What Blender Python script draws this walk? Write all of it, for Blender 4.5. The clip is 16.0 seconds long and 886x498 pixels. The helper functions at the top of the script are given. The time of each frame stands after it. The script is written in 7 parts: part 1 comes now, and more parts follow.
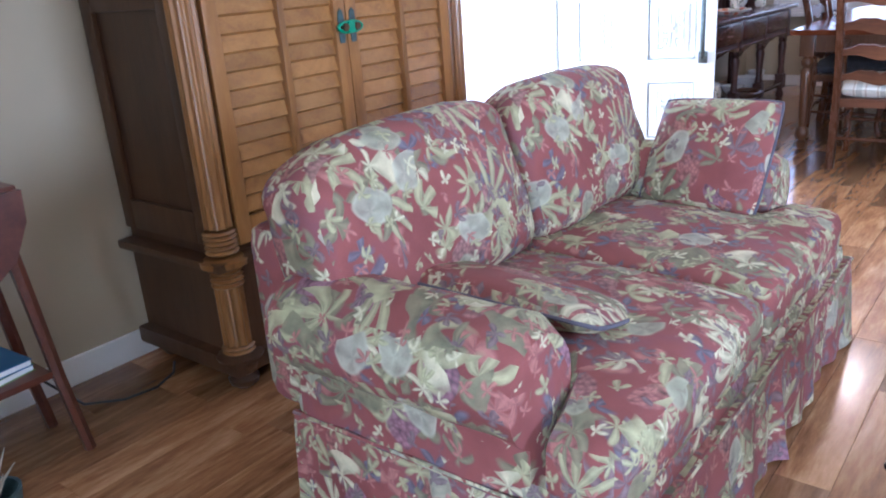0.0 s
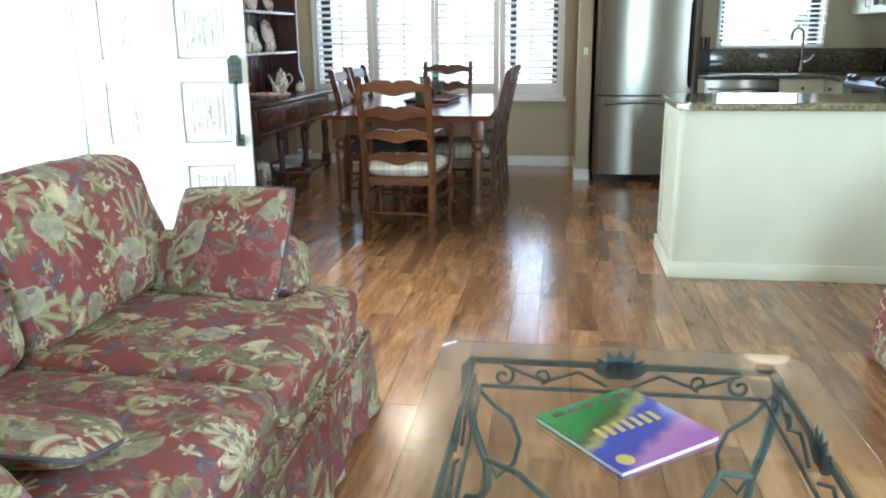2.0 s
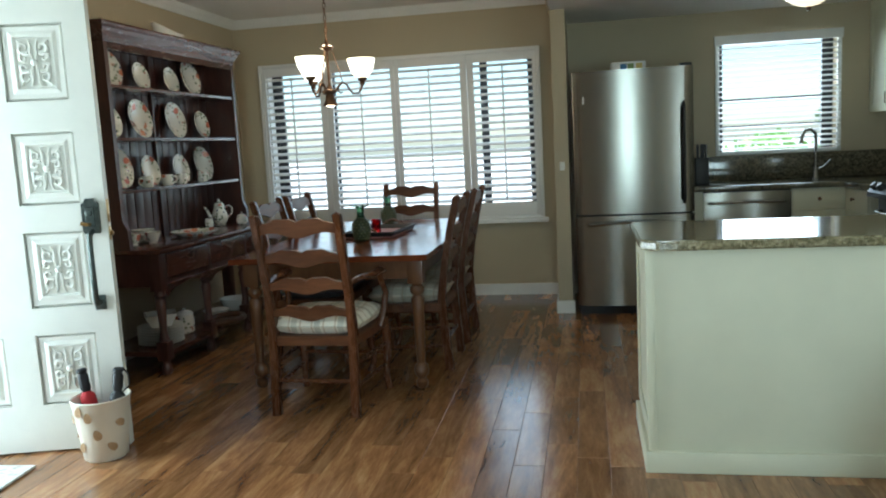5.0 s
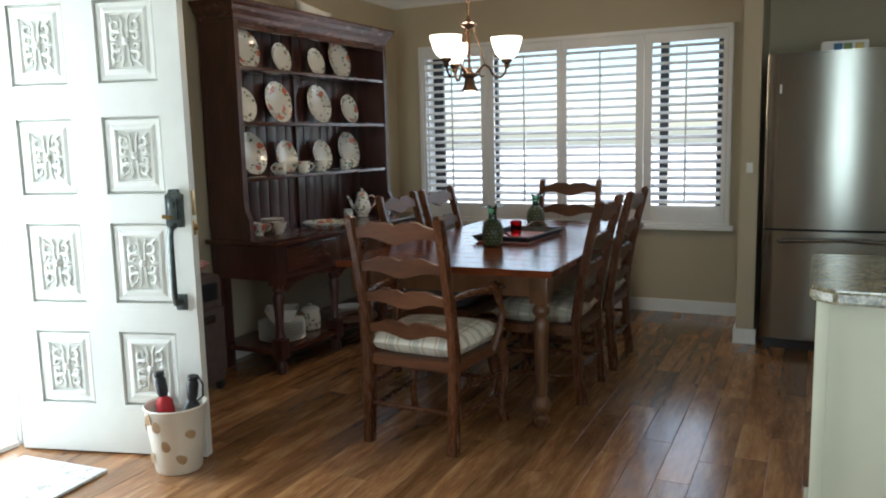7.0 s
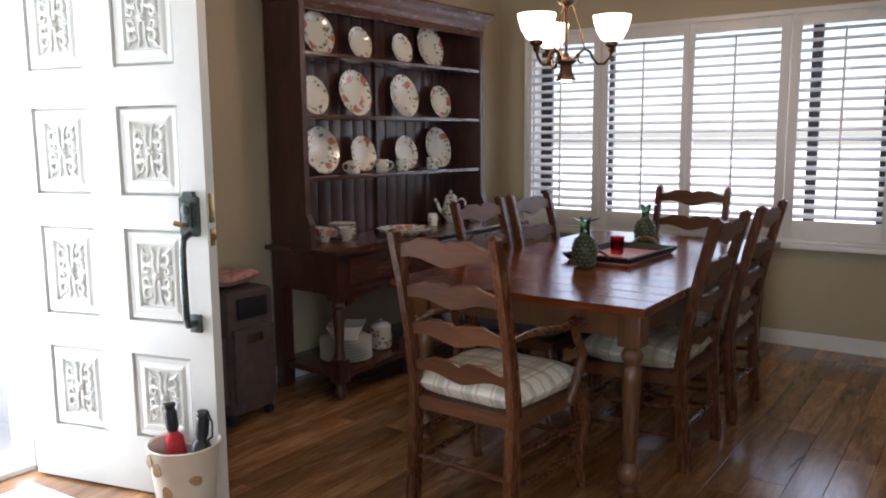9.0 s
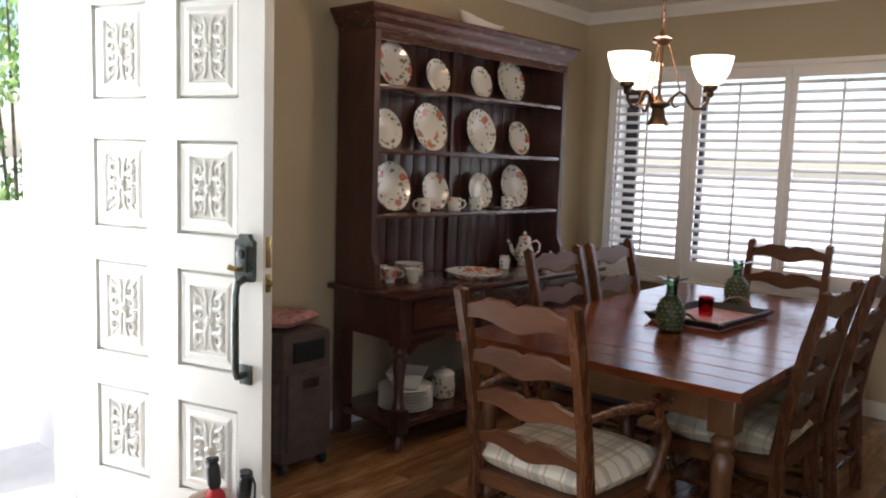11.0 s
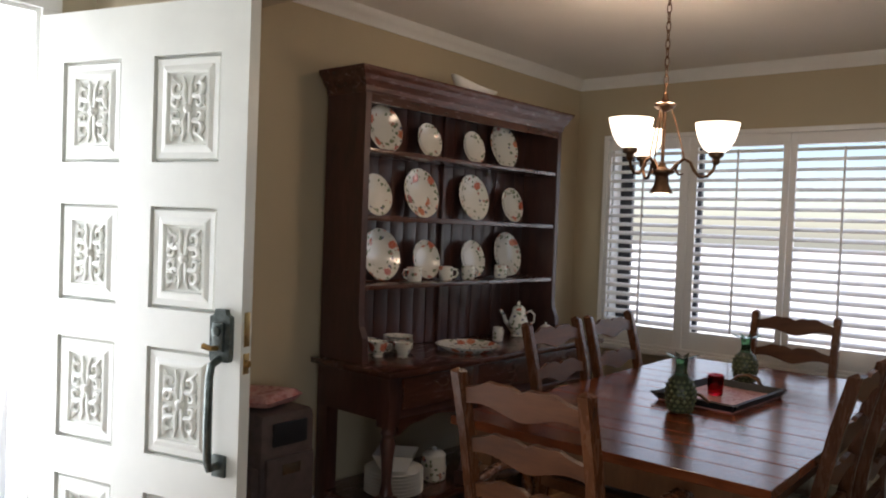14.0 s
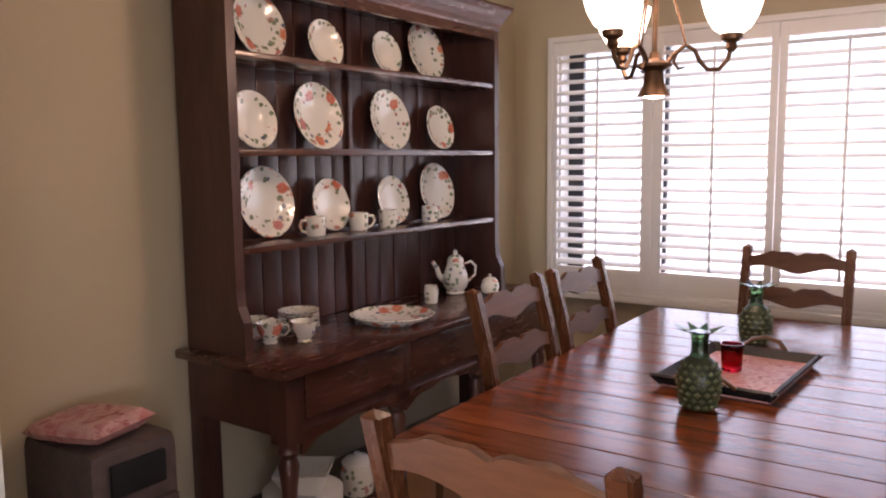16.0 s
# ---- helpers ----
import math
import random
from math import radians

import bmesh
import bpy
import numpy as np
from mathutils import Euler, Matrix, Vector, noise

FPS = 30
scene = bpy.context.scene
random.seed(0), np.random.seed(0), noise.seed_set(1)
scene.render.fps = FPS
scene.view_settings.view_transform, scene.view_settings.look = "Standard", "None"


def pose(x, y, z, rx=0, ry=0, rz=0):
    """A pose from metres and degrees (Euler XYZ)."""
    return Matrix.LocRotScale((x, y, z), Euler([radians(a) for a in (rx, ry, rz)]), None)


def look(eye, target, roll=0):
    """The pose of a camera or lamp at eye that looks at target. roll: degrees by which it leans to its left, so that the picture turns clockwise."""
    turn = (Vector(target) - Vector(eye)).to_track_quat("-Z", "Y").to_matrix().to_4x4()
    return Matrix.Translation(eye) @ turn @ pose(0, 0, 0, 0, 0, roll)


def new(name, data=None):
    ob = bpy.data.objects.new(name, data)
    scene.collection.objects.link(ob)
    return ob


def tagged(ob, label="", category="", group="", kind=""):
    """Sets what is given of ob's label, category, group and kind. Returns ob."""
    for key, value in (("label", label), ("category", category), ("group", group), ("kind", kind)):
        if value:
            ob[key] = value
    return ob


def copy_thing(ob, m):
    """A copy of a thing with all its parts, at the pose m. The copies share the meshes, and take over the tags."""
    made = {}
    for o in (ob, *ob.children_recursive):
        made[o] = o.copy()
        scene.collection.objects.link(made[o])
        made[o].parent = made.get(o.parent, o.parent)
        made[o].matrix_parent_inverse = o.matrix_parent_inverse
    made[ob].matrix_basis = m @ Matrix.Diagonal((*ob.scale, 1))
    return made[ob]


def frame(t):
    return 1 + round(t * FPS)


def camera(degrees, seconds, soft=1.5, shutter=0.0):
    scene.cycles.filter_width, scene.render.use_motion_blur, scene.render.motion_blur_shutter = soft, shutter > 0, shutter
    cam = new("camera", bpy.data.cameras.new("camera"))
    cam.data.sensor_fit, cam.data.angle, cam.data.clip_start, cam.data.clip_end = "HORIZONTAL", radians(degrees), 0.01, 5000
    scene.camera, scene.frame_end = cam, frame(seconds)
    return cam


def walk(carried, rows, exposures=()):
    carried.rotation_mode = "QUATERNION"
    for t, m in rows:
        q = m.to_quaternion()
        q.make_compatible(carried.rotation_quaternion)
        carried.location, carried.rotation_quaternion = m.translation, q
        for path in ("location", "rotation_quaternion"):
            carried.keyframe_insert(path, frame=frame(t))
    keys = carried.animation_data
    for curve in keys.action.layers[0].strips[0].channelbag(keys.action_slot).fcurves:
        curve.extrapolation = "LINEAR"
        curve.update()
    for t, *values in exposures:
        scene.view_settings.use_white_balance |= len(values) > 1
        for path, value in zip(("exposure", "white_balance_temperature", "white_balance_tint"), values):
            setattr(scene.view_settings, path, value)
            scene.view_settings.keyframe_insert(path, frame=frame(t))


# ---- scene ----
cam = camera(59.1, 16.0, soft=2.0)
PATH = [
    (0, (0.22, 0.516, 1.192), (-0.976, 1.978, 0.533), -4.3),
    (0.5, (0.253, 0.538, 1.175), (-0.759, 2.126, 0.502), -3.4),
    (1, (0.322, 0.556, 1.186), (-0.391, 2.304, 0.525), -3.3),
    (1.5, (0.358, 0.59, 1.2), (-0.115, 2.446, 0.624), -0.9),
    (2, (0.367, 0.685, 1.213), (0.086, 2.595, 0.69), -0.6),
    (2.5, (0.342, 0.849, 1.233), (0.131, 2.788, 0.793), 0.4),
    (3, (0.281, 1.064, 1.293), (0.125, 3.024, 0.923), -1.7),
    (5.5, (0.894, 1.895, 1.272), (0.408, 3.82, 1.029), -2.0),
    (6, (0.963, 2.061, 1.273), (0.289, 3.927, 1.019), 0.3),
    (6.5, (0.954, 2.282, 1.279), (0.183, 4.108, 1.012), -1.8),
    (7, (0.943, 2.453, 1.302), (0.09, 4.241, 1.025), -1.4),
    (7.5, (0.963, 2.639, 1.303), (-0.01, 4.367, 1.044), -0.2),
    (8, (0.943, 2.836, 1.3), (-0.104, 4.519, 1.028), -0.6),
    (8.5, (0.885, 3.002, 1.31), (-0.188, 4.667, 1.04), 1.0),
    (9, (0.871, 3.145, 1.305), (-0.274, 4.76, 1.024), -0.5),
    (11.5, (0.698, 3.343, 1.412), (-0.635, 4.826, 1.265), 2.1),
    (12, (0.712, 3.338, 1.441), (-0.651, 4.8, 1.448), 1.6),
    (12.5, (0.714, 3.34, 1.463), (-0.651, 4.797, 1.587), 1.4),
    (13, (0.685, 3.35, 1.453), (-0.642, 4.839, 1.6), 2.0),
    (13.5, (0.628, 3.374, 1.421), (-0.65, 4.913, 1.451), 1.9),
    (14, (0.556, 3.474, 1.399), (-0.716, 5.015, 1.339), 2.2),
    (14.5, (0.451, 3.617, 1.384), (-0.849, 5.13, 1.243), 2.8),
    (15, (0.265, 3.799, 1.373), (-1.055, 5.291, 1.192), 1.8),
    (15.5, (0.059, 4.015, 1.394), (-1.152, 5.593, 1.185), 0.4),
    (16, (-0.031, 4.265, 1.394), (-1.141, 5.913, 1.164), -0.6),
]
EXPOSURES = [(0.0, 1.95, 4900, 24), (0.5, 2.12, 4850, 18), (1.0, 2.12, 4850, 8), (1.5, 1.95, 5200, 5), (3.0, 1.32, 5750, 1), (5.5, 0.75, 5680, -3), (6.5, 0.75, 5850, 2), (9.0, 0.9, 6100, 20), (12.5, 0.6, 6600, 18), (13.5, 0.33, 6450, 17), (14.0, 0.45, 6400, 17), (14.5, 0.8, 6300, 18), (15.5, 1.2, 6400, 28), (16.0, 1.5, 6750, 33)]
walk(cam, [(t, look(eye, target, roll)) for t, eye, target, roll in PATH], EXPOSURES)

# ---- light ----
world = bpy.data.worlds.new("sky")
scene.world = world
world.use_nodes = True
_wn = world.node_tree
_sky = _wn.nodes.new("ShaderNodeTexSky")
_sky.sky_type = "NISHITA"
_sky.sun_disc = False
_sky.sun_elevation, _sky.sun_rotation = radians(65.7), radians(146.3)
_wn.links.new(_sky.outputs[0], _wn.nodes["Background"].inputs[0])
_wn.nodes["Background"].inputs[1].default_value = 0.15


def lamp(name, kind, m, energy, color=(1, 1, 1), size=1.0, size_y=None):
    data = bpy.data.lights.new(name, kind)
    data.energy, data.color = energy, color
    if kind == "AREA":
        data.shape, data.size, data.size_y = "RECTANGLE", size, size_y or size
    elif kind == "SUN":
        data.angle = radians(size)
    else:
        data.shadow_soft_size = size
    ob = new(name, data)
    ob.matrix_world = m
    return ob


lamp("sun", "SUN", look((0, 0, 10), (-2.5, 3.75, 0)), 5.0, (1, 0.95, 0.86), 0.6)
# daylight through the entry door, the garden door behind the walker and the two windows
lamp("entry_daylight", "AREA", look((-2.55, 4.17, 1.05), (0, 4.0, 0.9)), 38, (0.9, 0.97, 1.0), 0.86, 2.0)
lamp("garden_daylight", "AREA", look((1.3, -2.3, 1.1), (2.1, 3.0, 0.9)), 54, (0.84, 0.98, 1.0), 1.0, 2.0)
lamp("dining_daylight", "AREA", look((-0.8, 8.62, 1.34), (-0.8, 5, 1.0)), 9, (0.84, 0.92, 1.0), 2.2, 1.25)
# extra fill to brighten the sofa, set behind an added, unseen opening
lamp("side_daylight", "AREA", look((3.45, 2.2, 1.35), (-0.3, 2.4, 0.3)), 27, (0.86, 0.96, 1.0), 1.4, 1.1)
lamp("kitchen_daylight", "AREA", look((2.2, 8.62, 1.55), (2.2, 5, 1.2)), 12, (0.84, 0.92, 1.0), 0.85, 0.85)


# ---- materials ----
class Nodes:
    def __init__(self, name):
        self.m = bpy.data.materials.new(name)
        self.m.use_nodes = True
        self.t = self.m.node_tree
        self.b = self.t.nodes["Principled BSDF"]

    def put(self, kind, **inputs):
        n = self.t.nodes.new("ShaderNode" + kind)
        for k, v in inputs.items():
            key = int(k[1:]) if k[0] == "i" and k[1:].isdigit() else k
            self.wire(v, n.inputs[key])
        return n

    def wire(self, v, socket):
        if isinstance(v, bpy.types.NodeSocket):
            self.t.links.new(v, socket)
        else:
            socket.default_value = v

    def math(self, op, a, b=0.0, c=0.0):
        n = self.put("Math", i0=a, i1=b, i2=c)
        n.operation = op
        return n.outputs[0]

    def vmath(self, op, a, b=(0, 0, 0)):
        n = self.put("VectorMath", i0=a, i1=b)
        n.operation = op
        return n.outputs[0]

    def ramp(self, fac, stops, interp="LINEAR"):
        n = self.put("ValToRGB", i0=fac)
        n.color_ramp.interpolation = interp
        e = n.color_ramp.elements
        while len(e) > 2:
            e.remove(e[0])
        for i, (p, c) in enumerate(stops):
            el = e[i] if i < 2 else e.new(p)
            el.position, el.color = p, (*c, 1) if len(c) == 3 else c
        return n.outputs[0]

    def mix(self, fac, a, b, blend="MIX"):
        n = self.t.nodes.new("ShaderNodeMix")
        n.data_type, n.blend_type = "RGBA", blend
        self.wire(fac, n.inputs[0])
        for v, k in ((a, 6), (b, 7)):
            if isinstance(v, tuple):
                v = (*v[:3], 1)
            self.wire(v, n.inputs[k])
        return n.outputs[2]

    def noise(self, vec, scale, detail=4.0, rough=0.55, dist=0.0):
        return self.put("TexNoise", Vector=vec, Scale=scale, Detail=detail, Roughness=rough, Distortion=dist).outputs[0]

    def coords(self, scale=(1, 1, 1), spread=7.0, world=False):
        """Object coordinates (or world ones), shifted piece by piece."""
        r = self.put("ObjectInfo").outputs["Random"]
        i = self.put("NewGeometry")
        r = self.math("ADD", r, i.outputs["Random Per Island"])
        base = i.outputs["Position"] if world else self.put("TexCoord").outputs["Object"]
        off = self.put("CombineXYZ", X=self.math("MULTIPLY", r, spread), Y=self.math("MULTIPLY", r, spread * 1.7), Z=self.math("MULTIPLY", r, spread * 0.6)).outputs[0]
        v = self.vmath("MULTIPLY", self.vmath("ADD", base, off), scale)
        return v, r

    def bump(self, height, strength=0.2, distance=0.01):
        n = self.put("Bump", Strength=strength, Distance=distance, Height=height)
        self.t.links.new(n.outputs[0], self.b.inputs["Normal"])

    def set(self, **kw):
        for k, v in kw.items():
            self.wire((*v, 1) if isinstance(v, tuple) and len(v) == 3 else v, self.b.inputs[k.replace("_", " ")])
        return self


def wood(name, dark, mid, light, stretch, rough=0.35, vary=0.5, coat=0.0, world=False, fine=38.0, spec=0.5):
    n = Nodes(name)
    v, r = n.coords(stretch, world=world)
    big = n.noise(v, 1.0, 5, 0.6, 1.2)
    grain = n.noise(v, fine / 6, 6, 0.7, 0.4)
    col = n.ramp(n.math("ADD", n.math("MULTIPLY", big, 0.62), n.math("MULTIPLY", grain, 0.38)), [(0.3, dark), (0.5, mid), (0.72, light)])
    tone = n.math("ADD", 1.0 - vary / 2, n.math("MULTIPLY", n.math("FRACT", n.math("MULTIPLY", r, 7.31)), vary))
    col = n.mix(1.0, col, n.put("CombineColor", Red=tone, Green=tone, Blue=tone).outputs[0], "MULTIPLY")
    n.set(Base_Color=col, Roughness=n.math("ADD", rough - 0.06, n.math("MULTIPLY", grain, 0.14)), Coat_Weight=coat, Coat_Roughness=0.12, Specular_IOR_Level=spec)
    n.bump(grain, 0.12, 0.004)
    return n.m


def paint(name, col, rough=0.6, var=0.08, scale=2.0, bump=0.08, bscale=90.0, metal=0.0):
    n = Nodes(name)
    v = n.put("TexCoord").outputs["Object"]
    big = n.noise(v, scale, 4, 0.6)
    fine = n.noise(v, bscale, 3, 0.6)
    lo, hi = tuple(c * (1 - var) for c in col), tuple(min(1, c * (1 + var)) for c in col)
    n.set(Base_Color=n.ramp(big, [(0.3, lo), (0.7, hi)]), Roughness=n.math("ADD", rough - 0.05, n.math("MULTIPLY", fine, 0.1)), Metallic=metal)
    n.bump(fine, bump, 0.002)
    return n.m


def floral(name):
    """Woven upholstery: dusty red ground with leaf fans, heart leaves, pineapples and small blossoms."""
    n = Nodes(name)
    v, r = n.coords(spread=0.37)
    w = n.put("TexNoise", Vector=v, Scale=7.0, Detail=2.0).outputs[1]
    v = n.vmath("ADD", n.vmath("MULTIPLY", v, (1.1, 1.1, 1.1)), n.vmath("MULTIPLY", n.vmath("SUBTRACT", w, (0.5, 0.5, 0.5)), (0.07, 0.07, 0.07)))
    col = n.ramp(n.noise(v, 5.0, 3), [(0.32, (0.175, 0.045, 0.038)), (0.55, (0.235, 0.066, 0.055)), (0.75, (0.195, 0.066, 0.074))])
    nm = n.put("SeparateXYZ", Vector=n.put("TexCoord").outputs["Normal"])
    ax, ay, az = (n.math("ABSOLUTE", nm.outputs[k]) for k in range(3))
    selz, selx = n.math("GREATER_THAN", az, 0.68), n.math("GREATER_THAN", ax, ay)

    def layer(col, scale, shift, petals, depth, size, colors, soft=0.05, keep=0.0, fan=0.0, swirl=0.0, squash=1.0, dots=0.0, veins=0.16, rim=0.0):
        p = n.vmath("ADD", v, shift)
        vo = n.put("TexVoronoi", Vector=p, Scale=scale, Randomness=0.85)
        d = n.vmath("MULTIPLY", n.vmath("SUBTRACT", p, vo.outputs["Position"]), (scale, scale, scale))
        s = n.put("SeparateXYZ", Vector=d)
        a = n.math("ADD", n.math("MULTIPLY", selz, s.outputs[0]), n.math("MULTIPLY", n.math("SUBTRACT", 1.0, selz), n.math("ADD", n.math("MULTIPLY", selx, s.outputs[1]), n.math("MULTIPLY", n.math("SUBTRACT", 1.0, selx), s.outputs[0]))))
        b = n.math("ADD", n.math("MULTIPLY", selz, s.outputs[1]), n.math("MULTIPLY", n.math("SUBTRACT", 1.0, selz), s.outputs[2]))
        c = n.put("SeparateColor", Color=vo.outputs["Color"])
        a = n.math("MULTIPLY", a, squash)
        rad = n.math("SQRT", n.math("ADD", n.math("MULTIPLY", a, a), n.math("MULTIPLY", b, b)))
        turn = n.math("SUBTRACT", n.math("MULTIPLY", c.outputs[0], 2.4), 1.2)
        base = n.math("ADD", n.math("ARCTAN2", a, b), turn)
        bend = n.math("MULTIPLY", n.math("MULTIPLY", rad, swirl), n.math("SINE", base))
        ang = n.math("ADD", base, bend)
        half = n.math("ABSOLUTE", n.math("COSINE", n.math("MULTIPLY", ang, petals)))
        lim = n.math("MULTIPLY", n.math("ADD", 1 - depth, n.math("MULTIPLY", n.math("POWER", half, 1.5), depth)), n.math("MULTIPLY", n.math("ADD", 0.75, n.math("MULTIPLY", c.outputs[1], 0.5)), size))
        if fan:
            up = n.math("ADD", 1 - fan / 2, n.math("MULTIPLY", n.math("COSINE", base), fan / 2))
            lim = n.math("MULTIPLY", lim, up)
        gap = n.math("SUBTRACT", lim, rad)
        inside = n.put("MapRange", i0=gap, i1=0.0, i2=soft).outputs[0]
        inside = n.math("MULTIPLY", inside, n.math("GREATER_THAN", c.outputs[2], keep))
        tint = n.ramp(c.outputs[1], colors, "CONSTANT")
        vein = n.math("ADD", 0.42, n.math("MULTIPLY", n.noise(n.vmath("MULTIPLY", p, (1.0, 1.0, 1.4)), scale * 3.5, 3), 0.85))
        if veins:
            vein = n.math("ADD", vein, n.math("MULTIPLY", n.math("COSINE", n.math("MULTIPLY", ang, max(4, round(petals * 4)))), veins))
        if dots:
            cell = n.put("TexVoronoi", Vector=p, Scale=dots).outputs["Distance"]
            vein = n.math("SUBTRACT", n.math("ADD", vein, 0.28), n.math("MULTIPLY", cell, 0.85))
        if rim:
            vein = n.math("ADD", vein, n.put("MapRange", i0=gap, i1=0.10, i2=0.03, i3=0.0, i4=rim).outputs[0])
        tint = n.mix(1.0, tint, n.put("CombineColor", Red=vein, Green=vein, Blue=vein).outputs[0], "MULTIPLY")
        return n.mix(n.math("MULTIPLY", inside, 0.9), col, tint)

    g1, g2, cream, pink, blue = (0.40, 0.375, 0.20), (0.215, 0.20, 0.11), (0.58, 0.53, 0.33), (0.39, 0.155, 0.125), (0.14, 0.13, 0.16)
    dusk = (0.19, 0.13, 0.13)
    col = layer(col, 12.0, (3.1, 1.7, 0.4), 1.5, 0.8, 0.75, [(0.0, dusk), (0.35, blue), (0.6, g2), (0.85, pink)], 0.2, 0.35, 0.4, 0.9)
    col = layer(col, 9.0, (9.2, 4.4, 7.1), 2.0, 0.85, 0.85, [(0.0, g2), (0.45, dusk), (0.7, g1)], 0.16, 0.55, 0.6, 1.4)
    col = layer(col, 6.2, (4.1, 6.6, 3.3), 0.0, 0.0, 0.40, [(0.0, pink), (0.5, (0.36, 0.17, 0.15)), (0.8, (0.30, 0.15, 0.18))], 0.05, 0.55, 0.0, 0.0, 1.45, 75.0, 0.0)
    col = layer(col, 5.4, (0.0, 0.0, 0.0), 3.5, 0.88, 0.95, [(0.0, g1), (0.4, g2), (0.6, cream), (0.8, g1)], 0.09, 0.56, 0.75, 1.5)
    col = layer(col, 8.5, (5.3, 3.2, 4.2), 2.5, 0.9, 0.9, [(0.0, cream), (0.3, g1), (0.65, g2)], 0.1, 0.62, 0.7, -1.6)
    col = layer(col, 6.2, (7.3, 2.2, 1.2), 0.5, 0.45, 0.43, [(0.0, (0.31, 0.30, 0.20)), (0.45, (0.38, 0.36, 0.26)), (0.8, g2)], 0.05, 0.62, 0.0, 0.0, 1.25, 0.0, 0.10, 0.26)
    col = layer(col, 21.0, (2.7, 0.4, 6.1), 2.0, 0.75, 0.75, [(0.0, pink), (0.3, cream), (0.5, g1), (0.75, dusk)], 0.14, 0.62, 0.5, 0.8)
    weave = n.noise(n.put("TexCoord").outputs["Object"], 420.0, 2)
    col = n.mix(0.16, col, n.put("CombineColor", Red=weave, Green=weave, Blue=weave).outputs[0], "OVERLAY")
    n.set(Base_Color=col, Roughness=0.85)
    n.bump(n.math("ADD", weave, n.math("MULTIPLY", n.noise(v, 16.0, 2), 1.5)), 0.25, 0.006)
    return n.m


def granite(name, a, b, c):
    n = Nodes(name)
    v = n.put("TexCoord").outputs["Object"]
    m1 = n.noise(v, 34.0, 6, 0.75, 0.8)
    m2 = n.put("TexVoronoi", Vector=v, Scale=95.0).outputs["Color"]
    col = n.mix(0.35, n.ramp(m1, [(0.34, a), (0.48, b), (0.62, c), (0.75, a)]), n.ramp(n.put("SeparateColor", Color=m2).outputs[0], [(0.2, a), (0.6, b), (0.9, c)]))
    n.set(Base_Color=col, Roughness=0.1)
    return n.m


def glass(name, col=(1, 1, 1), rough=0.02, ior=1.45):
    n = Nodes(name)
    n.set(Base_Color=col, Transmission_Weight=1.0, Roughness=rough, IOR=ior)
    return n.m


def glow(name, col, strength, base=(0.9, 0.88, 0.82)):
    n = Nodes(name)
    n.set(Base_Color=base, Emission_Color=col, Emission_Strength=strength, Roughness=0.4)
    return n.m


def steel(name):
    n = Nodes(name)
    v = n.vmath("MULTIPLY", n.put("TexCoord").outputs["Object"], (3.0, 3.0, 900.0))
    g = n.noise(v, 1.0, 3)
    n.set(Base_Color=n.ramp(g, [(0.3, (0.325, 0.32, 0.29)), (0.7, (0.345, 0.335, 0.305))]), Metallic=1.0, Roughness=0.27, Anisotropic=0.9, Anisotropic_Rotation=0.25)
    tan = n.put("Tangent")
    tan.direction_type, tan.axis = "RADIAL", "Z"
    n.set(Tangent=tan.outputs[0])
    return n.m


def plaid(name):
    n = Nodes(name)
    s = n.put("SeparateXYZ", Vector=n.put("TexCoord").outputs["Object"])

    def bands(c, k, ph):
        return n.math("SINE", n.math("ADD", n.math("MULTIPLY", c, k), ph))
    col = (0.70, 0.66, 0.56)
    for c, k, ph, lim, tint in ((s.outputs[0], 52, 0.4, 0.72, (0.36, 0.36, 0.29)), (s.outputs[1], 52, 1.1, 0.72, (0.38, 0.37, 0.30)), (s.outputs[0], 104, 2.0, 0.9, (0.42, 0.30, 0.18)), (s.outputs[1], 104, 0.2, 0.9, (0.40, 0.30, 0.2))):
        col = n.mix(n.math("MULTIPLY", n.math("GREATER_THAN", bands(c, k, ph), lim), 0.6), col, tint)
    f = n.noise(n.put("TexCoord").outputs["Object"], 300.0, 2)
    n.set(Base_Color=n.mix(0.15, col, n.put("CombineColor", Red=f, Green=f, Blue=f).outputs[0], "OVERLAY"), Roughness=0.9)
    n.bump(f, 0.2, 0.003)
    return n.m


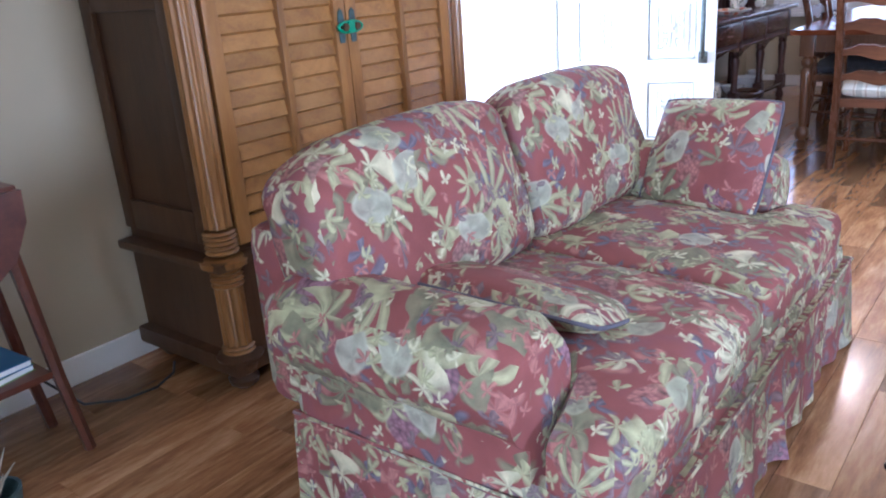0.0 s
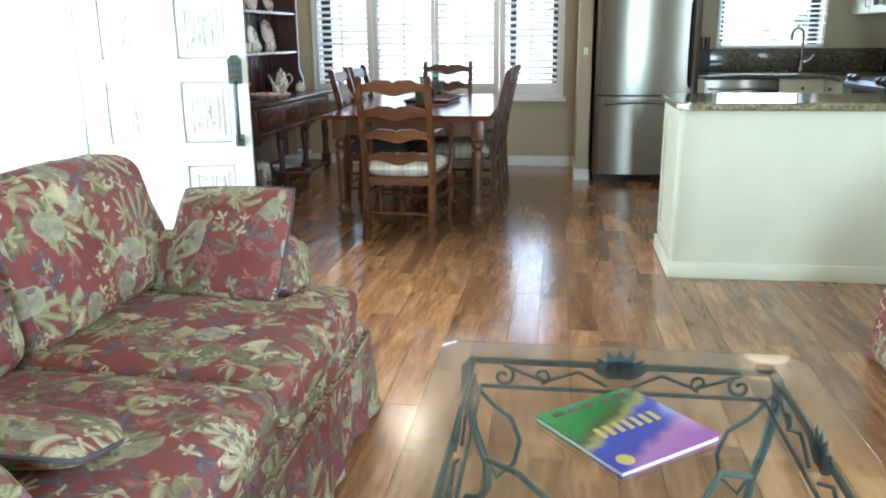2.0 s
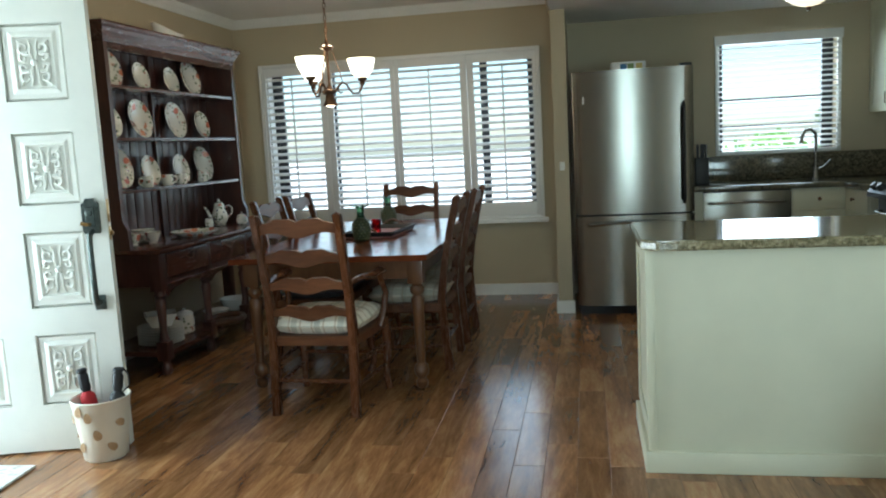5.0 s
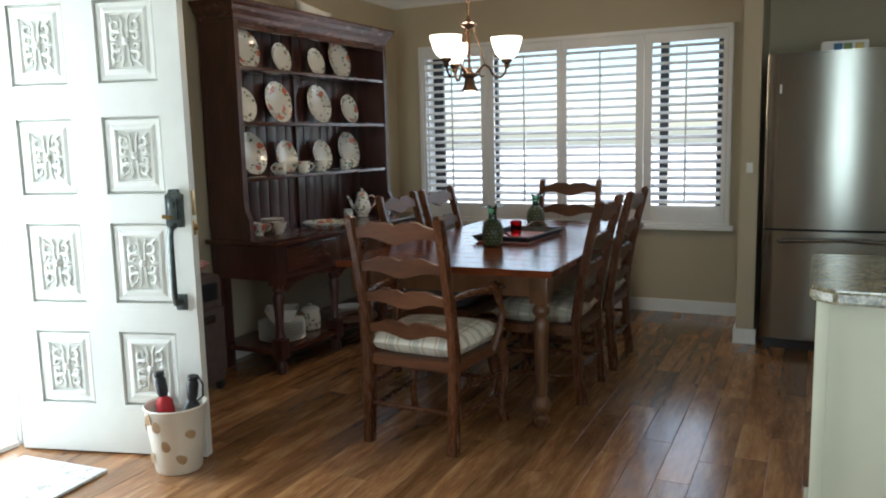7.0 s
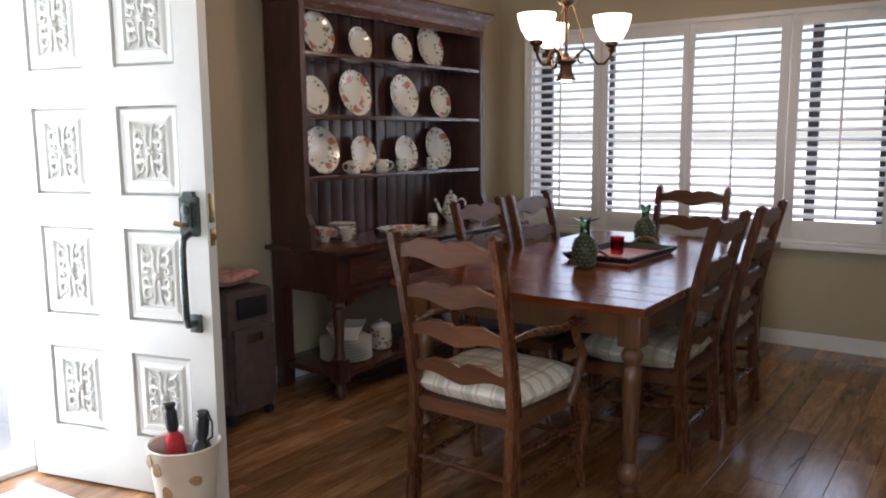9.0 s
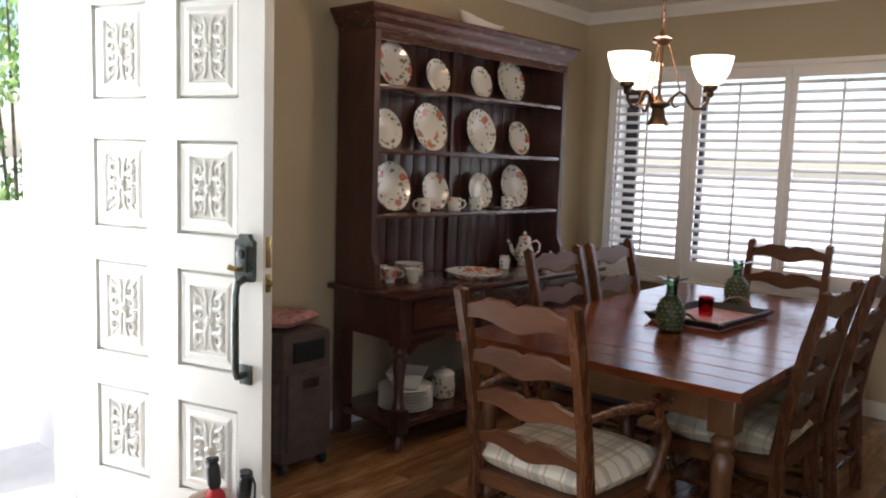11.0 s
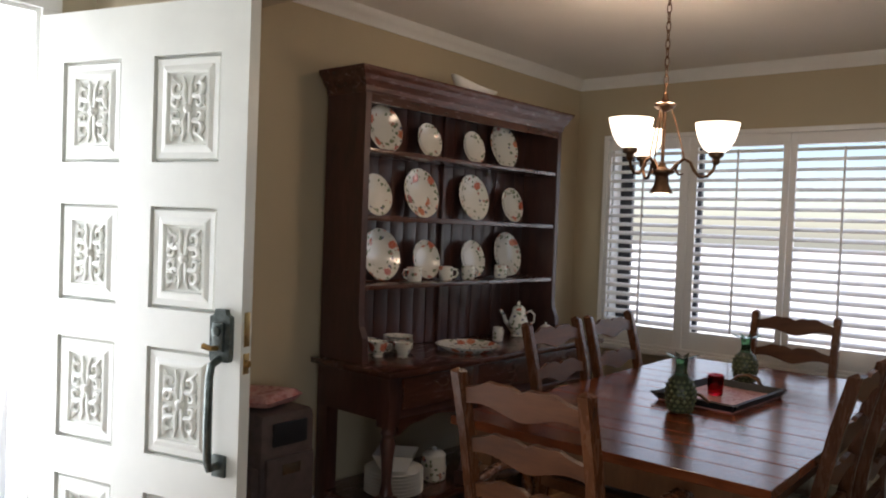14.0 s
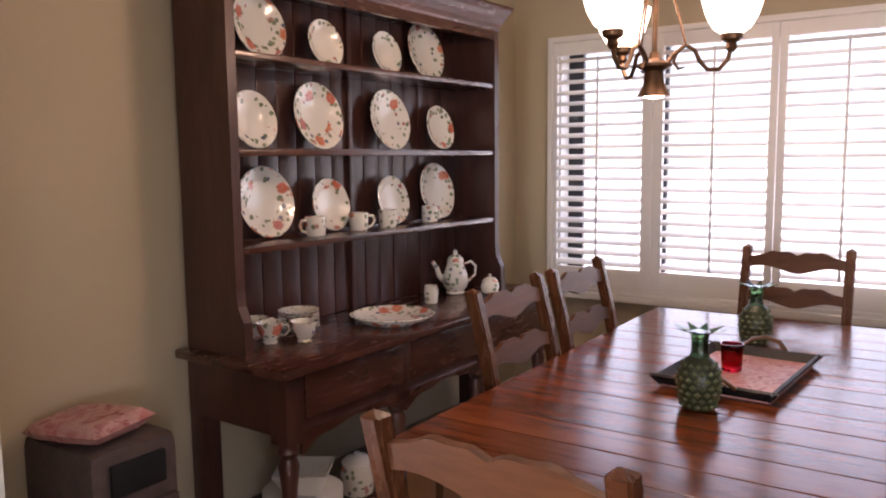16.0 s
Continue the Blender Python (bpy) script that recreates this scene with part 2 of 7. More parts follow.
def china(name, edge=0.069):
    """Cream glaze with red-orange flowers and green leaves strung along the rim, and a fine dark rim line."""
    n = Nodes(name)
    v, r = n.coords(spread=3.0)
    s = n.put("SeparateXYZ", Vector=n.put("TexCoord").outputs["Object"])
    rad = n.math("SQRT", n.math("ADD", n.math("MULTIPLY", s.outputs[0], s.outputs[0]), n.math("MULTIPLY", s.outputs[1], s.outputs[1])))
    pet = n.noise(v, 110.0, 2)
    rim = n.math("GREATER_THAN", n.math("ADD", rad, n.math("MULTIPLY", pet, 0.012)), edge)

    def sprigs(col, scale, size, hues, keep):
        vo = n.put("TexVoronoi", Vector=n.vmath("ADD", v, (scale, 0.0, 1.0)), Scale=scale)
        c = n.put("SeparateColor", Color=vo.outputs["Color"])
        on = n.math("LESS_THAN", n.math("ADD", vo.outputs["Distance"], n.math("MULTIPLY", pet, 0.4)), size)
        on = n.math("MULTIPLY", n.math("MULTIPLY", on, rim), n.math("GREATER_THAN", c.outputs[2], keep))
        hue = n.ramp(c.outputs[0], hues, "CONSTANT")
        return n.mix(n.math("MULTIPLY", on, n.math("ADD", 0.55, n.math("MULTIPLY", pet, 0.6))), col, hue)

    col = sprigs((0.74, 0.72, 0.65), 46.0, 0.62, [(0.0, (0.09, 0.15, 0.06)), (0.5, (0.17, 0.21, 0.10)), (0.75, (0.07, 0.08, 0.16)), (0.88, (0.40, 0.16, 0.12))], 0.48)
    col = sprigs(col, 14.0, 0.53, [(0.0, (0.58, 0.10, 0.04)), (0.5, (0.62, 0.16, 0.06)), (0.8, (0.45, 0.10, 0.10))], 0.52)
    n.set(Base_Color=col, Roughness=0.12, Coat_Weight=0.4)
    return n.m


def carpet_print(name, stops, scale, rough=0.8):
    n = Nodes(name)
    v = n.put("TexCoord").outputs["Object"]
    n.set(Base_Color=n.ramp(n.noise(v, scale, 3, 0.5, 1.0), stops), Roughness=rough)
    return n.m


def leafy(name, a, b):
    n = Nodes(name)
    r = n.put("NewGeometry").outputs["Random Per Island"]
    n.set(Base_Color=n.ramp(r, [(0.0, a), (1.0, b)]), Roughness=0.55, Subsurface_Weight=0.0)
    return n.m


M_WALL = paint("wall_paint", (0.465, 0.395, 0.272), 0.7, 0.05, 0.8, 0.1, 140)
M_CEIL = paint("ceiling_paint", (0.80, 0.78, 0.74), 0.8, 0.04, 1.0, 0.2, 60)
M_TRIM = paint("white_trim", (0.80, 0.80, 0.77), 0.4, 0.04, 3.0, 0.04)
M_DOOR = paint("door_paint", (0.71, 0.71, 0.65), 0.4, 0.05, 4.0, 0.06, 50)
M_SHUT = paint("shutter_paint", (0.80, 0.79, 0.77), 0.35, 0.03, 3.0, 0.03)
M_FLOOR = wood("floor_laminate", (0.105, 0.040, 0.015), (0.285, 0.134, 0.053), (0.53, 0.30, 0.14), (9.0, 1.3, 9.0), 0.17, 0.62, 0.3, world=True)
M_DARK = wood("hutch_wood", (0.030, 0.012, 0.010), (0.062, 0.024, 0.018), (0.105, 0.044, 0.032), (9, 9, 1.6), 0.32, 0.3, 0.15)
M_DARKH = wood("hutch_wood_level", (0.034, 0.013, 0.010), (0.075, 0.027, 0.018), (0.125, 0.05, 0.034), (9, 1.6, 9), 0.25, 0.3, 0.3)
M_TABLE = wood("table_wood", (0.070, 0.016, 0.006), (0.145, 0.036, 0.012), (0.225, 0.064, 0.021), (1.5, 9, 9), 0.14, 0.4, 0.0, spec=0.24)
M_LEG = wood("table_leg_wood", (0.065, 0.025, 0.010), (0.118, 0.050, 0.020), (0.18, 0.082, 0.035), (9, 9, 1.6), 0.3, 0.3, 0.2)
M_CHAIR = wood("chair_wood", (0.044, 0.014, 0.006), (0.090, 0.031, 0.012), (0.145, 0.056, 0.023), (8, 8, 1.5), 0.26, 0.3, 0.1, spec=0.38)
# level grain; base colour lightened for the light the slats catch
M_SLAT = wood("chair_slat_wood", (0.045, 0.016, 0.007), (0.105, 0.039, 0.016), (0.18, 0.073, 0.031), (1.5, 8, 8), 0.36, 0.3, 0.0, spec=0.34)
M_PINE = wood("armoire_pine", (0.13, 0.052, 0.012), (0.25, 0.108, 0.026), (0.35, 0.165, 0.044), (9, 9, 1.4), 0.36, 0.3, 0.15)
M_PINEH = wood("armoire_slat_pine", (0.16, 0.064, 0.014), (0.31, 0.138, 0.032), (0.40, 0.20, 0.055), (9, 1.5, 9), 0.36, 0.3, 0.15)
# pine darkened for the armoire's shaded side, base and feet; also the basket's brown
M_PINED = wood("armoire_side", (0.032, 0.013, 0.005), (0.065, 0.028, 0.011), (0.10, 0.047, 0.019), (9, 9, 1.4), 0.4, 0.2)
M_MAHOG = wood("mahogany", (0.045, 0.011, 0.006), (0.085, 0.024, 0.012), (0.13, 0.042, 0.022), (2, 9, 9), 0.3, 0.2, 0.3)
M_FLORAL = floral("floral_upholstery")
M_PIPING = paint("blue_piping", (0.095, 0.085, 0.105), 0.8)
M_GRANITE = granite("granite", (0.035, 0.032, 0.018), (0.21, 0.18, 0.10), (0.42, 0.37, 0.24))
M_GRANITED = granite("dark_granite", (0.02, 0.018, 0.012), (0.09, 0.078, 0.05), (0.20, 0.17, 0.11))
M_CREAM = paint("cream_cabinet", (0.65, 0.64, 0.49), 0.45, 0.04, 3.0, 0.04)
M_STEEL = steel("brushed_steel")
M_BLACK = paint("black_plastic", (0.012, 0.012, 0.014), 0.5)
M_IRON = paint("verdigris_iron", (0.06, 0.10, 0.10), 0.5, 0.35, 40.0, 0.3, 60, 0.4)
M_BRONZE = paint("aged_bronze", (0.12, 0.065, 0.035), 0.38, 0.3, 30.0, 0.2, 80, 0.8)
M_LOCK = paint("dark_green_bronze", (0.085, 0.10, 0.092), 0.4, 0.4, 60.0, 0.3, 80, 0.7)
M_BRASS = paint("brass", (0.45, 0.30, 0.12), 0.3, 0.2, 30, 0.05, 90, 1.0)
M_GLASS = glass("clear_glass", (0.93, 0.98, 0.95), 0.0, 1.3)
M_GREENGL = glass("green_glass", (0.055, 0.13, 0.06), 0.07)
M_REDGL = glass("red_glass", (0.5, 0.01, 0.02), 0.05)
M_WICKER = paint("olive_ceramic", (0.105, 0.125, 0.06), 0.45, 0.4, 60, 0.3, 90)
M_VASE = paint("dark_olive_glaze", (0.030, 0.042, 0.020), 0.3, 0.3, 40, 0.2, 90)
M_SHADE = glow("lit_glass_shade", (1.0, 0.86, 0.66), 1.9)
M_KLAMP = glow("lit_ceiling_bowl", (1.0, 0.78, 0.52), 0.8)
M_BULB = glow("lit_bulb", (1.0, 0.8, 0.55), 6.0)
M_PLAID = plaid("plaid_cotton")
M_CUSHD = paint("charcoal_cushion", (0.075, 0.075, 0.08), 0.9, 0.2, 30, 0.3, 300)
M_CHINA = china("painted_china")
M_CHINAP = china("painted_china_pots", 0.02)
M_WHITE = paint("white_china", (0.78, 0.77, 0.73), 0.15, 0.02)
M_SUIT = paint("suitcase_nylon", (0.080, 0.056, 0.050), 0.8, 0.2, 20, 0.4, 400)
M_MAT = carpet_print("pale_door_mat", [(0.35, (0.62, 0.60, 0.55)), (0.55, (0.72, 0.71, 0.68)), (0.62, (0.42, 0.40, 0.36))], 16.0)
M_SHELLPOT = paint("cream_pot", (0.74, 0.69, 0.58), 0.4, 0.05, 8)
M_SHELL = carpet_print("shell_print", [(0.35, (0.30, 0.17, 0.08)), (0.6, (0.52, 0.36, 0.2)), (0.7, (0.20, 0.11, 0.06))], 60.0)
M_RED = paint("red_cloth", (0.42, 0.015, 0.02), 0.7)
M_GREENPL = paint("green_plastic", (0.005, 0.22, 0.11), 0.4)
M_FOAM = paint("pages", (0.78, 0.78, 0.76), 0.8, 0.05, 300)
M_CONC = paint("pale_concrete", (0.74, 0.73, 0.70), 0.8, 0.12, 3.0, 0.3, 60)
M_STUCCO = paint("white_stucco", (0.8, 0.79, 0.76), 0.8, 0.05, 2.0, 0.4, 50)
M_GRASS = carpet_print("lawn", [(0.3, (0.08, 0.14, 0.04)), (0.7, (0.16, 0.24, 0.08))], 3.0, 0.9)
M_LEAF = leafy("hedge_leaf", (0.20, 0.40, 0.09), (0.52, 0.70, 0.30))
M_LEAF2 = leafy("tree_leaf", (0.035, 0.10, 0.025), (0.14, 0.24, 0.07))
M_BARK = paint("bark", (0.20, 0.16, 0.11), 0.9, 0.3, 8, 0.6, 30)
M_PINK = carpet_print("pink_print", [(0.35, (0.42, 0.14, 0.14)), (0.55, (0.55, 0.33, 0.3)), (0.7, (0.3, 0.06, 0.07))], 20.0, 0.5)


# ---- mesh helpers ----
def box(bm, x0, y0, z0, x1, y1, z1, bevel=0.0, m=None):
    vs = bmesh.ops.create_cube(bm, size=1.0)["verts"]
    bmesh.ops.scale(bm, vec=(x1 - x0, y1 - y0, z1 - z0), verts=vs)
    bmesh.ops.translate(bm, vec=((x0 + x1) / 2, (y0 + y1) / 2, (z0 + z1) / 2), verts=vs)
    if bevel:
        es = list({e for v in vs for e in v.link_edges})
        r = bmesh.ops.bevel(bm, geom=es, offset=bevel, segments=2, affect="EDGES", profile=0.6)
        vs = list({v for f in r["faces"] for v in f.verts} | {v for v in vs if v.is_valid})
    if m is not None:
        bmesh.ops.transform(bm, matrix=m, verts=[v for v in vs if v.is_valid])
    return bm


def lathe(bm, profile, segs=20, at=(0, 0, 0), m=None, close=True):
    """profile: (radius, z) from the bottom up."""
    rings, made = [], []
    for r, z in profile:
        ring = [bm.verts.new((at[0] + r * math.cos(2 * math.pi * i / segs), at[1] + r * math.sin(2 * math.pi * i / segs), at[2] + z)) for i in range(segs)]
        rings.append(ring)
        made += ring
    for a, b in zip(rings, rings[1:]):
        for i in range(segs):
            bm.faces.new((a[i], a[(i + 1) % segs], b[(i + 1) % segs], b[i]))
    if close:
        bm.faces.new(rings[0][::-1])
        bm.faces.new(rings[-1])
    if m is not None:
        bmesh.ops.transform(bm, matrix=m, verts=made)
    return bm


def tube(bm, pts, radius, segs=8, flat=1.0):
    """A round bar along pts; radius may be a list, one a point."""
    pts = [Vector(p) for p in pts]
    rad = radius if isinstance(radius, (list, tuple)) else [radius] * len(pts)
    up, rings = None, []
    for i, p in enumerate(pts):
        d = (pts[min(i + 1, len(pts) - 1)] - pts[max(i - 1, 0)]).normalized()
        if up is None:
            up = Vector((0, 0, 1)) if abs(d.z) < 0.9 else Vector((0, 1, 0))
        s = d.cross(up).normalized()
        up = s.cross(d).normalized()
        rings.append([bm.verts.new(p + rad[i] * (math.cos(a) * s + flat * math.sin(a) * up)) for a in (2 * math.pi * k / segs for k in range(segs))])
    for a, b in zip(rings, rings[1:]):
        for i in range(segs):
            bm.faces.new((a[i], a[(i + 1) % segs], b[(i + 1) % segs], b[i]))
    bm.faces.new(rings[0][::-1])
    bm.faces.new(rings[-1])
    return bm


def prism(bm, outline, h, m=None):
    """A flat outline (x, y) thickened from z = 0 to h."""
    a = [bm.verts.new((x, y, 0)) for x, y in outline]
    b = [bm.verts.new((x, y, h)) for x, y in outline]
    k = len(a)
    bm.faces.new(a[::-1])
    bm.faces.new(b)
    for i in range(k):
        bm.faces.new((a[i], a[(i + 1) % k], b[(i + 1) % k], b[i]))
    if m is not None:
        bmesh.ops.transform(bm, matrix=m, verts=a + b)
    return bm


def pillow_mesh(bm, sx, sy, sz, k=3.2, n=18, sag=0.0, pinch=0.0, m=None):
    """A stuffed cushion: a rounded box whose middle bulges."""
    top, bot = {}, {}
    for i in range(n + 1):
        for j in range(n + 1):
            u, w = 2 * i / n - 1, 2 * j / n - 1
            e = max(0.0, (1 - abs(u) ** k) * (1 - abs(w) ** k)) ** 0.5
            q = 1 - pinch * (1 - u * u) * abs(w) ** 6
            q2 = 1 - pinch * (1 - w * w) * abs(u) ** 6
            wob = noise.noise((u * 2.2 + sx * 9, w * 2.2 + sy * 5, sz * 7)) * 0.12
            x, y = u * sx / 2 * q2, w * sy / 2 * q
            edge = i in (0, n) or j in (0, n)
            top[i, j] = bm.verts.new((x, y, sz / 2 * e * (1 + wob) - sag * (1 - u * u) * (1 - w * w)))
            bot[i, j] = top[i, j] if edge else bm.verts.new((x, y, -sz / 2 * e * (1 + wob)))
    made = set(top.values()) | set(bot.values())
    for i in range(n):
        for j in range(n):
            bm.faces.new((top[i, j], top[i + 1, j], top[i + 1, j + 1], top[i, j + 1]))
            bm.faces.new((bot[i, j], bot[i, j + 1], bot[i + 1, j + 1], bot[i + 1, j]))
    if m is not None:
        bmesh.ops.transform(bm, matrix=m, verts=list(made))
    return bm


def finish(name, bm, material, smooth=True, angle=40):
    bmesh.ops.recalc_face_normals(bm, faces=bm.faces[:])
    me = bpy.data.meshes.new(name)
    if smooth:
        lim = math.cos(radians(angle))
        for f in bm.faces:
            f.smooth = True
        for e in bm.edges:
            if len(e.link_faces) == 2 and e.link_faces[0].normal.dot(e.link_faces[1].normal) < lim:
                e.smooth = False
    bm.to_mesh(me)
    bm.free()
    me.materials.append(material)
    return me


def part(name, bm, material, parent=None, label="", m=None, smooth=True, angle=40):
    ob = new(name, finish(name, bm, material, smooth, angle))
    if parent is not None:
        ob.parent = parent
    if m is not None:
        ob.matrix_local = m
    if label:
        ob["label"] = label
    return ob


def again(ob, parent, m):
    """One more part on the same mesh."""
    o = new(ob.name.split(".")[0], ob.data)
    o.parent = parent
    o.matrix_local = m
    return o


def thing(name, label, category, m=None, group=""):
    ob = new(name)
    ob.empty_display_size = 0.1
    if m is not None:
        ob.matrix_world = m
    return tagged(ob, label, category, group)


def solid(name, bm, material, label, category, m=None, group="", kind="", smooth=True):
    ob = part(name, bm, material, None, "", m, smooth)
    return tagged(ob, label, category, group, kind)


def bmn():
    return bmesh.new()


def boxes(*rows, bevel=0.0):
    bm = bmn()
    for r in rows:
        box(bm, *r, bevel=bevel)
    return bm


I4 = Matrix.Identity(4)
XW, XR, YB, YF, ZC = -2.23, 3.22, -2.2, 8.29, 2.44


def structure(name, bm, material, label, category, smooth=False):
    return solid(name, bm, material, label, category, kind="structure", smooth=smooth)


# ---- the shell ----
structure("wall_west", boxes((XW - 0.16, YB, 0, XW, 3.74, ZC), (XW - 0.16, 4.65, 0, XW, YF, ZC), (XW - 0.16, 3.74, 2.085, XW, 4.65, ZC)), M_WALL, "tan painted wall with the entry door opening", "wall")
WX0, WX1, WZ0, WZ1 = -1.95, 0.36, 0.67, 2.0
KX0, KX1, KZ0, KZ1 = 1.80, 2.66, 1.12, 1.97
structure("wall_north", boxes((XW - 0.16, YF, 0, WX0, YF + 0.16, ZC), (WX0, YF, 0, WX1, YF + 0.16, WZ0), (WX0, YF, WZ1, WX1, YF + 0.16, ZC), (WX1, YF, 0, KX0, YF + 0.16, ZC), (KX0, YF, 0, KX1, YF + 0.16, KZ0), (KX0, YF, KZ1, KX1, YF + 0.16, ZC), (KX1, YF, 0, XR + 0.16, YF + 0.16, ZC)), M_WALL, "tan painted wall with dining and kitchen windows", "wall")
# the opening is unseen, cut only to let the sofa fill in
structure("wall_east", boxes((XR, YB, 0, XR + 0.16, 1.5, ZC), (XR, 2.9, 0, XR + 0.16, YF, ZC), (XR, 1.5, 0, XR + 0.16, 2.9, 0.8), (XR, 1.5, 1.9, XR + 0.16, 2.9, ZC)), M_WALL, "tan painted wall with an unseen opening added for the sofa fill", "wall")
structure("wall_south", boxes((XW - 0.16, YB - 0.16, 0, 0.8, YB, ZC), (1.8, YB - 0.16, 0, XR + 0.16, YB, ZC), (0.8, YB - 0.16, 2.1, 1.8, YB, ZC)), M_WALL, "tan painted wall with a wide garden opening", "wall")
# unseen partition, added to shade the armoire and the floor beside it
structure("wall_partition", boxes((0.24, YB, 0, 0.34, -1.0, ZC - 0.036)), M_WALL, "unseen tan partition added to keep garden light off the armoire corner", "wall")
structure("ceiling", boxes((XW - 0.16, YB - 0.16, ZC, XR + 0.16, YF + 0.16, ZC + 0.14)), M_CEIL, "white painted plaster ceiling", "ceiling")
structure("wall_beam", boxes((XW, 4.84, 2.05, XR, 4.98, ZC), (XW, 4.84, 0, -1.66, 4.98, 2.05)), M_WALL, "tan painted beam and wall stub between living and dining rooms", "wall")
structure("ceiling_living", boxes((XW, YB, 2.405, XR, 4.84, ZC - 0.002)), M_CEIL, "white plaster ceiling of the living room", "ceiling")
structure("ceiling_kitchen", boxes((0.53, 5.0, 2.20, XR, YF, ZC - 0.004)), M_CEIL, "lowered white kitchen ceiling", "ceiling")
structure("wall_pier", boxes((0.53, 7.53, 0, 0.635, YF, 2.20)), M_WALL, "narrow tan wall pier beside the refrigerator", "wall")
structure("wall_header", boxes((0.52, 5.0, 2.19, 0.53, YF, ZC)), M_WALL, "tan header above the kitchen edge", "wall")
bm = boxes((XW, 5.0, 0, XW + 0.014, YF, 0.095), (XW, YB, 0, XW + 0.014, 3.66, 0.095), (XW + 0.014, YF - 0.014, 0, 0.53, YF, 0.095), (0.516, 7.53, 0, 0.53, YF - 0.014, 0.095), (0.516, 7.516, 0, 0.649, 7.53, 0.095), (-1.66, 4.826, 0, -1.646, 5.0, 0.095), bevel=0.003)
structure("baseboard", bm, M_TRIM, "white painted baseboard", "baseboard")
# crown moulding, a stepped cove
bm = bmn()
prof = [(0, 0), (0.012, 0), (0.016, 0.018), (0.034, 0.034), (0.052, 0.05), (0.056, 0.07), (0, 0.07)]
prism(bm, prof, YF - 5.0, Matrix(((1, 0, 0, XW), (0, 0, 1, 5.0), (0, 1, 0, ZC - 0.07), (0, 0, 0, 1))))
prism(bm, prof, 0.52 - XW, Matrix(((0, 0, 1, XW), (-1, 0, 0, YF), (0, 1, 0, ZC - 0.07), (0, 0, 0, 1))))
prism(bm, prof, YF - 5.0, Matrix(((-1, 0, 0, 0.52), (0, 0, 1, 5.0), (0, 1, 0, ZC - 0.07), (0, 0, 0, 1))))
structure("trim_crown", bm, M_TRIM, "white crown moulding around the dining ceiling", "trim", smooth=True)
# door casing and jambs
bm = boxes((XW, 3.66, 0, XW + 0.018, 3.74, 2.085), (XW, 4.65, 0, XW + 0.018, 4.715, 2.085), (XW, 3.66, 2.085, XW + 0.02, 4.715, 2.145), (XW - 0.16, 3.74, 0, XW, 3.757, 2.085), (XW - 0.16, 4.636, 0, XW, 4.65, 2.085), (XW - 0.16, 3.757, 2.07, XW, 4.636, 2.085), bevel=0.002)
structure("trim_door", bm, M_TRIM, "white door casing and jambs", "trim")
structure("threshold", boxes((XW - 0.17, 3.757, 0, XW + 0.03, 4.636, 0.025), bevel=0.006), M_TRIM, "pale door threshold", "threshold")

# ---- entry door leaf, swung into the room ----
DW, DH = 0.865, 2.03
door = thing("door_1", "open white panelled entry door with carved scroll panels", "door", pose(-2.147, 4.615, 0.01, 0, 0, 15.0))
door["kind"] = "structure"
cols, rws = ((0.115, 0.37), (0.505, 0.764)), ((0.212, 0.53), (0.652, 0.985), (1.104, 1.414), (1.548, 1.870))
bm = boxes((0, 0.016, 0, DW, 0.046, DH))
xs, zs = (0, *cols[0], *cols[1], DW), (0, *[z for r in rws for z in r], DH)
for a, b in ((xs[0], xs[1]), (xs[2], xs[3]), (xs[4], xs[5])):
    box(bm, a, 0, 0, b, 0.016, DH)
for a, b in cols:
    for c, d in zip(zs[0::2], zs[1::2]):
        box(bm, a, 0, c, b, 0.016, d)
part("leaf", bm, M_DOOR, door, smooth=False)


def door_panel(w, h):
    bm = bmn()
    lv = [(0.0, 0.016), (0.006, 0.016), (0.012, 0.006), (0.03, 0.008), (0.045, 0.002), (0.052, 0.002), (0.056, 0.013)]
    rings = []
    for d, y in lv:
        rings.append([bm.verts.new(p) for p in ((d, y, d), (w - d, y, d), (w - d, y, h - d), (d, y, h - d))])
    for a, b in zip(rings, rings[1:]):
        for i in range(4):
            bm.faces.new((a[i], a[(i + 1) % 4], b[(i + 1) % 4], b[i]))
    bm.faces.new(rings[-1])
    return bm


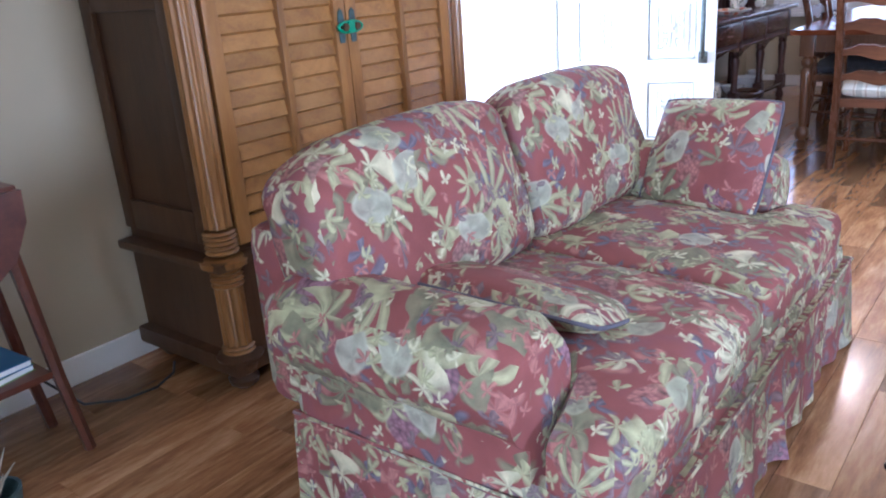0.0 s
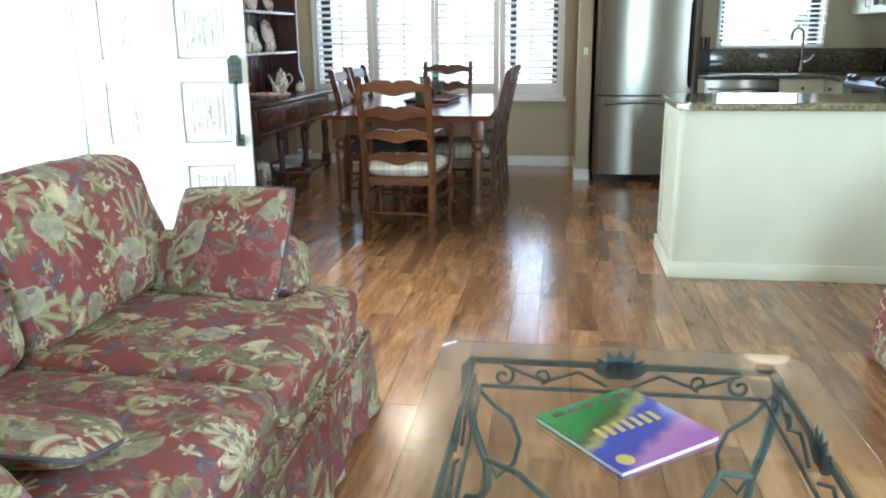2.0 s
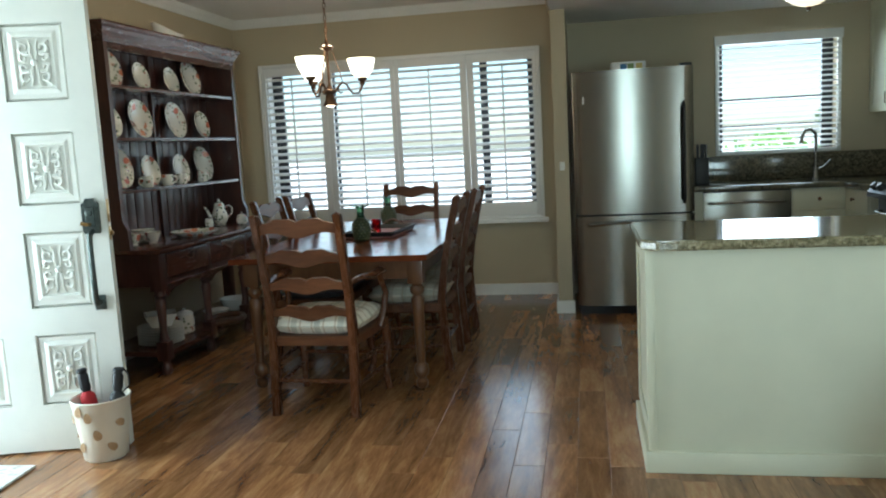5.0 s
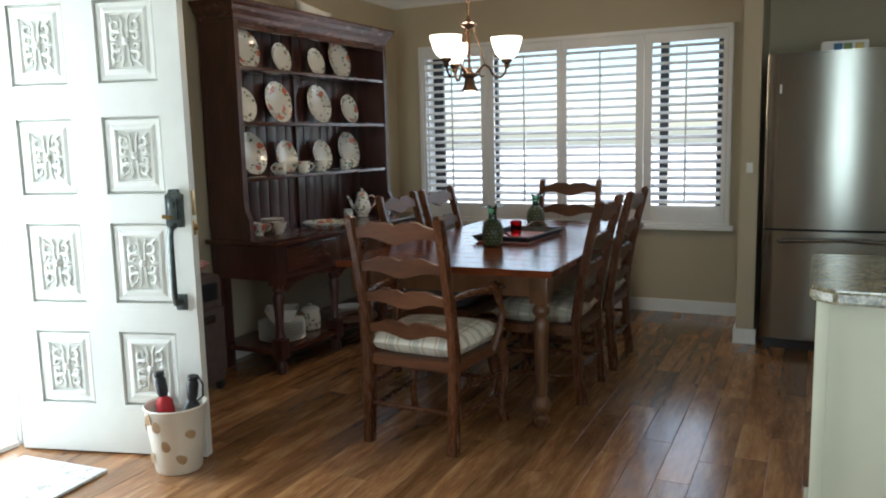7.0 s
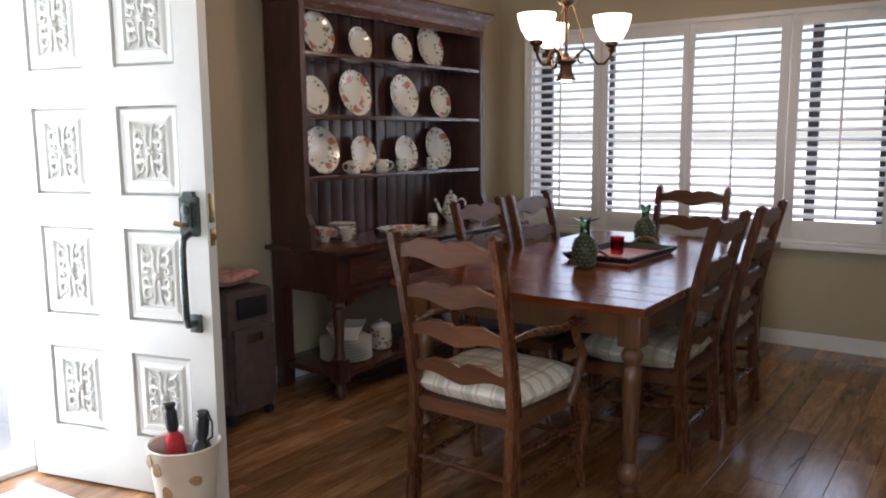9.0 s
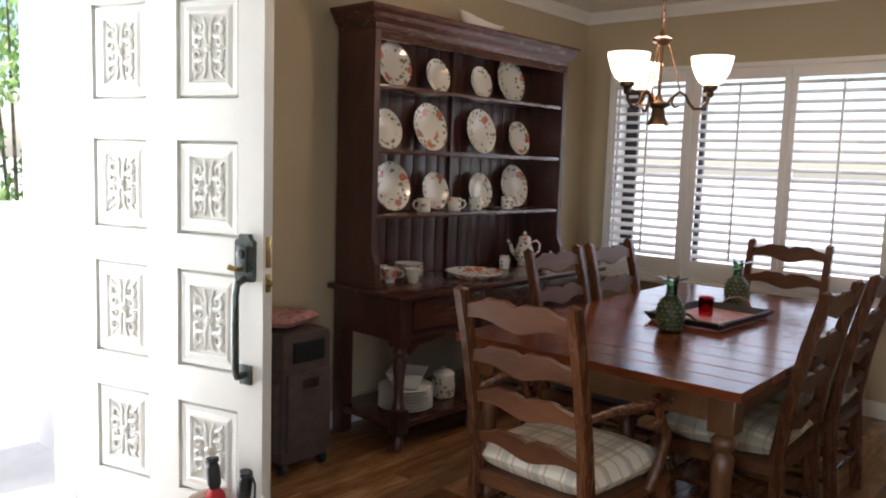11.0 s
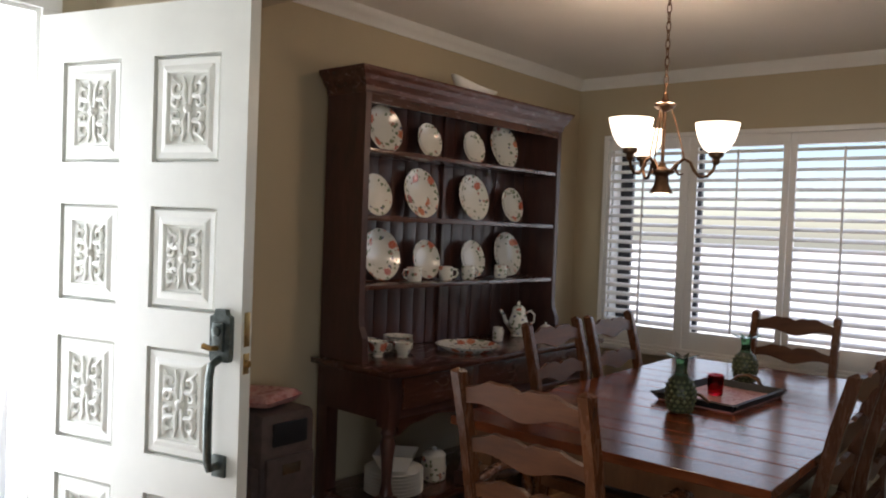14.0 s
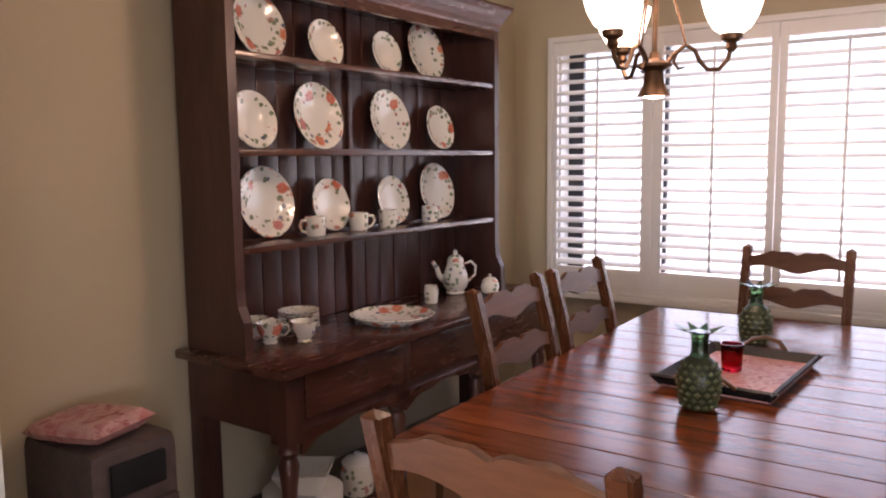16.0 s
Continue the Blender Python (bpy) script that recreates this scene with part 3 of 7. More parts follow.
def carving(w, h):
    """Mirrored acanthus scrolls round a boss."""
    bm = bmn()
    a, b = w / 2 - 0.06, h / 2 - 0.062

    def curl(x0, z0, r, a0, turns, rr):
        return [(x0 + r * (1 - 0.75 * k / 12) * math.cos(a0 + turns * k / 12 * 6.28), 0.008, z0 + r * (1 - 0.75 * k / 12) * math.sin(a0 + turns * k / 12 * 6.28)) for k in range(13)]
    for sx in (-1, 1):
        for sz in (-1, 1):
            def place(pts):
                return [(w / 2 + sx * x, y, h / 2 + sz * z) for x, y, z in pts]
            taper = [0.0095 * (1 - 0.5 * k / 12) for k in range(13)]
            tube(bm, place(curl(a * 0.55, b * 0.62, a * 0.40, -2.2, 0.95, 0)), taper, 6)
            tube(bm, place(curl(a * 0.62, b * 0.2, a * 0.30, 2.0, -0.9, 0)), taper, 6)
            tube(bm, place([(a * 0.1, 0.008, b * 0.12), (a * 0.2, 0.006, b * 0.4), (a * 0.16, 0.007, b * 0.7), (a * 0.3, 0.009, b * 0.98)]), [0.006, 0.008, 0.007, 0.003], 6)
            tube(bm, place([(a * 0.9, 0.009, b * 0.95), (a * 0.7, 0.006, b * 0.8), (a * 0.92, 0.008, b * 0.55)]), [0.004, 0.008, 0.004], 6)
            tube(bm, place([(a * 0.92, 0.009, b * 0.4), (a * 0.75, 0.006, b * 0.28), (a * 0.95, 0.008, b * 0.05)]), [0.003, 0.007, 0.003], 6)
    bmesh.ops.create_uvsphere(bm, u_segments=10, v_segments=6, radius=0.016, matrix=Matrix.Translation((w / 2, 0.01, h / 2)))
    return bm


for a, b in cols:
    for c, d in rws:
        p = part("panel", door_panel(b - a, d - c), M_DOOR, door, m=pose(a, 0, c), smooth=False)
        part("carving", carving(b - a, d - c), M_DOOR, p)
# lock plate, latch lever and long pull
bm = bmn()
prism(bm, [(-0.032, -0.07), (0.032, -0.07), (0.036, -0.055), (0.036, 0.06), (0.022, 0.068), (0.018, 0.082), (-0.018, 0.082), (-0.022, 0.068), (-0.036, 0.06), (-0.036, -0.055)], 0.02, pose(0, 0, 0, 90))
box(bm, -0.02, -0.03, -0.04, 0.02, -0.018, 0.045, 0.004)
lathe(bm, [(0.014, 0), (0.014, 0.012), (0.01, 0.014)], 14, m=pose(0, -0.028, 0.02, 90))
lock = part("lock_plate", bm, M_LOCK, door, "dark verdigris bronze lock plate", pose(DW - 0.062, 0, 1.04))
bm = tube(bmn(), [(0, -0.02, -0.03), (-0.004, -0.05, -0.028), (-0.03, -0.055, -0.022)], [0.008, 0.007, 0.009], 8)
part("thumb_latch", bm, M_BRASS, lock)
bm = tube(bmn(), [(0, -0.012, 0.98), (0, -0.05, 0.965), (0, -0.058, 0.93), (0, -0.06, 0.79), (0, -0.056, 0.685), (0, -0.05, 0.665), (0, 0, 0.665)], [0.012, 0.012, 0.012, 0.013, 0.012, 0.012, 0.013], 8)
box(bm, -0.024, -0.012, 0.63, 0.024, 0.0, 0.695, 0.004)
part("pull_handle", bm, M_LOCK, door, "dark hammered bronze pull", pose(DW - 0.062, 0, 0))
for z, h in ((1.065, 0.05), (0.965, 0.03)):
    bm = boxes((DW, 0.012, z - h, DW + 0.003, 0.036, z + h), bevel=0.001)
    part("strike", bm, M_BRASS, door, "brass latch plate")
part("bolt", lathe(bmn(), [(0.011, 0), (0.011, 0.01), (0.006, 0.014)], 10, m=pose(DW + 0.002, 0.024, 0.965, 0, 90)), M_BRASS, door)

# ---- dining window with plantation shutters ----
win = thing("window_1", "wide dining window with four white plantation shutters, slats open", "window")
win["kind"] = "structure"
SX0, SX1, SZ0, SZ1 = -2.0, 0.41, 0.655, 2.045
YS = YF - 0.05
bm = boxes((SX0, YS, SZ0, SX0 + 0.03, YF, SZ1), (SX1 - 0.03, YS, SZ0, SX1, YF, SZ1), (SX0 + 0.03, YS, SZ1 - 0.03, SX1 - 0.03, YF, SZ1), (SX0 + 0.03, YS, SZ0, SX1 - 0.03, YF, SZ0 + 0.02), (WX0, YF, WZ0, WX0 + 0.012, YF + 0.16, WZ1), (WX1 - 0.012, YF, WZ0, WX1, YF + 0.16, WZ1), bevel=0.003)
part("window_frame", bm, M_SHUT, win)
bm = boxes((SX0 - 0.03, YS - 0.035, SZ0 - 0.035, SX1 + 0.03, YF, SZ0), bevel=0.008)
part("window_sill", bm, M_SHUT, win)
panels = ((-1.969, -1.405, -1.944, -1.46), (-1.405, -0.803, -1.351, -0.84), (-0.803, -0.191, -0.765, -0.248), (-0.191, 0.38, -0.135, 0.347))
PZ0, PZ1 = 0.79, 1.945
NL = 20
pitch = (PZ1 - PZ0) / NL
slat_mesh = None
for x0, x1, a, b in panels:
    sh = part("shutter", boxes((x0 + 0.002, YS + 0.008, SZ0 + 0.022, a, YS + 0.034, SZ1 - 0.032), (b, YS + 0.008, SZ0 + 0.022, x1 - 0.002, YS + 0.034, SZ1 - 0.032), (a, YS + 0.008, SZ0 + 0.022, b, YS + 0.034, PZ0), (a, YS + 0.008, PZ1, b, YS + 0.034, SZ1 - 0.032), bevel=0.002), M_SHUT, win)
    if slat_mesh is None:
        bm = bmn()
        prism(bm, [(-0.031, 0), (-0.02, 0.0042), (0.0, 0.0055), (0.02, 0.0042), (0.031, 0), (0.02, -0.0042), (0, -0.0055), (-0.02, -0.0042)], 1.0, Matrix(((0, 0, 1, -0.5), (1, 0, 0, 0), (0, 1, 0, 0), (0, 0, 0, 1))))
        slat_mesh = finish("slat", bm, M_SHUT)
    for k in range(NL):
        o = new("slat", slat_mesh)
        o.parent = sh
        o.matrix_local = pose((a + b) / 2, YS + 0.021, PZ0 + (k + 0.5) * pitch, 24 + random.uniform(-1.2, 1.2)) @ Matrix.Diagonal((b - a - 0.004, 1, 1, 1))
    part("tilt_rod", boxes(((a + b) / 2 - 0.006, YS - 0.013, PZ0 + 0.02, (a + b) / 2 + 0.006, YS - 0.004, PZ1 - 0.02), bevel=0.002), M_SHUT, sh)
# the window sash behind
bm = boxes((WX0 + 0.012, YF + 0.1, WZ0, WX0 + 0.1, YF + 0.13, WZ1), (-0.10, YF + 0.1, WZ0, -0.04, YF + 0.13, WZ1), (WX1 - 0.06, YF + 0.1, WZ0, WX1 - 0.012, YF + 0.13, WZ1), (-1.42, YF + 0.1, WZ0, -1.37, YF + 0.13, WZ1), (WX0, YF + 0.1, WZ1 - 0.04, WX1, YF + 0.128, WZ1), (WX0, YF + 0.1, WZ0, WX1, YF + 0.128, WZ0 + 0.04))
part("sash", bm, M_BLACK, win, "dark aluminium sash", smooth=False)

# ---- kitchen window with a white slatted blind ----
kw = thing("window_2", "kitchen window with a white slatted blind", "window")
kw["kind"] = "structure"
bm = boxes((KX0 - 0.03, YF - 0.02, KZ0 - 0.03, KX0, YF, KZ1 + 0.03), (KX1, YF - 0.02, KZ0 - 0.03, KX1 + 0.03, YF, KZ1 + 0.03), (KX0, YF - 0.02, KZ0 - 0.03, KX1, YF, KZ0), bevel=0.003)
part("window_frame", bm, M_TRIM, kw)
part("blind_rail", boxes((KX0 - 0.04, YF - 0.06, KZ1 - 0.03, KX1 + 0.03, YF - 0.022, KZ1 + 0.04), bevel=0.004), M_SHUT, kw)
bm = bmn()
prism(bm, [(-0.024, 0), (0, 0.004), (0.024, 0), (0, 0.001)], 1.0, Matrix(((0, 0, 1, -0.5), (1, 0, 0, 0), (0, 1, 0, 0), (0, 0, 0, 1))))
kslat = finish("blind_slat", bm, M_SHUT)
for k in range(21):
    o = new("blind_slat", kslat)
    o.parent = kw
    o.matrix_local = pose((KX0 + KX1) / 2, YF - 0.04, KZ0 + 0.02 + k * 0.0405, 18) @ Matrix.Diagonal((KX1 - KX0 + 0.03, 1, 1, 1))
bm = boxes((KX0, YF + 0.1, KZ0, KX0 + 0.04, YF + 0.13, KZ1), (KX1 - 0.08, YF + 0.1, KZ0, KX1, YF + 0.13, KZ1), (KX0, YF + 0.1, 1.50, KX1, YF + 0.13, 1.53), (KX0, YF + 0.1, 1.30, KX1, YF + 0.125, 1.32))
part("sash", bm, M_BLACK, kw, "dark aluminium sash", smooth=False)


# ---- dining table ----
TX0, TX1, TY0, TY1, TZ = -1.14, -0.055, 5.605, 7.60, 0.737


def turned(h, r, block=0.10, top=0.13):
    """A turned leg profile below a square block."""
    z = h - top
    return [(r * 0.55, 0), (r * 0.8, 0.012), (r * 0.85, 0.04), (r * 0.5, 0.055), (r * 0.95, 0.075), (r * 1.05, 0.10), (r * 0.9, 0.125), (r * 0.55, 0.14), (r * 0.62, 0.16), (r * 0.72, z * 0.5), (r * 0.85, z - 0.14), (r * 0.95, z - 0.09), (r * 0.6, z - 0.07), (r * 0.98, z - 0.05), (r * 1.0, z - 0.03), (r * 0.7, z - 0.015), (r * 0.85, z)]


table = thing("dining_table", "long glossy reddish wooden plank dining table with turned legs", "dining table")
nb = 15
bw = (TY1 - TY0) / nb
for i in range(nb):
    y0 = TY0 + i * bw
    bm = boxes((TX0, y0 + 0.0008, TZ - 0.032, TX1, y0 + bw - 0.0008, TZ - random.uniform(0, 0.0012)), bevel=0.0028)
    part("plank", bm, M_TABLE, table, smooth=False)
AX0, AX1, AY0, AY1 = TX0 + 0.085, TX1 - 0.085, TY0 + 0.12, TY1 - 0.12
bm = boxes((AX0, AY0 - 0.012, TZ - 0.14, AX1, AY0 + 0.012, TZ - 0.032))
part("apron", bm, M_LEG, table)
part("apron", boxes((AX0, AY1 - 0.012, TZ - 0.14, AX1, AY1 + 0.012, TZ - 0.032)), M_LEG, table)
part("apron", boxes((AX0 - 0.012, AY0, TZ - 0.14, AX0 + 0.012, AY1, TZ - 0.032)), M_LEG, table)
part("apron", boxes((AX1 - 0.012, AY0, TZ - 0.14, AX1 + 0.012, AY1, TZ - 0.032)), M_LEG, table)
bm = lathe(bmn(), turned(TZ - 0.032, 0.039), 18)
box(bm, -0.042, -0.042, TZ - 0.165, 0.042, 0.042, TZ - 0.033, 0.004)
leg = part("leg", bm, M_LEG, table, m=pose(AX0, AY0, 0))
for x, y in ((AX1, AY0), (AX0, AY1), (AX1, AY1)):
    again(leg, table, pose(x, y, 0))


# ---- ladder-back chairs ----
def wave_slat(w, h, t=0.016):
    """A scalloped back slat, thickened towards +y."""
    top = []
    for k in range(25):
        u = 2 * k / 24 - 1
        z = h * (0.62 + 0.38 * max(0.0, math.cos(u * 1.35)) ** 1.2) - 0.016 * math.exp(-(u / 0.10) ** 2) + 0.010 * math.exp(-((abs(u) - 0.55) / 0.13) ** 2)
        top.append((u * w / 2, z))
    low = [(u * w / 2, -0.010 * math.cos(u * 4.71) + 0.012 * abs(u)) for u in (1 - 2 * k / 24 for k in range(25))]
    bm = bmn()
    prism(bm, top + low, t, pose(0, t / 2, 0, 90))
    return bm


def chair(label, arms, cushion, cushion_label):
    w, d = 0.206, 0.2
    c = thing("dining_armchair" if arms else "dining_chair", label, "chair", group="ladder-back chairs round the table")
    bm = bmn()
    pts = [(0, -d - 0.03, 0), (0, -d - 0.012, 0.2), (0, -d, 0.42), (0, -d - 0.025, 0.60), (0, -d - 0.07, 0.82), (0, -d - 0.115, 0.993)]
    rings = []
    for x, y, z in pts:
        r = 0.019 if z > 0.5 else 0.021
        rings.append([bm.verts.new((x + a * r, y + b * r * 1.1, z)) for a, b in ((-1, -1), (1, -1), (1, 1), (-1, 1))])
    for a, b in zip(rings, rings[1:]):
        for i in range(4):
            bm.faces.new((a[i], a[(i + 1) % 4], b[(i + 1) % 4], b[i]))
    tip = bm.verts.new((0, -d - 0.119, 1.006))
    bm.faces.new(rings[0][::-1])
    for i in range(4):
        bm.faces.new((rings[-1][i], rings[-1][(i + 1) % 4], tip))
    bmesh.ops.bevel(bm, geom=[e for e in bm.edges if abs((e.verts[0].co - e.verts[1].co).z) > 0.1], offset=0.005, segments=2, affect="EDGES")
    post = part("back_post", bm, M_CHAIR, c, m=pose(-w, 0, 0))
    again(post, c, pose(w, 0, 0))
    for z, lean, h in ((0.915, 0.093, 0.085), (0.77, 0.058, 0.08), (0.635, 0.03, 0.075), (0.50, 0.01, 0.07)):
        part("slat", wave_slat(2 * w - 0.034, h), M_SLAT, c, m=pose(0, -d - lean, z - 0.02, 10))
    # seat frame, front legs, stretchers
    fw, fy = 0.235, 0.22
    bm = bmn()
    prism(bm, [(-w - 0.02, -d - 0.015), (w + 0.02, -d - 0.015), (fw + 0.02, fy + 0.02), (-fw - 0.02, fy + 0.02)], 0.05, pose(0, 0, 0.345))
    bmesh.ops.bevel(bm, geom=bm.edges[:], offset=0.006, segments=2, affect="EDGES")
    part("seat_frame", bm, M_SLAT, c)
    bm = tube(bmn(), [(0, 0, 0.36), (0, 0.012, 0.31), (0, 0.018, 0.26), (0, 0.008, 0.17), (0, -0.008, 0.08), (0, 0.004, 0.03), (0, 0.02, 0.0)], [0.026, 0.028, 0.026, 0.02, 0.016, 0.017, 0.022], 10)
    leg = part("front_leg", bm, M_CHAIR, c, m=pose(-fw, fy, 0, 0, 0, 20))
    again(leg, c, pose(fw, fy, 0, 0, 0, -20))
    for a, b in (((-w, -d - 0.014, 0.17), (w, -d - 0.014, 0.17)), ((-fw, fy, 0.20), (fw, fy, 0.20)), ((-w, -d - 0.018, 0.14), (-fw, fy, 0.14)), ((w, -d - 0.018, 0.14), (fw, fy, 0.14)), ((-w, -d, 0.25), (-fw, fy, 0.25)), ((w, -d, 0.25), (fw, fy, 0.25))):
        mid = (Vector(a) + Vector(b)) / 2
        part("stretcher", tube(bmn(), [a, mid, b], [0.009, 0.012, 0.009], 8), M_CHAIR, c)
    if arms:
        for s in (-1, 1):
            bm = tube(bmn(), [(s * w, -d - 0.03, 0.655), (s * (w + 0.025), -0.10, 0.665), (s * (w + 0.05), 0.02, 0.655), (s * (w + 0.055), 0.12, 0.665), (s * (w + 0.06), 0.17, 0.65)], [0.014, 0.02, 0.023, 0.024, 0.018], 10, 0.7)
            part("arm", bm, M_CHAIR, c)
            bm = tube(bmn(), [(s * (fw + 0.012), 0.10, 0.37), (s * (fw + 0.03), 0.13, 0.45), (s * (fw + 0.038), 0.155, 0.54), (s * (w + 0.06), 0.12, 0.60), (s * (w + 0.055), 0.10, 0.652)], [0.02, 0.019, 0.017, 0.016, 0.018], 10)
            part("arm_support", bm, M_CHAIR, c)
    bm = pillow_mesh(bmn(), 0.47, 0.44, 0.115, 4.5, 18)
    for v in bm.verts:
        v.co.x *= 0.93 + 0.14 * (v.co.y + 0.21) / 0.42
    part("seat_cushion", bm, cushion, c, cushion_label, pose(0, 0.012, 0.44))
    return c


arm = chair("wooden ladder-back armchair with a cream plaid cushion at the table", True, M_PLAID, "cream plaid cotton cushion")
arm.matrix_world = pose(-0.57, 5.50, 0, 0, 0, -2)
far = copy_thing(arm, pose(-0.628, 7.575, 0, 0, 0, 180))
far["label"] = "wooden ladder-back armchair tucked in below the shuttered window"
side = chair("wooden ladder-back side chair with a plaid seat cushion, tucked in", False, M_PLAID, "cream plaid cotton cushion")
side.matrix_world = pose(-0.275, 6.268, 0, 0, 0, 90)
copy_thing(side, pose(-0.265, 6.90, 0, 0, 0, 90))
dark = chair("wooden ladder-back side chair with a charcoal cushion beside the hutch", False, M_CUSHD, "charcoal grey cushion")
dark.matrix_world = pose(-0.935, 6.44, 0, 0, 0, -90)
copy_thing(dark, pose(-0.925, 6.95, 0, 0, 0, -90))


# ---- things on the table ----
tray = thing("serving_tray", "dark square lacquered tray with a painted flower and curved handles", "tray", pose(-0.575, 6.66, TZ, 0, 0, -4) @ Matrix.Diagonal((0.85, 1.05, 1, 1)))
bm = bmn()
prism(bm, [(-0.18, -0.225), (0.18, -0.225), (0.18, 0.225), (-0.18, 0.225)], 0.008)
part("base", bm, M_PINK, tray, "painted red and tan tray floor", smooth=False)
for a, b in ((0, 0.225), (90, 0.18), (180, 0.225), (270, 0.18)):
    L = 0.40 if a % 180 == 0 else 0.49
    hw = L / 2
    bm = bmn()
    prism(bm, [(-hw + 0.02, 0), (hw - 0.02, 0), (hw + 0.01, 0.034), (-hw - 0.01, 0.034)], 0.009, pose(0, 0, 0, 58))
    part("rim", bm, M_BLACK, tray, "black rim with pale dots", pose(0, 0, 0, 0, 0, a) @ pose(0, b - 0.002, 0.002))
for s in (-1, 1):
    bm = tube(bmn(), [(-0.08, s * 0.24, 0.03), (-0.05, s * 0.258, 0.055), (0, s * 0.265, 0.065), (0.05, s * 0.258, 0.055), (0.08, s * 0.24, 0.03)], 0.011, 8, 0.6)
    part("handle", bm, M_LEG, tray)


def pineapple(m, label):
    v = thing("pineapple_vase", label, "vase", m, "pineapple vases on the table")
    prof = [(0.030, 0), (0.044, 0.006), (0.047, 0.02), (0.054, 0.05), (0.056, 0.075), (0.050, 0.105), (0.036, 0.13), (0.026, 0.14)]
    bm = lathe(bmn(), prof, 24)
    part("body", bm, M_VASE, v, "dark olive glazed body")
    # diamond scales
    bm = bmn()
    for j in range(7):
        z = 0.014 + j * 0.0175
        r = 0.0
        for (r0, z0), (r1, z1) in zip(prof[1:], prof[2:]):
            if z0 <= z <= z1:
                r = r0 + (r1 - r0) * (z - z0) / (z1 - z0)
        for i in range(14):
            a = 2 * math.pi * (i + 0.5 * (j % 2)) / 14
            c0, s0 = math.cos(a), math.sin(a)
            q = [bm.verts.new(p) for p in ((r * math.cos(a - 0.2), r * math.sin(a - 0.2), z), (r * c0, r * s0, z - 0.009), (r * math.cos(a + 0.2), r * math.sin(a + 0.2), z), (r * c0, r * s0, z + 0.009))]
            t = bm.verts.new(((r + 0.006) * c0, (r + 0.006) * s0, z))
            for k in range(4):
                bm.faces.new((q[k], q[(k + 1) % 4], t))
    part("lattice", bm, M_WICKER, v, "olive diamond lattice", smooth=False)
    bm = lathe(bmn(), [(0.026, 0.138), (0.021, 0.155), (0.022, 0.19), (0.026, 0.205)], 16)
    neck = part("neck", bm, M_GREENGL, v, "bright green glass neck")
    for i in range(8):
        a = 2 * math.pi * i / 8
        bm = bmn()
        prism(bm, [(0, -0.012), (0.022, -0.009), (0.05, 0), (0.022, 0.009), (0, 0.012)], 0.002, pose(0, 0, 0, 0, -18))
        part("crown_leaf", bm, M_GREENGL, neck, m=pose(0.02 * math.cos(a), 0.02 * math.sin(a), 0.2, 0, 0, math.degrees(a)))
    return v


pineapple(pose(-0.59, 6.285, TZ), "green glass pineapple vase in front of the tray")
pineapple(pose(-0.625, 7.10, TZ), "green glass pineapple vase behind the tray")
bm = lathe(bmn(), [(0.026, 0), (0.03, 0.004), (0.034, 0.085), (0.031, 0.085), (0.027, 0.02), (0.0, 0.02)], 18, close=False)
bm.faces.new([v for v in bm.verts if v.co.z < 0.001])
solid("votive_holder", bm, M_REDGL, "deep red glass votive holder standing on the tray", "candle holder", pose(-0.60, 6.67, TZ + 0.0085))


# ---- chandelier ----
CX, CY = -0.80, 6.50
DROP = pose(0, 0, -0.02)
ch = thing("chandelier", "aged bronze chandelier with three lit frosted glass shades", "chandelier", pose(CX, CY, 0))
part("canopy", lathe(bmn(), [(0.012, ZC - 0.04), (0.03, ZC - 0.03), (0.062, ZC - 0.012), (0.066, ZC)], 24), M_BRONZE, ch)
for k in range(13):
    z = ZC - 0.055 - k * 0.036
    bm = bmn()
    tube(bm, [(0.0085 * math.cos(a), 0, 0.023 * math.sin(a)) for a in (2 * math.pi * i / 12 for i in range(13))], 0.0024, 6)
    part("chain_link", bm, M_BRONZE, ch, m=pose(0, 0, z, 0, 0, 90 * (k % 2)))
bm = lathe(bmn(), [(0.006, 1.915), (0.018, 1.92), (0.042, 1.935), (0.045, 1.945), (0.02, 1.955), (0.01, 1.975), (0.006, 1.99)], 20)
part("cap", bm, M_BRONZE, ch, m=DROP)
part("stem", lathe(bmn(), [(0.007, 1.66), (0.008, 1.92)], 12), M_BRONZE, ch, m=DROP)
bm = lathe(bmn(), [(0.048, 1.585), (0.044, 1.592), (0.03, 1.62), (0.026, 1.655), (0.05, 1.668), (0.05, 1.676), (0.018, 1.69), (0.012, 1.71)], 20)
part("bell", bm, M_BRONZE, ch, m=DROP)
part("downlight_bulb", lathe(bmn(), [(0.004, 1.578), (0.022, 1.581), (0.03, 1.5845)], 14), M_BULB, ch, "lit bulb", DROP)
rv, cv = Vector((0.74, 0.67, 0)), Vector((0.67, -0.74, 0))
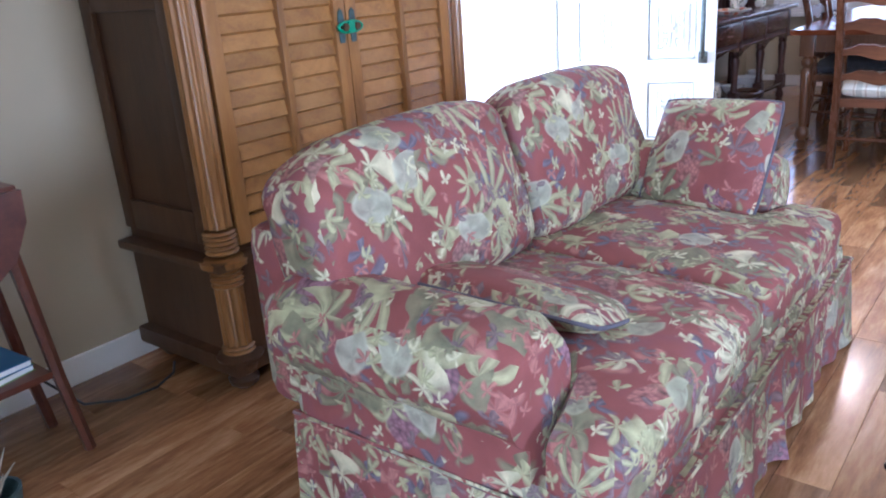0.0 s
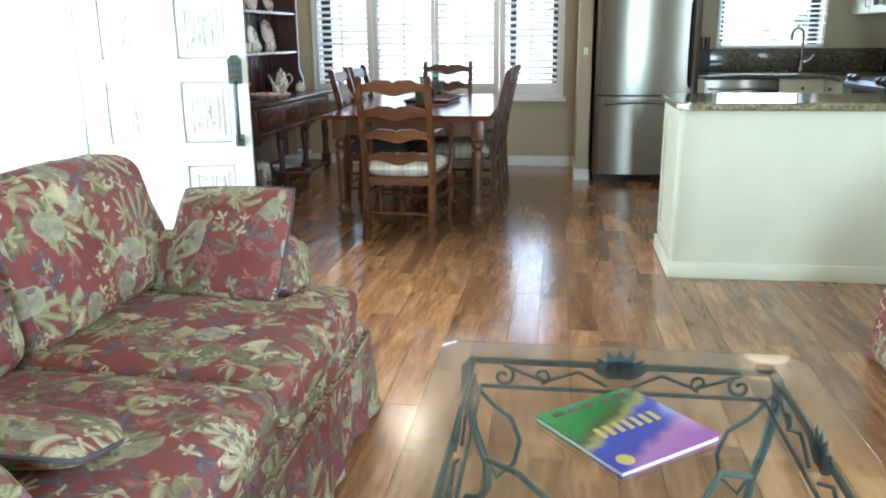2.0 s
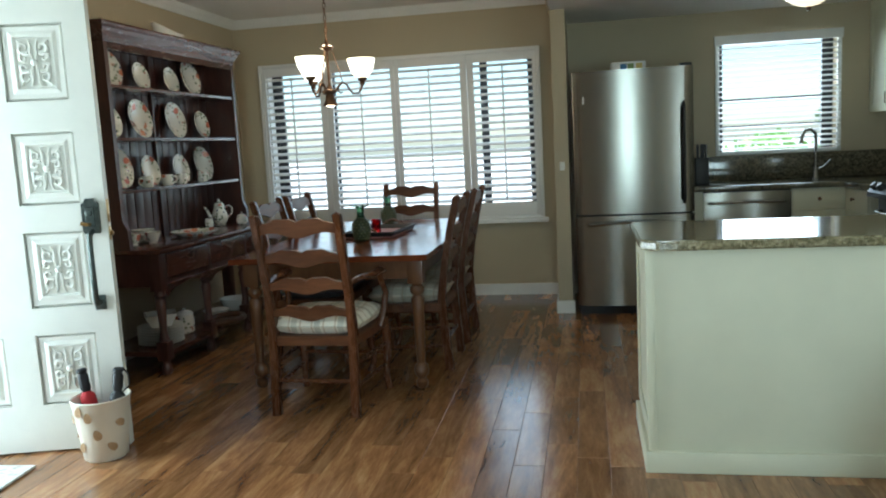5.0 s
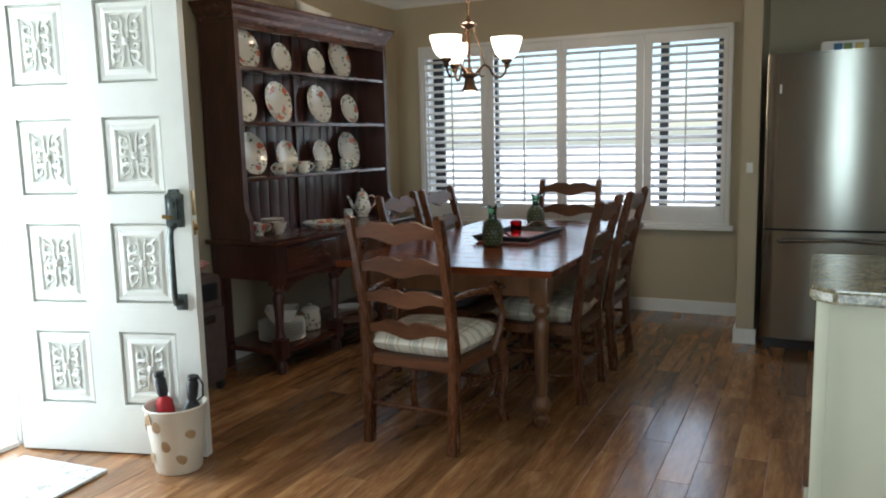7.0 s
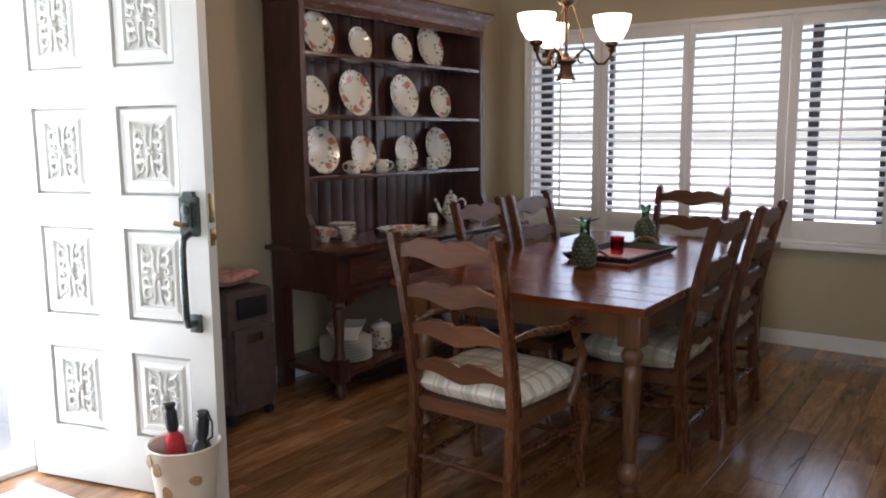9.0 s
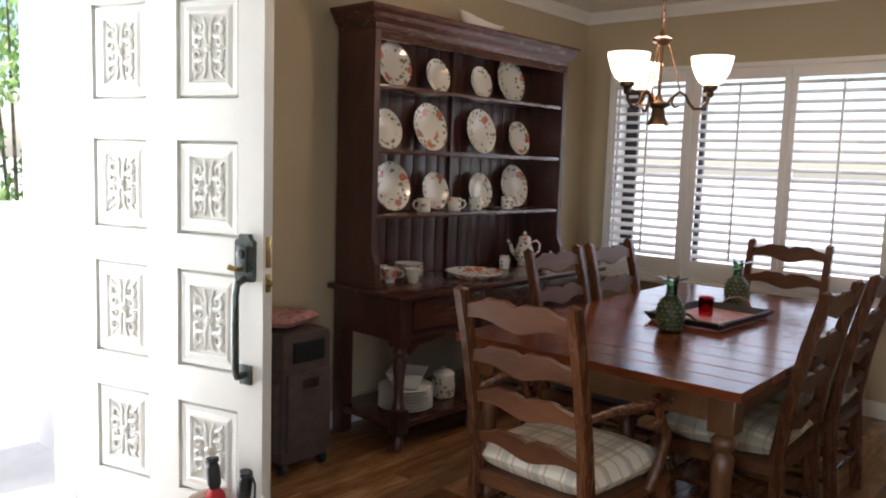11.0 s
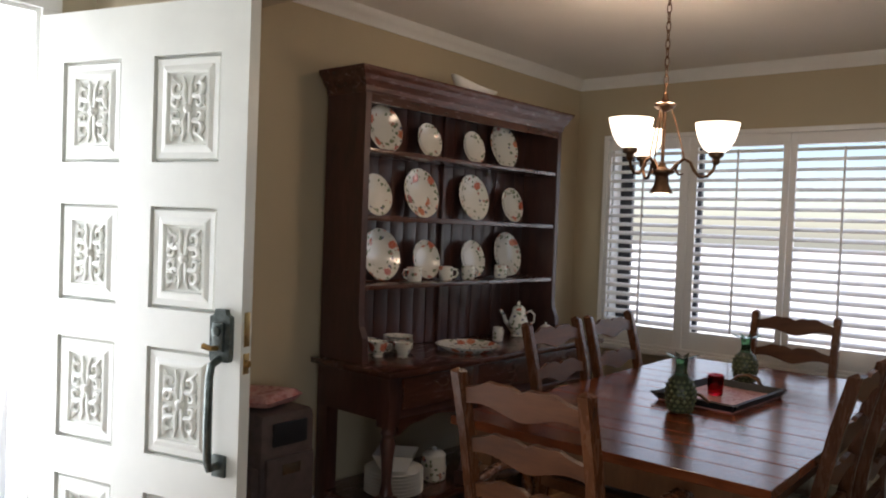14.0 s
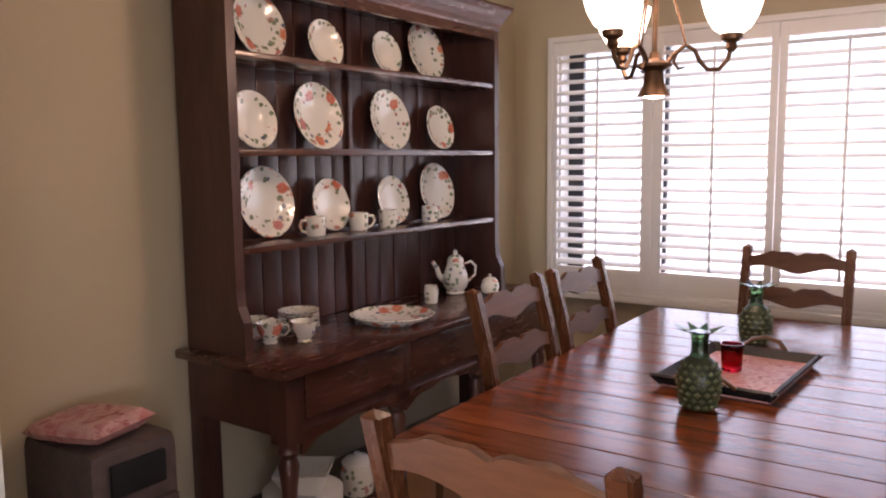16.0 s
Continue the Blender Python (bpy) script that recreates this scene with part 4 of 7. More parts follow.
for th in (25, 145, -95):
    d = (rv * math.cos(radians(th)) + cv * math.sin(radians(th))) * 0.88

    def at(r, z):
        return (d.x * r, d.y * r, z)
    bm = tube(bmn(), [at(0.03, 1.665), at(0.06, 1.70), at(0.095, 1.725), at(0.125, 1.71), at(0.14, 1.68), at(0.165, 1.655), at(0.20, 1.655), at(0.225, 1.68), at(0.235, 1.715)], 0.0065, 8)
    tube(bm, [at(0.095, 1.725), at(0.07, 1.705), at(0.06, 1.68), at(0.075, 1.66), at(0.095, 1.665)], [0.006, 0.005, 0.005, 0.005, 0.003], 8)
    a = part("arm", bm, M_BRONZE, ch, m=DROP)
    bm = tube(bmn(), [at(0.03, 1.93), at(0.055, 1.86), at(0.075, 1.80), at(0.095, 1.73)], 0.0035, 6)
    part("brace", bm, M_BRONZE, ch, m=DROP)
    p = d * 0.235
    part("socket", lathe(bmn(), [(0.008, 1.70), (0.016, 1.712), (0.014, 1.725), (0.028, 1.735), (0.03, 1.75)], 16, at=(p.x, p.y, 0)), M_BRONZE, a)
    bm = lathe(bmn(), [(0.028, 1.749), (0.05, 1.765), (0.07, 1.80), (0.083, 1.845), (0.086, 1.865), (0.082, 1.865), (0.078, 1.845), (0.064, 1.803), (0.045, 1.772), (0.02, 1.758)], 24, at=(p.x, p.y, 0), close=False)
    part("shade", bm, M_SHADE, ch, "lit frosted glass bowl shade", DROP)
lamp("chandelier_glow", "POINT", pose(CX, CY, 1.93), 8.5, (1.0, 0.74, 0.5), 0.1)

# ---- the hutch ----
HX0, HX1, HY0, HY1, CT = XW + 0.05, -1.66, 5.885, 7.66, 0.768
HM = pose(-2.0, 6.72, 0, 0, 0, -1.6) @ pose(2.0, -6.72, 0)  # it stands slightly askew
UX1, UY0, UY1, UT = -1.922, 5.93, 7.525, 2.09
hutch = thing("hutch", "tall dark wooden hutch with plate shelves above a sideboard base", "hutch", HM)
bm = boxes((HX0, HY0 - 0.01, CT - 0.028, HX1, HY1 + 0.01, CT), bevel=0.007)
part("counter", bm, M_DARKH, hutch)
bm = boxes((HX0, HY0 + 0.04, 0.54, HX1 - 0.05, HY1 - 0.04, CT - 0.028))
part("case", bm, M_DARK, hutch, smooth=False)
# drawer fronts and scalloped apron
dn = 3
dwid = (HY1 - HY0 - 0.20) / dn
for k in range(dn):
    y0 = HY0 + 0.10 + k * dwid
    dr = part("drawer", boxes((HX1 - 0.05, y0 + 0.02, 0.585, HX1 - 0.036, y0 + dwid - 0.02, 0.725), bevel=0.005), M_DARKH, hutch)
    ym = y0 + dwid / 2
    bm = tube(bmn(), [(HX1 - 0.036, ym - 0.045, 0.69), (HX1 - 0.02, ym - 0.04, 0.685), (HX1 - 0.018, ym - 0.02, 0.668), (HX1 - 0.018, ym + 0.02, 0.668), (HX1 - 0.02, ym + 0.04, 0.685), (HX1 - 0.036, ym + 0.045, 0.69)], 0.0035, 6)
    part("handle", bm, M_BRONZE, dr, "antique brass drop pull")
    out = [(0, 0.0)] + [(dwid * i / 16, -0.012 - 0.05 * abs(2 * i / 16 - 1) ** 1.5 * (1 + 0.25 * math.cos(i * 1.2))) for i in range(17)] + [(dwid, 0.0)]
    bm = bmn()
    prism(bm, out[::-1], 0.016, Matrix(((0, 0, 1, HX1 - 0.058), (1, 0, 0, y0), (0, 1, 0, 0.548), (0, 0, 0, 1))))
    part("apron", bm, M_DARKH, hutch, smooth=False)
# legs and pot board
for k in range(4):
    y = HY0 + 0.075 + k * (HY1 - HY0 - 0.15) / 3
    bm = lathe(bmn(), [(0.02, 0.20), (0.032, 0.215), (0.026, 0.235), (0.022, 0.27), (0.026, 0.36), (0.034, 0.44), (0.026, 0.465), (0.036, 0.485), (0.03, 0.50), (0.034, 0.515)], 16, at=(HX1 - 0.08, y, 0))
    box(bm, HX1 - 0.118, y - 0.038, 0.512, HX1 - 0.042, y + 0.038, CT - 0.029, 0.004)
    box(bm, HX1 - 0.115, y - 0.036, 0.09, HX1 - 0.045, y + 0.036, 0.205, 0.004)
    lathe(bm, [(0.022, 0), (0.032, 0.02), (0.03, 0.05), (0.02, 0.075), (0.026, 0.092)], 14, at=(HX1 - 0.08, y, 0))
    part("front_leg", bm, M_DARK, hutch)
for y in (HY0 + 0.075, HY1 - 0.075):
    part("back_leg", boxes((HX0, y - 0.035, 0, HX0 + 0.07, y + 0.035, 0.54), bevel=0.004), M_DARK, hutch)
part("pot_board", boxes((HX0, HY0 + 0.045, 0.115, HX1 - 0.05, HY1 - 0.045, 0.145), bevel=0.004), M_DARKH, hutch)
# upper rack
for y0, y1 in ((UY0, UY0 + 0.035), (UY1 - 0.035, UY1)):
    out = [(HX0, CT), (HX0, UT - 0.11), (UX1, UT - 0.11), (UX1, 0.98), (UX1 + 0.005, 0.93), (UX1 + 0.03, 0.88), (UX1 + 0.035, CT)]
    bm = bmn()
    prism(bm, out, y1 - y0, Matrix(((1, 0, 0, 0), (0, 0, 1, y0), (0, 1, 0, 0), (0, 0, 0, 1))))
    part("side_panel", bm, M_DARK, hutch, smooth=False)
for k in range(16):
    y0 = UY0 + 0.035 + k * (UY1 - UY0 - 0.07) / 16
    part("back_board", boxes((HX0, y0 + 0.001, CT, HX0 + 0.02 + 0.002 * (k % 2), y0 + (UY1 - UY0 - 0.07) / 16 - 0.001, UT - 0.06), bevel=0.003), M_DARK, hutch)
part("divider", boxes((HX0 + 0.022, (UY0 + UY1) / 2 - 0.012, CT, HX0 + 0.04, (UY0 + UY1) / 2 + 0.012, UT - 0.11), bevel=0.003), M_DARK, hutch)
SHZ = (1.113, 1.428, 1.738)
for z in SHZ:
    bm = boxes((HX0 + 0.02, UY0 + 0.035, z - 0.02, UX1 - 0.004, UY1 - 0.035, z), bevel=0.003)
    box(bm, HX0 + 0.075, UY0 + 0.035, z, HX0 + 0.083, UY1 - 0.035, z + 0.008, 0.002)
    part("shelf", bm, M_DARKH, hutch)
part("frieze", boxes((UX1 - 0.02, UY0 + 0.035, UT - 0.15, UX1, UY1 - 0.035, UT - 0.11)), M_DARKH, hutch, smooth=False)
bm = bmn()
lv = [(0.0, UT - 0.11), (0.006, UT - 0.10), (0.01, UT - 0.08), (0.03, UT - 0.055), (0.04, UT - 0.035), (0.055, UT - 0.02), (0.06, UT - 0.012), (0.06, UT)]
rings = [[bm.verts.new(p) for p in ((HX0, UY0 - d, z), (UX1 + 0.75 * d, UY0 - d, z), (UX1 + 0.75 * d, UY1 + d, z), (HX0, UY1 + d, z))] for d, z in lv]
for a, b in zip(rings, rings[1:]):
    for i in range(4):
        bm.faces.new((a[i], a[(i + 1) % 4], b[(i + 1) % 4], b[i]))
bm.faces.new(rings[0][::-1])
bm.faces.new(rings[-1])
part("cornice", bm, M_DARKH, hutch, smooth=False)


# ---- china on the hutch ----
def plate_mesh(r, name="china_plate"):
    bm = lathe(bmn(), [(r * 0.55, 0), (r * 0.6, 0.0015), (r * 0.66, 0.008), (r * 0.96, 0.021), (r, 0.024), (r * 0.97, 0.026), (r * 0.66, 0.012), (r * 0.58, 0.006), (0.002, 0.005)], 32)
    return finish(name, bm, M_CHINA)


plates = {r: plate_mesh(r) for r in (0.093, 0.104, 0.119, 0.13)}
rowz = ((2, ((6.27, 0.119), (6.59, 0.093), (6.955, 0.093), (7.24, 0.13))), (1, ((6.225, 0.104), (6.55, 0.13), (6.98, 0.13), (7.335, 0.104))), (0, ((6.275, 0.13), (6.60, 0.104), (6.985, 0.104), (7.315, 0.13))))
for s, row in rowz:
    for y, r in row:
        o = new("china_plate", plates[r])
        tilt = 78
        # lower rim on the shelf, upper rim leaning to the back boards
        o.matrix_world = HM @ pose(HX0 + 0.082 + 0.004 - r * math.cos(radians(tilt)), y - 0.045, SHZ[s] + r * math.sin(radians(tilt)) + 0.002, 0, tilt, 0) @ pose(0, 0, 0, 0, 0, random.uniform(0, 360))
        tagged(o, "cream china plate painted with red flowers, leaning on the hutch shelf", "plate", "plates on the hutch")


def mug(m, label, r=0.038, h=0.072):
    t = thing("china_mug", label, "mug", m, "painted mugs")
    bm = lathe(bmn(), [(r * 0.86, 0), (r * 0.95, 0.004), (r, h * 0.5), (r * 1.02, h), (r * 0.94, h), (r * 0.9, 0.01), (0.002, 0.008)], 20)
    part("cup", bm, M_CHINAP, t)
    part("handle", tube(bmn(), [(r * 0.95, 0, h * 0.82), (r * 1.45, 0, h * 0.8), (r * 1.65, 0, h * 0.55), (r * 1.4, 0, h * 0.28), (r * 0.98, 0, h * 0.2)], 0.0055, 8), M_CHINAP, t)
    return t


for y, a in ((6.40, -110), (6.64, 40), (6.82, 60), (7.115, 55)):
    mug(HM @ pose(-2.03, y, SHZ[0] + 0.001, 0, 0, a), "cream china mug with flowers standing on the hutch shelf")


def teacup(m, label):
    """A flared cup on a small foot."""
    t = thing("china_teacup", label, "cup", m, "painted teacups")
    part("cup", lathe(bmn(), [(0.024, 0), (0.026, 0.005), (0.022, 0.01), (0.034, 0.028), (0.043, 0.052), (0.049, 0.074), (0.046, 0.073), (0.039, 0.05), (0.028, 0.022), (0.002, 0.016)], 24), M_CHINAP, t)
    part("handle", tube(bmn(), [(0.044, 0, 0.062), (0.064, 0, 0.064), (0.07, 0, 0.046), (0.055, 0, 0.03), (0.036, 0, 0.028)], 0.0042, 8), M_CHINAP, t)
    return t


teacup(HM @ pose(-1.985, 6.12, CT + 0.001, 0, 0, 30), "cream china cup on the sideboard top")
teacup(HM @ pose(-2.08, 6.14, CT + 0.001, 0, 0, 70), "cream china cup standing behind another on the sideboard top")
teacup(HM @ pose(-1.90, 6.20, CT + 0.001, 0, 0, 100), "cream china cup with blue and yellow flowers on the sideboard top")
for k in range(6):
    o = new("china_saucer", plates[0.093])
    o.matrix_world = HM @ pose(-2.04, 6.31, CT + 0.001 + 0.0115 * k, 0, 0, 50 * k) @ Matrix.Diagonal((0.82, 0.82, 0.9, 1))
    tagged(o, "cream china saucer in a stack on the sideboard top", "saucer", "stack of saucers")
bm = lathe(bmn(), [(0.11, 0), (0.12, 0.004), (0.155, 0.024), (0.165, 0.034), (0.16, 0.036), (0.12, 0.014), (0.002, 0.011)], 36)
solid("serving_platter", bm, M_CHINA, "large round painted china platter lying on the sideboard", "platter", HM @ pose(-1.85, 6.62, CT + 0.001))
# coffee pot
pot = thing("coffee_pot", "tall white china coffee pot with flowers on the sideboard", "coffee pot", HM @ pose(-2.01, 7.28, CT + 0.001, 0, 0, 28))
part("body", lathe(bmn(), [(0.042, 0), (0.046, 0.006), (0.04, 0.014), (0.056, 0.035), (0.062, 0.062), (0.058, 0.09), (0.046, 0.12), (0.038, 0.142), (0.041, 0.152)], 24), M_CHINAP, pot)
part("lid", lathe(bmn(), [(0.041, 0.152), (0.038, 0.164), (0.024, 0.178), (0.008, 0.186), (0.012, 0.195), (0.004, 0.205)], 20), M_CHINAP, pot)
part("handle", tube(bmn(), [(0.042, 0, 0.138), (0.072, 0, 0.152), (0.094, 0, 0.13), (0.09, 0, 0.09), (0.06, 0, 0.06)], 0.0065, 8), M_CHINAP, pot)
part("spout", tube(bmn(), [(-0.052, 0, 0.062), (-0.076, 0, 0.085), (-0.086, 0, 0.12), (-0.108, 0, 0.15)], [0.019, 0.014, 0.011, 0.009], 10), M_CHINAP, pot)
sug = thing("sugar_bowl", "small white china sugar bowl with a lid on the sideboard", "sugar bowl", HM @ pose(-1.87, 7.36, CT + 0.001))
part("bowl", lathe(bmn(), [(0.028, 0), (0.04, 0.01), (0.044, 0.04), (0.036, 0.062)], 20), M_CHINAP, sug)
part("lid", lathe(bmn(), [(0.036, 0.062), (0.025, 0.075), (0.006, 0.08), (0.008, 0.09), (0.003, 0.094)], 18), M_CHINAP, sug)
cream = thing("cream_jug", "small white china jug on the sideboard", "jug", HM @ pose(-1.96, 7.02, CT + 0.001))
part("body", lathe(bmn(), [(0.026, 0), (0.03, 0.005), (0.031, 0.05), (0.027, 0.07), (0.03, 0.078), (0.026, 0.077), (0.02, 0.02), (0.002, 0.015)], 18), M_CHINAP, cream)
part("handle", tube(bmn(), [(0, 0.029, 0.065), (0, 0.05, 0.06), (0, 0.05, 0.03), (0, 0.031, 0.022)], 0.004, 6), M_CHINAP, cream)
# wave bowl on top
bm = bmn()
n1 = 28
rings = []
for r, z in ((0.03, 0), (0.06, 0.008), (0.085, 0.03), (0.10, 0.062), (0.096, 0.062), (0.08, 0.034), (0.05, 0.014), (0.004, 0.01)):
    rings.append([bm.verts.new((r * 0.55 * math.cos(2 * math.pi * i / n1), r * 1.9 * math.sin(2 * math.pi * i / n1), z * (0.83 - 0.3 * math.sin(2 * math.pi * i / n1) + 0.4 * math.sin(2 * math.pi * i / n1) ** 2))) for i in range(n1)])
for a, b in zip(rings, rings[1:]):
    for i in range(n1):
        bm.faces.new((a[i], a[(i + 1) % n1], b[(i + 1) % n1], b[i]))
bm.faces.new(rings[0][::-1])
bm.faces.new(rings[-1])
solid("wave_bowl", bm, M_WHITE, "long cream wave-shaped bowl on top of the hutch", "bowl", HM @ pose(-2.02, 6.81, UT + 0.001))
# pot board: plates, square bowl, jar
for k in range(7):
    if k == 0:
        dm = finish("dinner_plate", lathe(bmn(), [(0.08, 0), (0.085, 0.001), (0.135, 0.013), (0.139, 0.0155), (0.136, 0.017), (0.09, 0.007), (0.002, 0.006)], 32), M_WHITE)
    o = new("dinner_plate", dm)
    o.matrix_world = HM @ pose(-1.88, 6.15, 0.146 + k * 0.0165)
    tagged(o, "white dinner plate in a stack on the hutch's lower board", "plate", "stack of dinner plates")
bm = bmn()
rings = [[bm.verts.new((sx * r, sy * r, z)) for sx, sy in ((-1, -1), (1, -1), (1, 1), (-1, 1))] for r, z in ((0.055, 0), (0.058, 0.004), (0.095, 0.082), (0.09, 0.082), (0.052, 0.01))]
for a, b in zip(rings, rings[1:]):
    for i in range(4):
        bm.faces.new((a[i], a[(i + 1) % 4], b[(i + 1) % 4], b[i]))
bm.faces.new(rings[0][::-1])
bm.faces.new(rings[-1])
solid("square_bowl", bm, M_WHITE, "white square bowl on top of the plate stack", "bowl", HM @ pose(-1.88, 6.16, 0.146 + 6 * 0.0165 + 0.009, 0, 0, 35), smooth=False)
jar = thing("ginger_jar", "white china jar with a blue floral band and a lid", "jar", HM @ pose(-1.87, 6.42, 0.146))
part("body", lathe(bmn(), [(0.05, 0), (0.06, 0.01), (0.064, 0.08), (0.055, 0.12)], 22), M_CHINAP, jar)
part("lid", lathe(bmn(), [(0.058, 0.12), (0.058, 0.128), (0.04, 0.145), (0.01, 0.15), (0.012, 0.162), (0.003, 0.165)], 22), M_WHITE, jar)
for i, (y, r, h) in enumerate(((6.86, 0.09, 0.06), (7.15, 0.11, 0.09), (7.40, 0.07, 0.11))):
    bm = lathe(bmn(), [(r * 0.5, 0), (r * 0.75, h * 0.3), (r, h), (r * 0.95, h), (r * 0.7, h * 0.35), (0.003, h * 0.15)], 24)
    solid("serving_bowl", bm, M_WHITE, "white china serving bowl on the hutch's lower board", "bowl", HM @ pose(-1.88, y, 0.146), group="bowls below the hutch")
bm = bmn()
tube(bm, [(0.11 * math.cos(a), 0.15 * math.sin(a), 0.03 + 0.004 * (k // 24)) for k, a in ((k, 2 * math.pi * k / 24) for k in range(25))], 0.02, 8)
lathe(bm, [(0.09, 0.0), (0.11, 0.02), (0.02, 0.02)], 24)
solid("woven_basket", bm, M_PINED, "low brown woven basket on the hutch's lower board", "basket", HM @ pose(-1.72, 6.70, 0.146))

# ---- suitcase behind the door ----
suit = thing("suitcase", "dark brown upright fabric suitcase beside the wall", "suitcase", pose(-2.05, 5.50, 0, 0, 0, 0) @ Matrix.Diagonal((0.82, 1, 0.92, 1)))
bm = boxes((-0.21, -0.14, 0.05, 0.21, 0.14, 0.69), bevel=0.045)
part("body", bm, M_SUIT, suit)
part("front_pocket", boxes((0.0, -0.165, 0.12, 0.19, -0.13, 0.46), bevel=0.015), M_SUIT, suit)
part("side_pocket", boxes((0.205, -0.12, 0.12, 0.232, 0.12, 0.50), bevel=0.012), M_SUIT, suit)
part("name_plate", boxes((0.231, -0.045, 0.42, 0.236, 0.045, 0.465), bevel=0.001), M_STEEL, suit, "small metal maker's plate")
part("handle_recess", boxes((0.205, -0.085, 0.545, 0.224, 0.085, 0.645), bevel=0.006), M_BLACK, suit, "black plastic handle recess")
part("carry_handle", tube(bmn(), [(-0.09, 0, 0.685), (-0.075, 0, 0.72), (0.075, 0, 0.72), (0.09, 0, 0.685)], 0.014, 8), M_BLACK, suit)
for x in (-0.17, 0.17):
    for y in (-0.11, 0.11):
        part("wheel", lathe(bmn(), [(0.027, -0.014), (0.03, -0.01), (0.03, 0.01), (0.027, 0.014)], 16, m=pose(x, y, 0.03, 90)), M_BLACK, suit)
solid("gift_bag", pillow_mesh(bmn(), 0.30, 0.20, 0.055, 9, 12), M_PINK, "crumpled pink and red printed bag on the suitcase", "bag", pose(-2.03, 5.46, 0.672, 3, -5, 8))

# ---- umbrella pot and mat ----
ump = thing("umbrella_pot", "cream ceramic pot with brown shell prints holding folded umbrellas", "umbrella stand", pose(-1.365, 4.735, 0))
bm = lathe(bmn(), [(0.088, 0), (0.092, 0.004), (0.108, 0.15), (0.122, 0.265), (0.126, 0.27), (0.122, 0.274), (0.115, 0.268), (0.1, 0.15), (0.085, 0.02), (0.003, 0.02)], 32)
part("pot", bm, M_SHELLPOT, ump)
for a, z in ((-115, 0.07), (-70, 0.13), (-140, 0.19), (-40, 0.07), (-85, 0.21), (-20, 0.17), (-105, 0.235), (-165, 0.10)):
    r = 0.0925 + 0.0305 * z / 0.265 + 0.0025
    bm = bmn()
    prism(bm, [(0.024 * math.cos(t), 0.017 * math.sin(t) * (1 + 0.3 * math.cos(t))) for t in (2 * math.pi * i / 12 for i in range(12))], 0.0015)
    part("shell_print", bm, M_SHELL, ump, "brown shell motif", pose(r * math.cos(radians(a)), r * math.sin(radians(a)), z, 90, 0, a + 90) @ pose(0, 0, 0, -6, 0, a), smooth=False)
for x, y, m_, lean in ((-0.03, 0.01, M_RED, -9), (0.035, 0.02, M_BLACK, 8)):
    um = thing("folded_umbrella", "short folded umbrella standing in the cream pot", "umbrella", pose(-1.365 + x, 4.735 + y, 0.022, 0, lean, 0), "folded umbrellas")
    part("canopy", lathe(bmn(), [(0.01, 0), (0.03, 0.04), (0.036, 0.18), (0.032, 0.25), (0.015, 0.272)], 14), m_, um)
    part("grip", lathe(bmn(), [(0.015, 0.268), (0.022, 0.285), (0.023, 0.34), (0.017, 0.352), (0.023, 0.362), (0.02, 0.372)], 14), M_BLACK, um)
part("strap", tube(bmn(), [(0.02, 0, 0.38), (0.05, 0, 0.35), (0.055, 0.0, 0.30), (0.025, 0, 0.27)], 0.004, 6), M_BLACK, um)
bm = boxes((-0.23, -0.40, 0, 0.23, 0.40, 0.012), bevel=0.004)
solid("door_mat", bm, M_MAT, "pale patterned door mat inside the entry", "mat", pose(-1.80, 4.165, 0.003, 0, 0, 4))


# ---- floral sofa ----
def box_cushion(sx, sy, sz, crown=0.025, r=0.045, n=14):
    """A boxed cushion: firm edges, crowned top and bottom."""
    bm = bmn()
    box(bm, -sx / 2, -sy / 2, -sz / 2, sx / 2, sy / 2, sz / 2)
    bmesh.ops.subdivide_edges(bm, edges=bm.edges[:], cuts=n, use_grid_fill=True)
    for v in bm.verts:
        p = v.co
        c = Vector((max(-sx / 2 + r, min(sx / 2 - r, p.x)), max(-sy / 2 + r, min(sy / 2 - r, p.y)), max(-sz / 2 + r, min(sz / 2 - r, p.z))))
        d = p - c
        if d.length > 1e-6:
            v.co = c + d.normalized() * r
        u, w = 2 * p.x / sx, 2 * p.y / sy
        g = max(0, 1 - u * u) * max(0, 1 - w * w)
        k = 1 if p.z > 0 else -1
        v.co.z += k * crown * g * min(1, abs(p.z) / (sz / 2))
        v.co += Vector((0, 0, 1)) * 0.006 * noise.noise((p.x * 9, p.y * 9, sz + p.z * 3))
    return bm


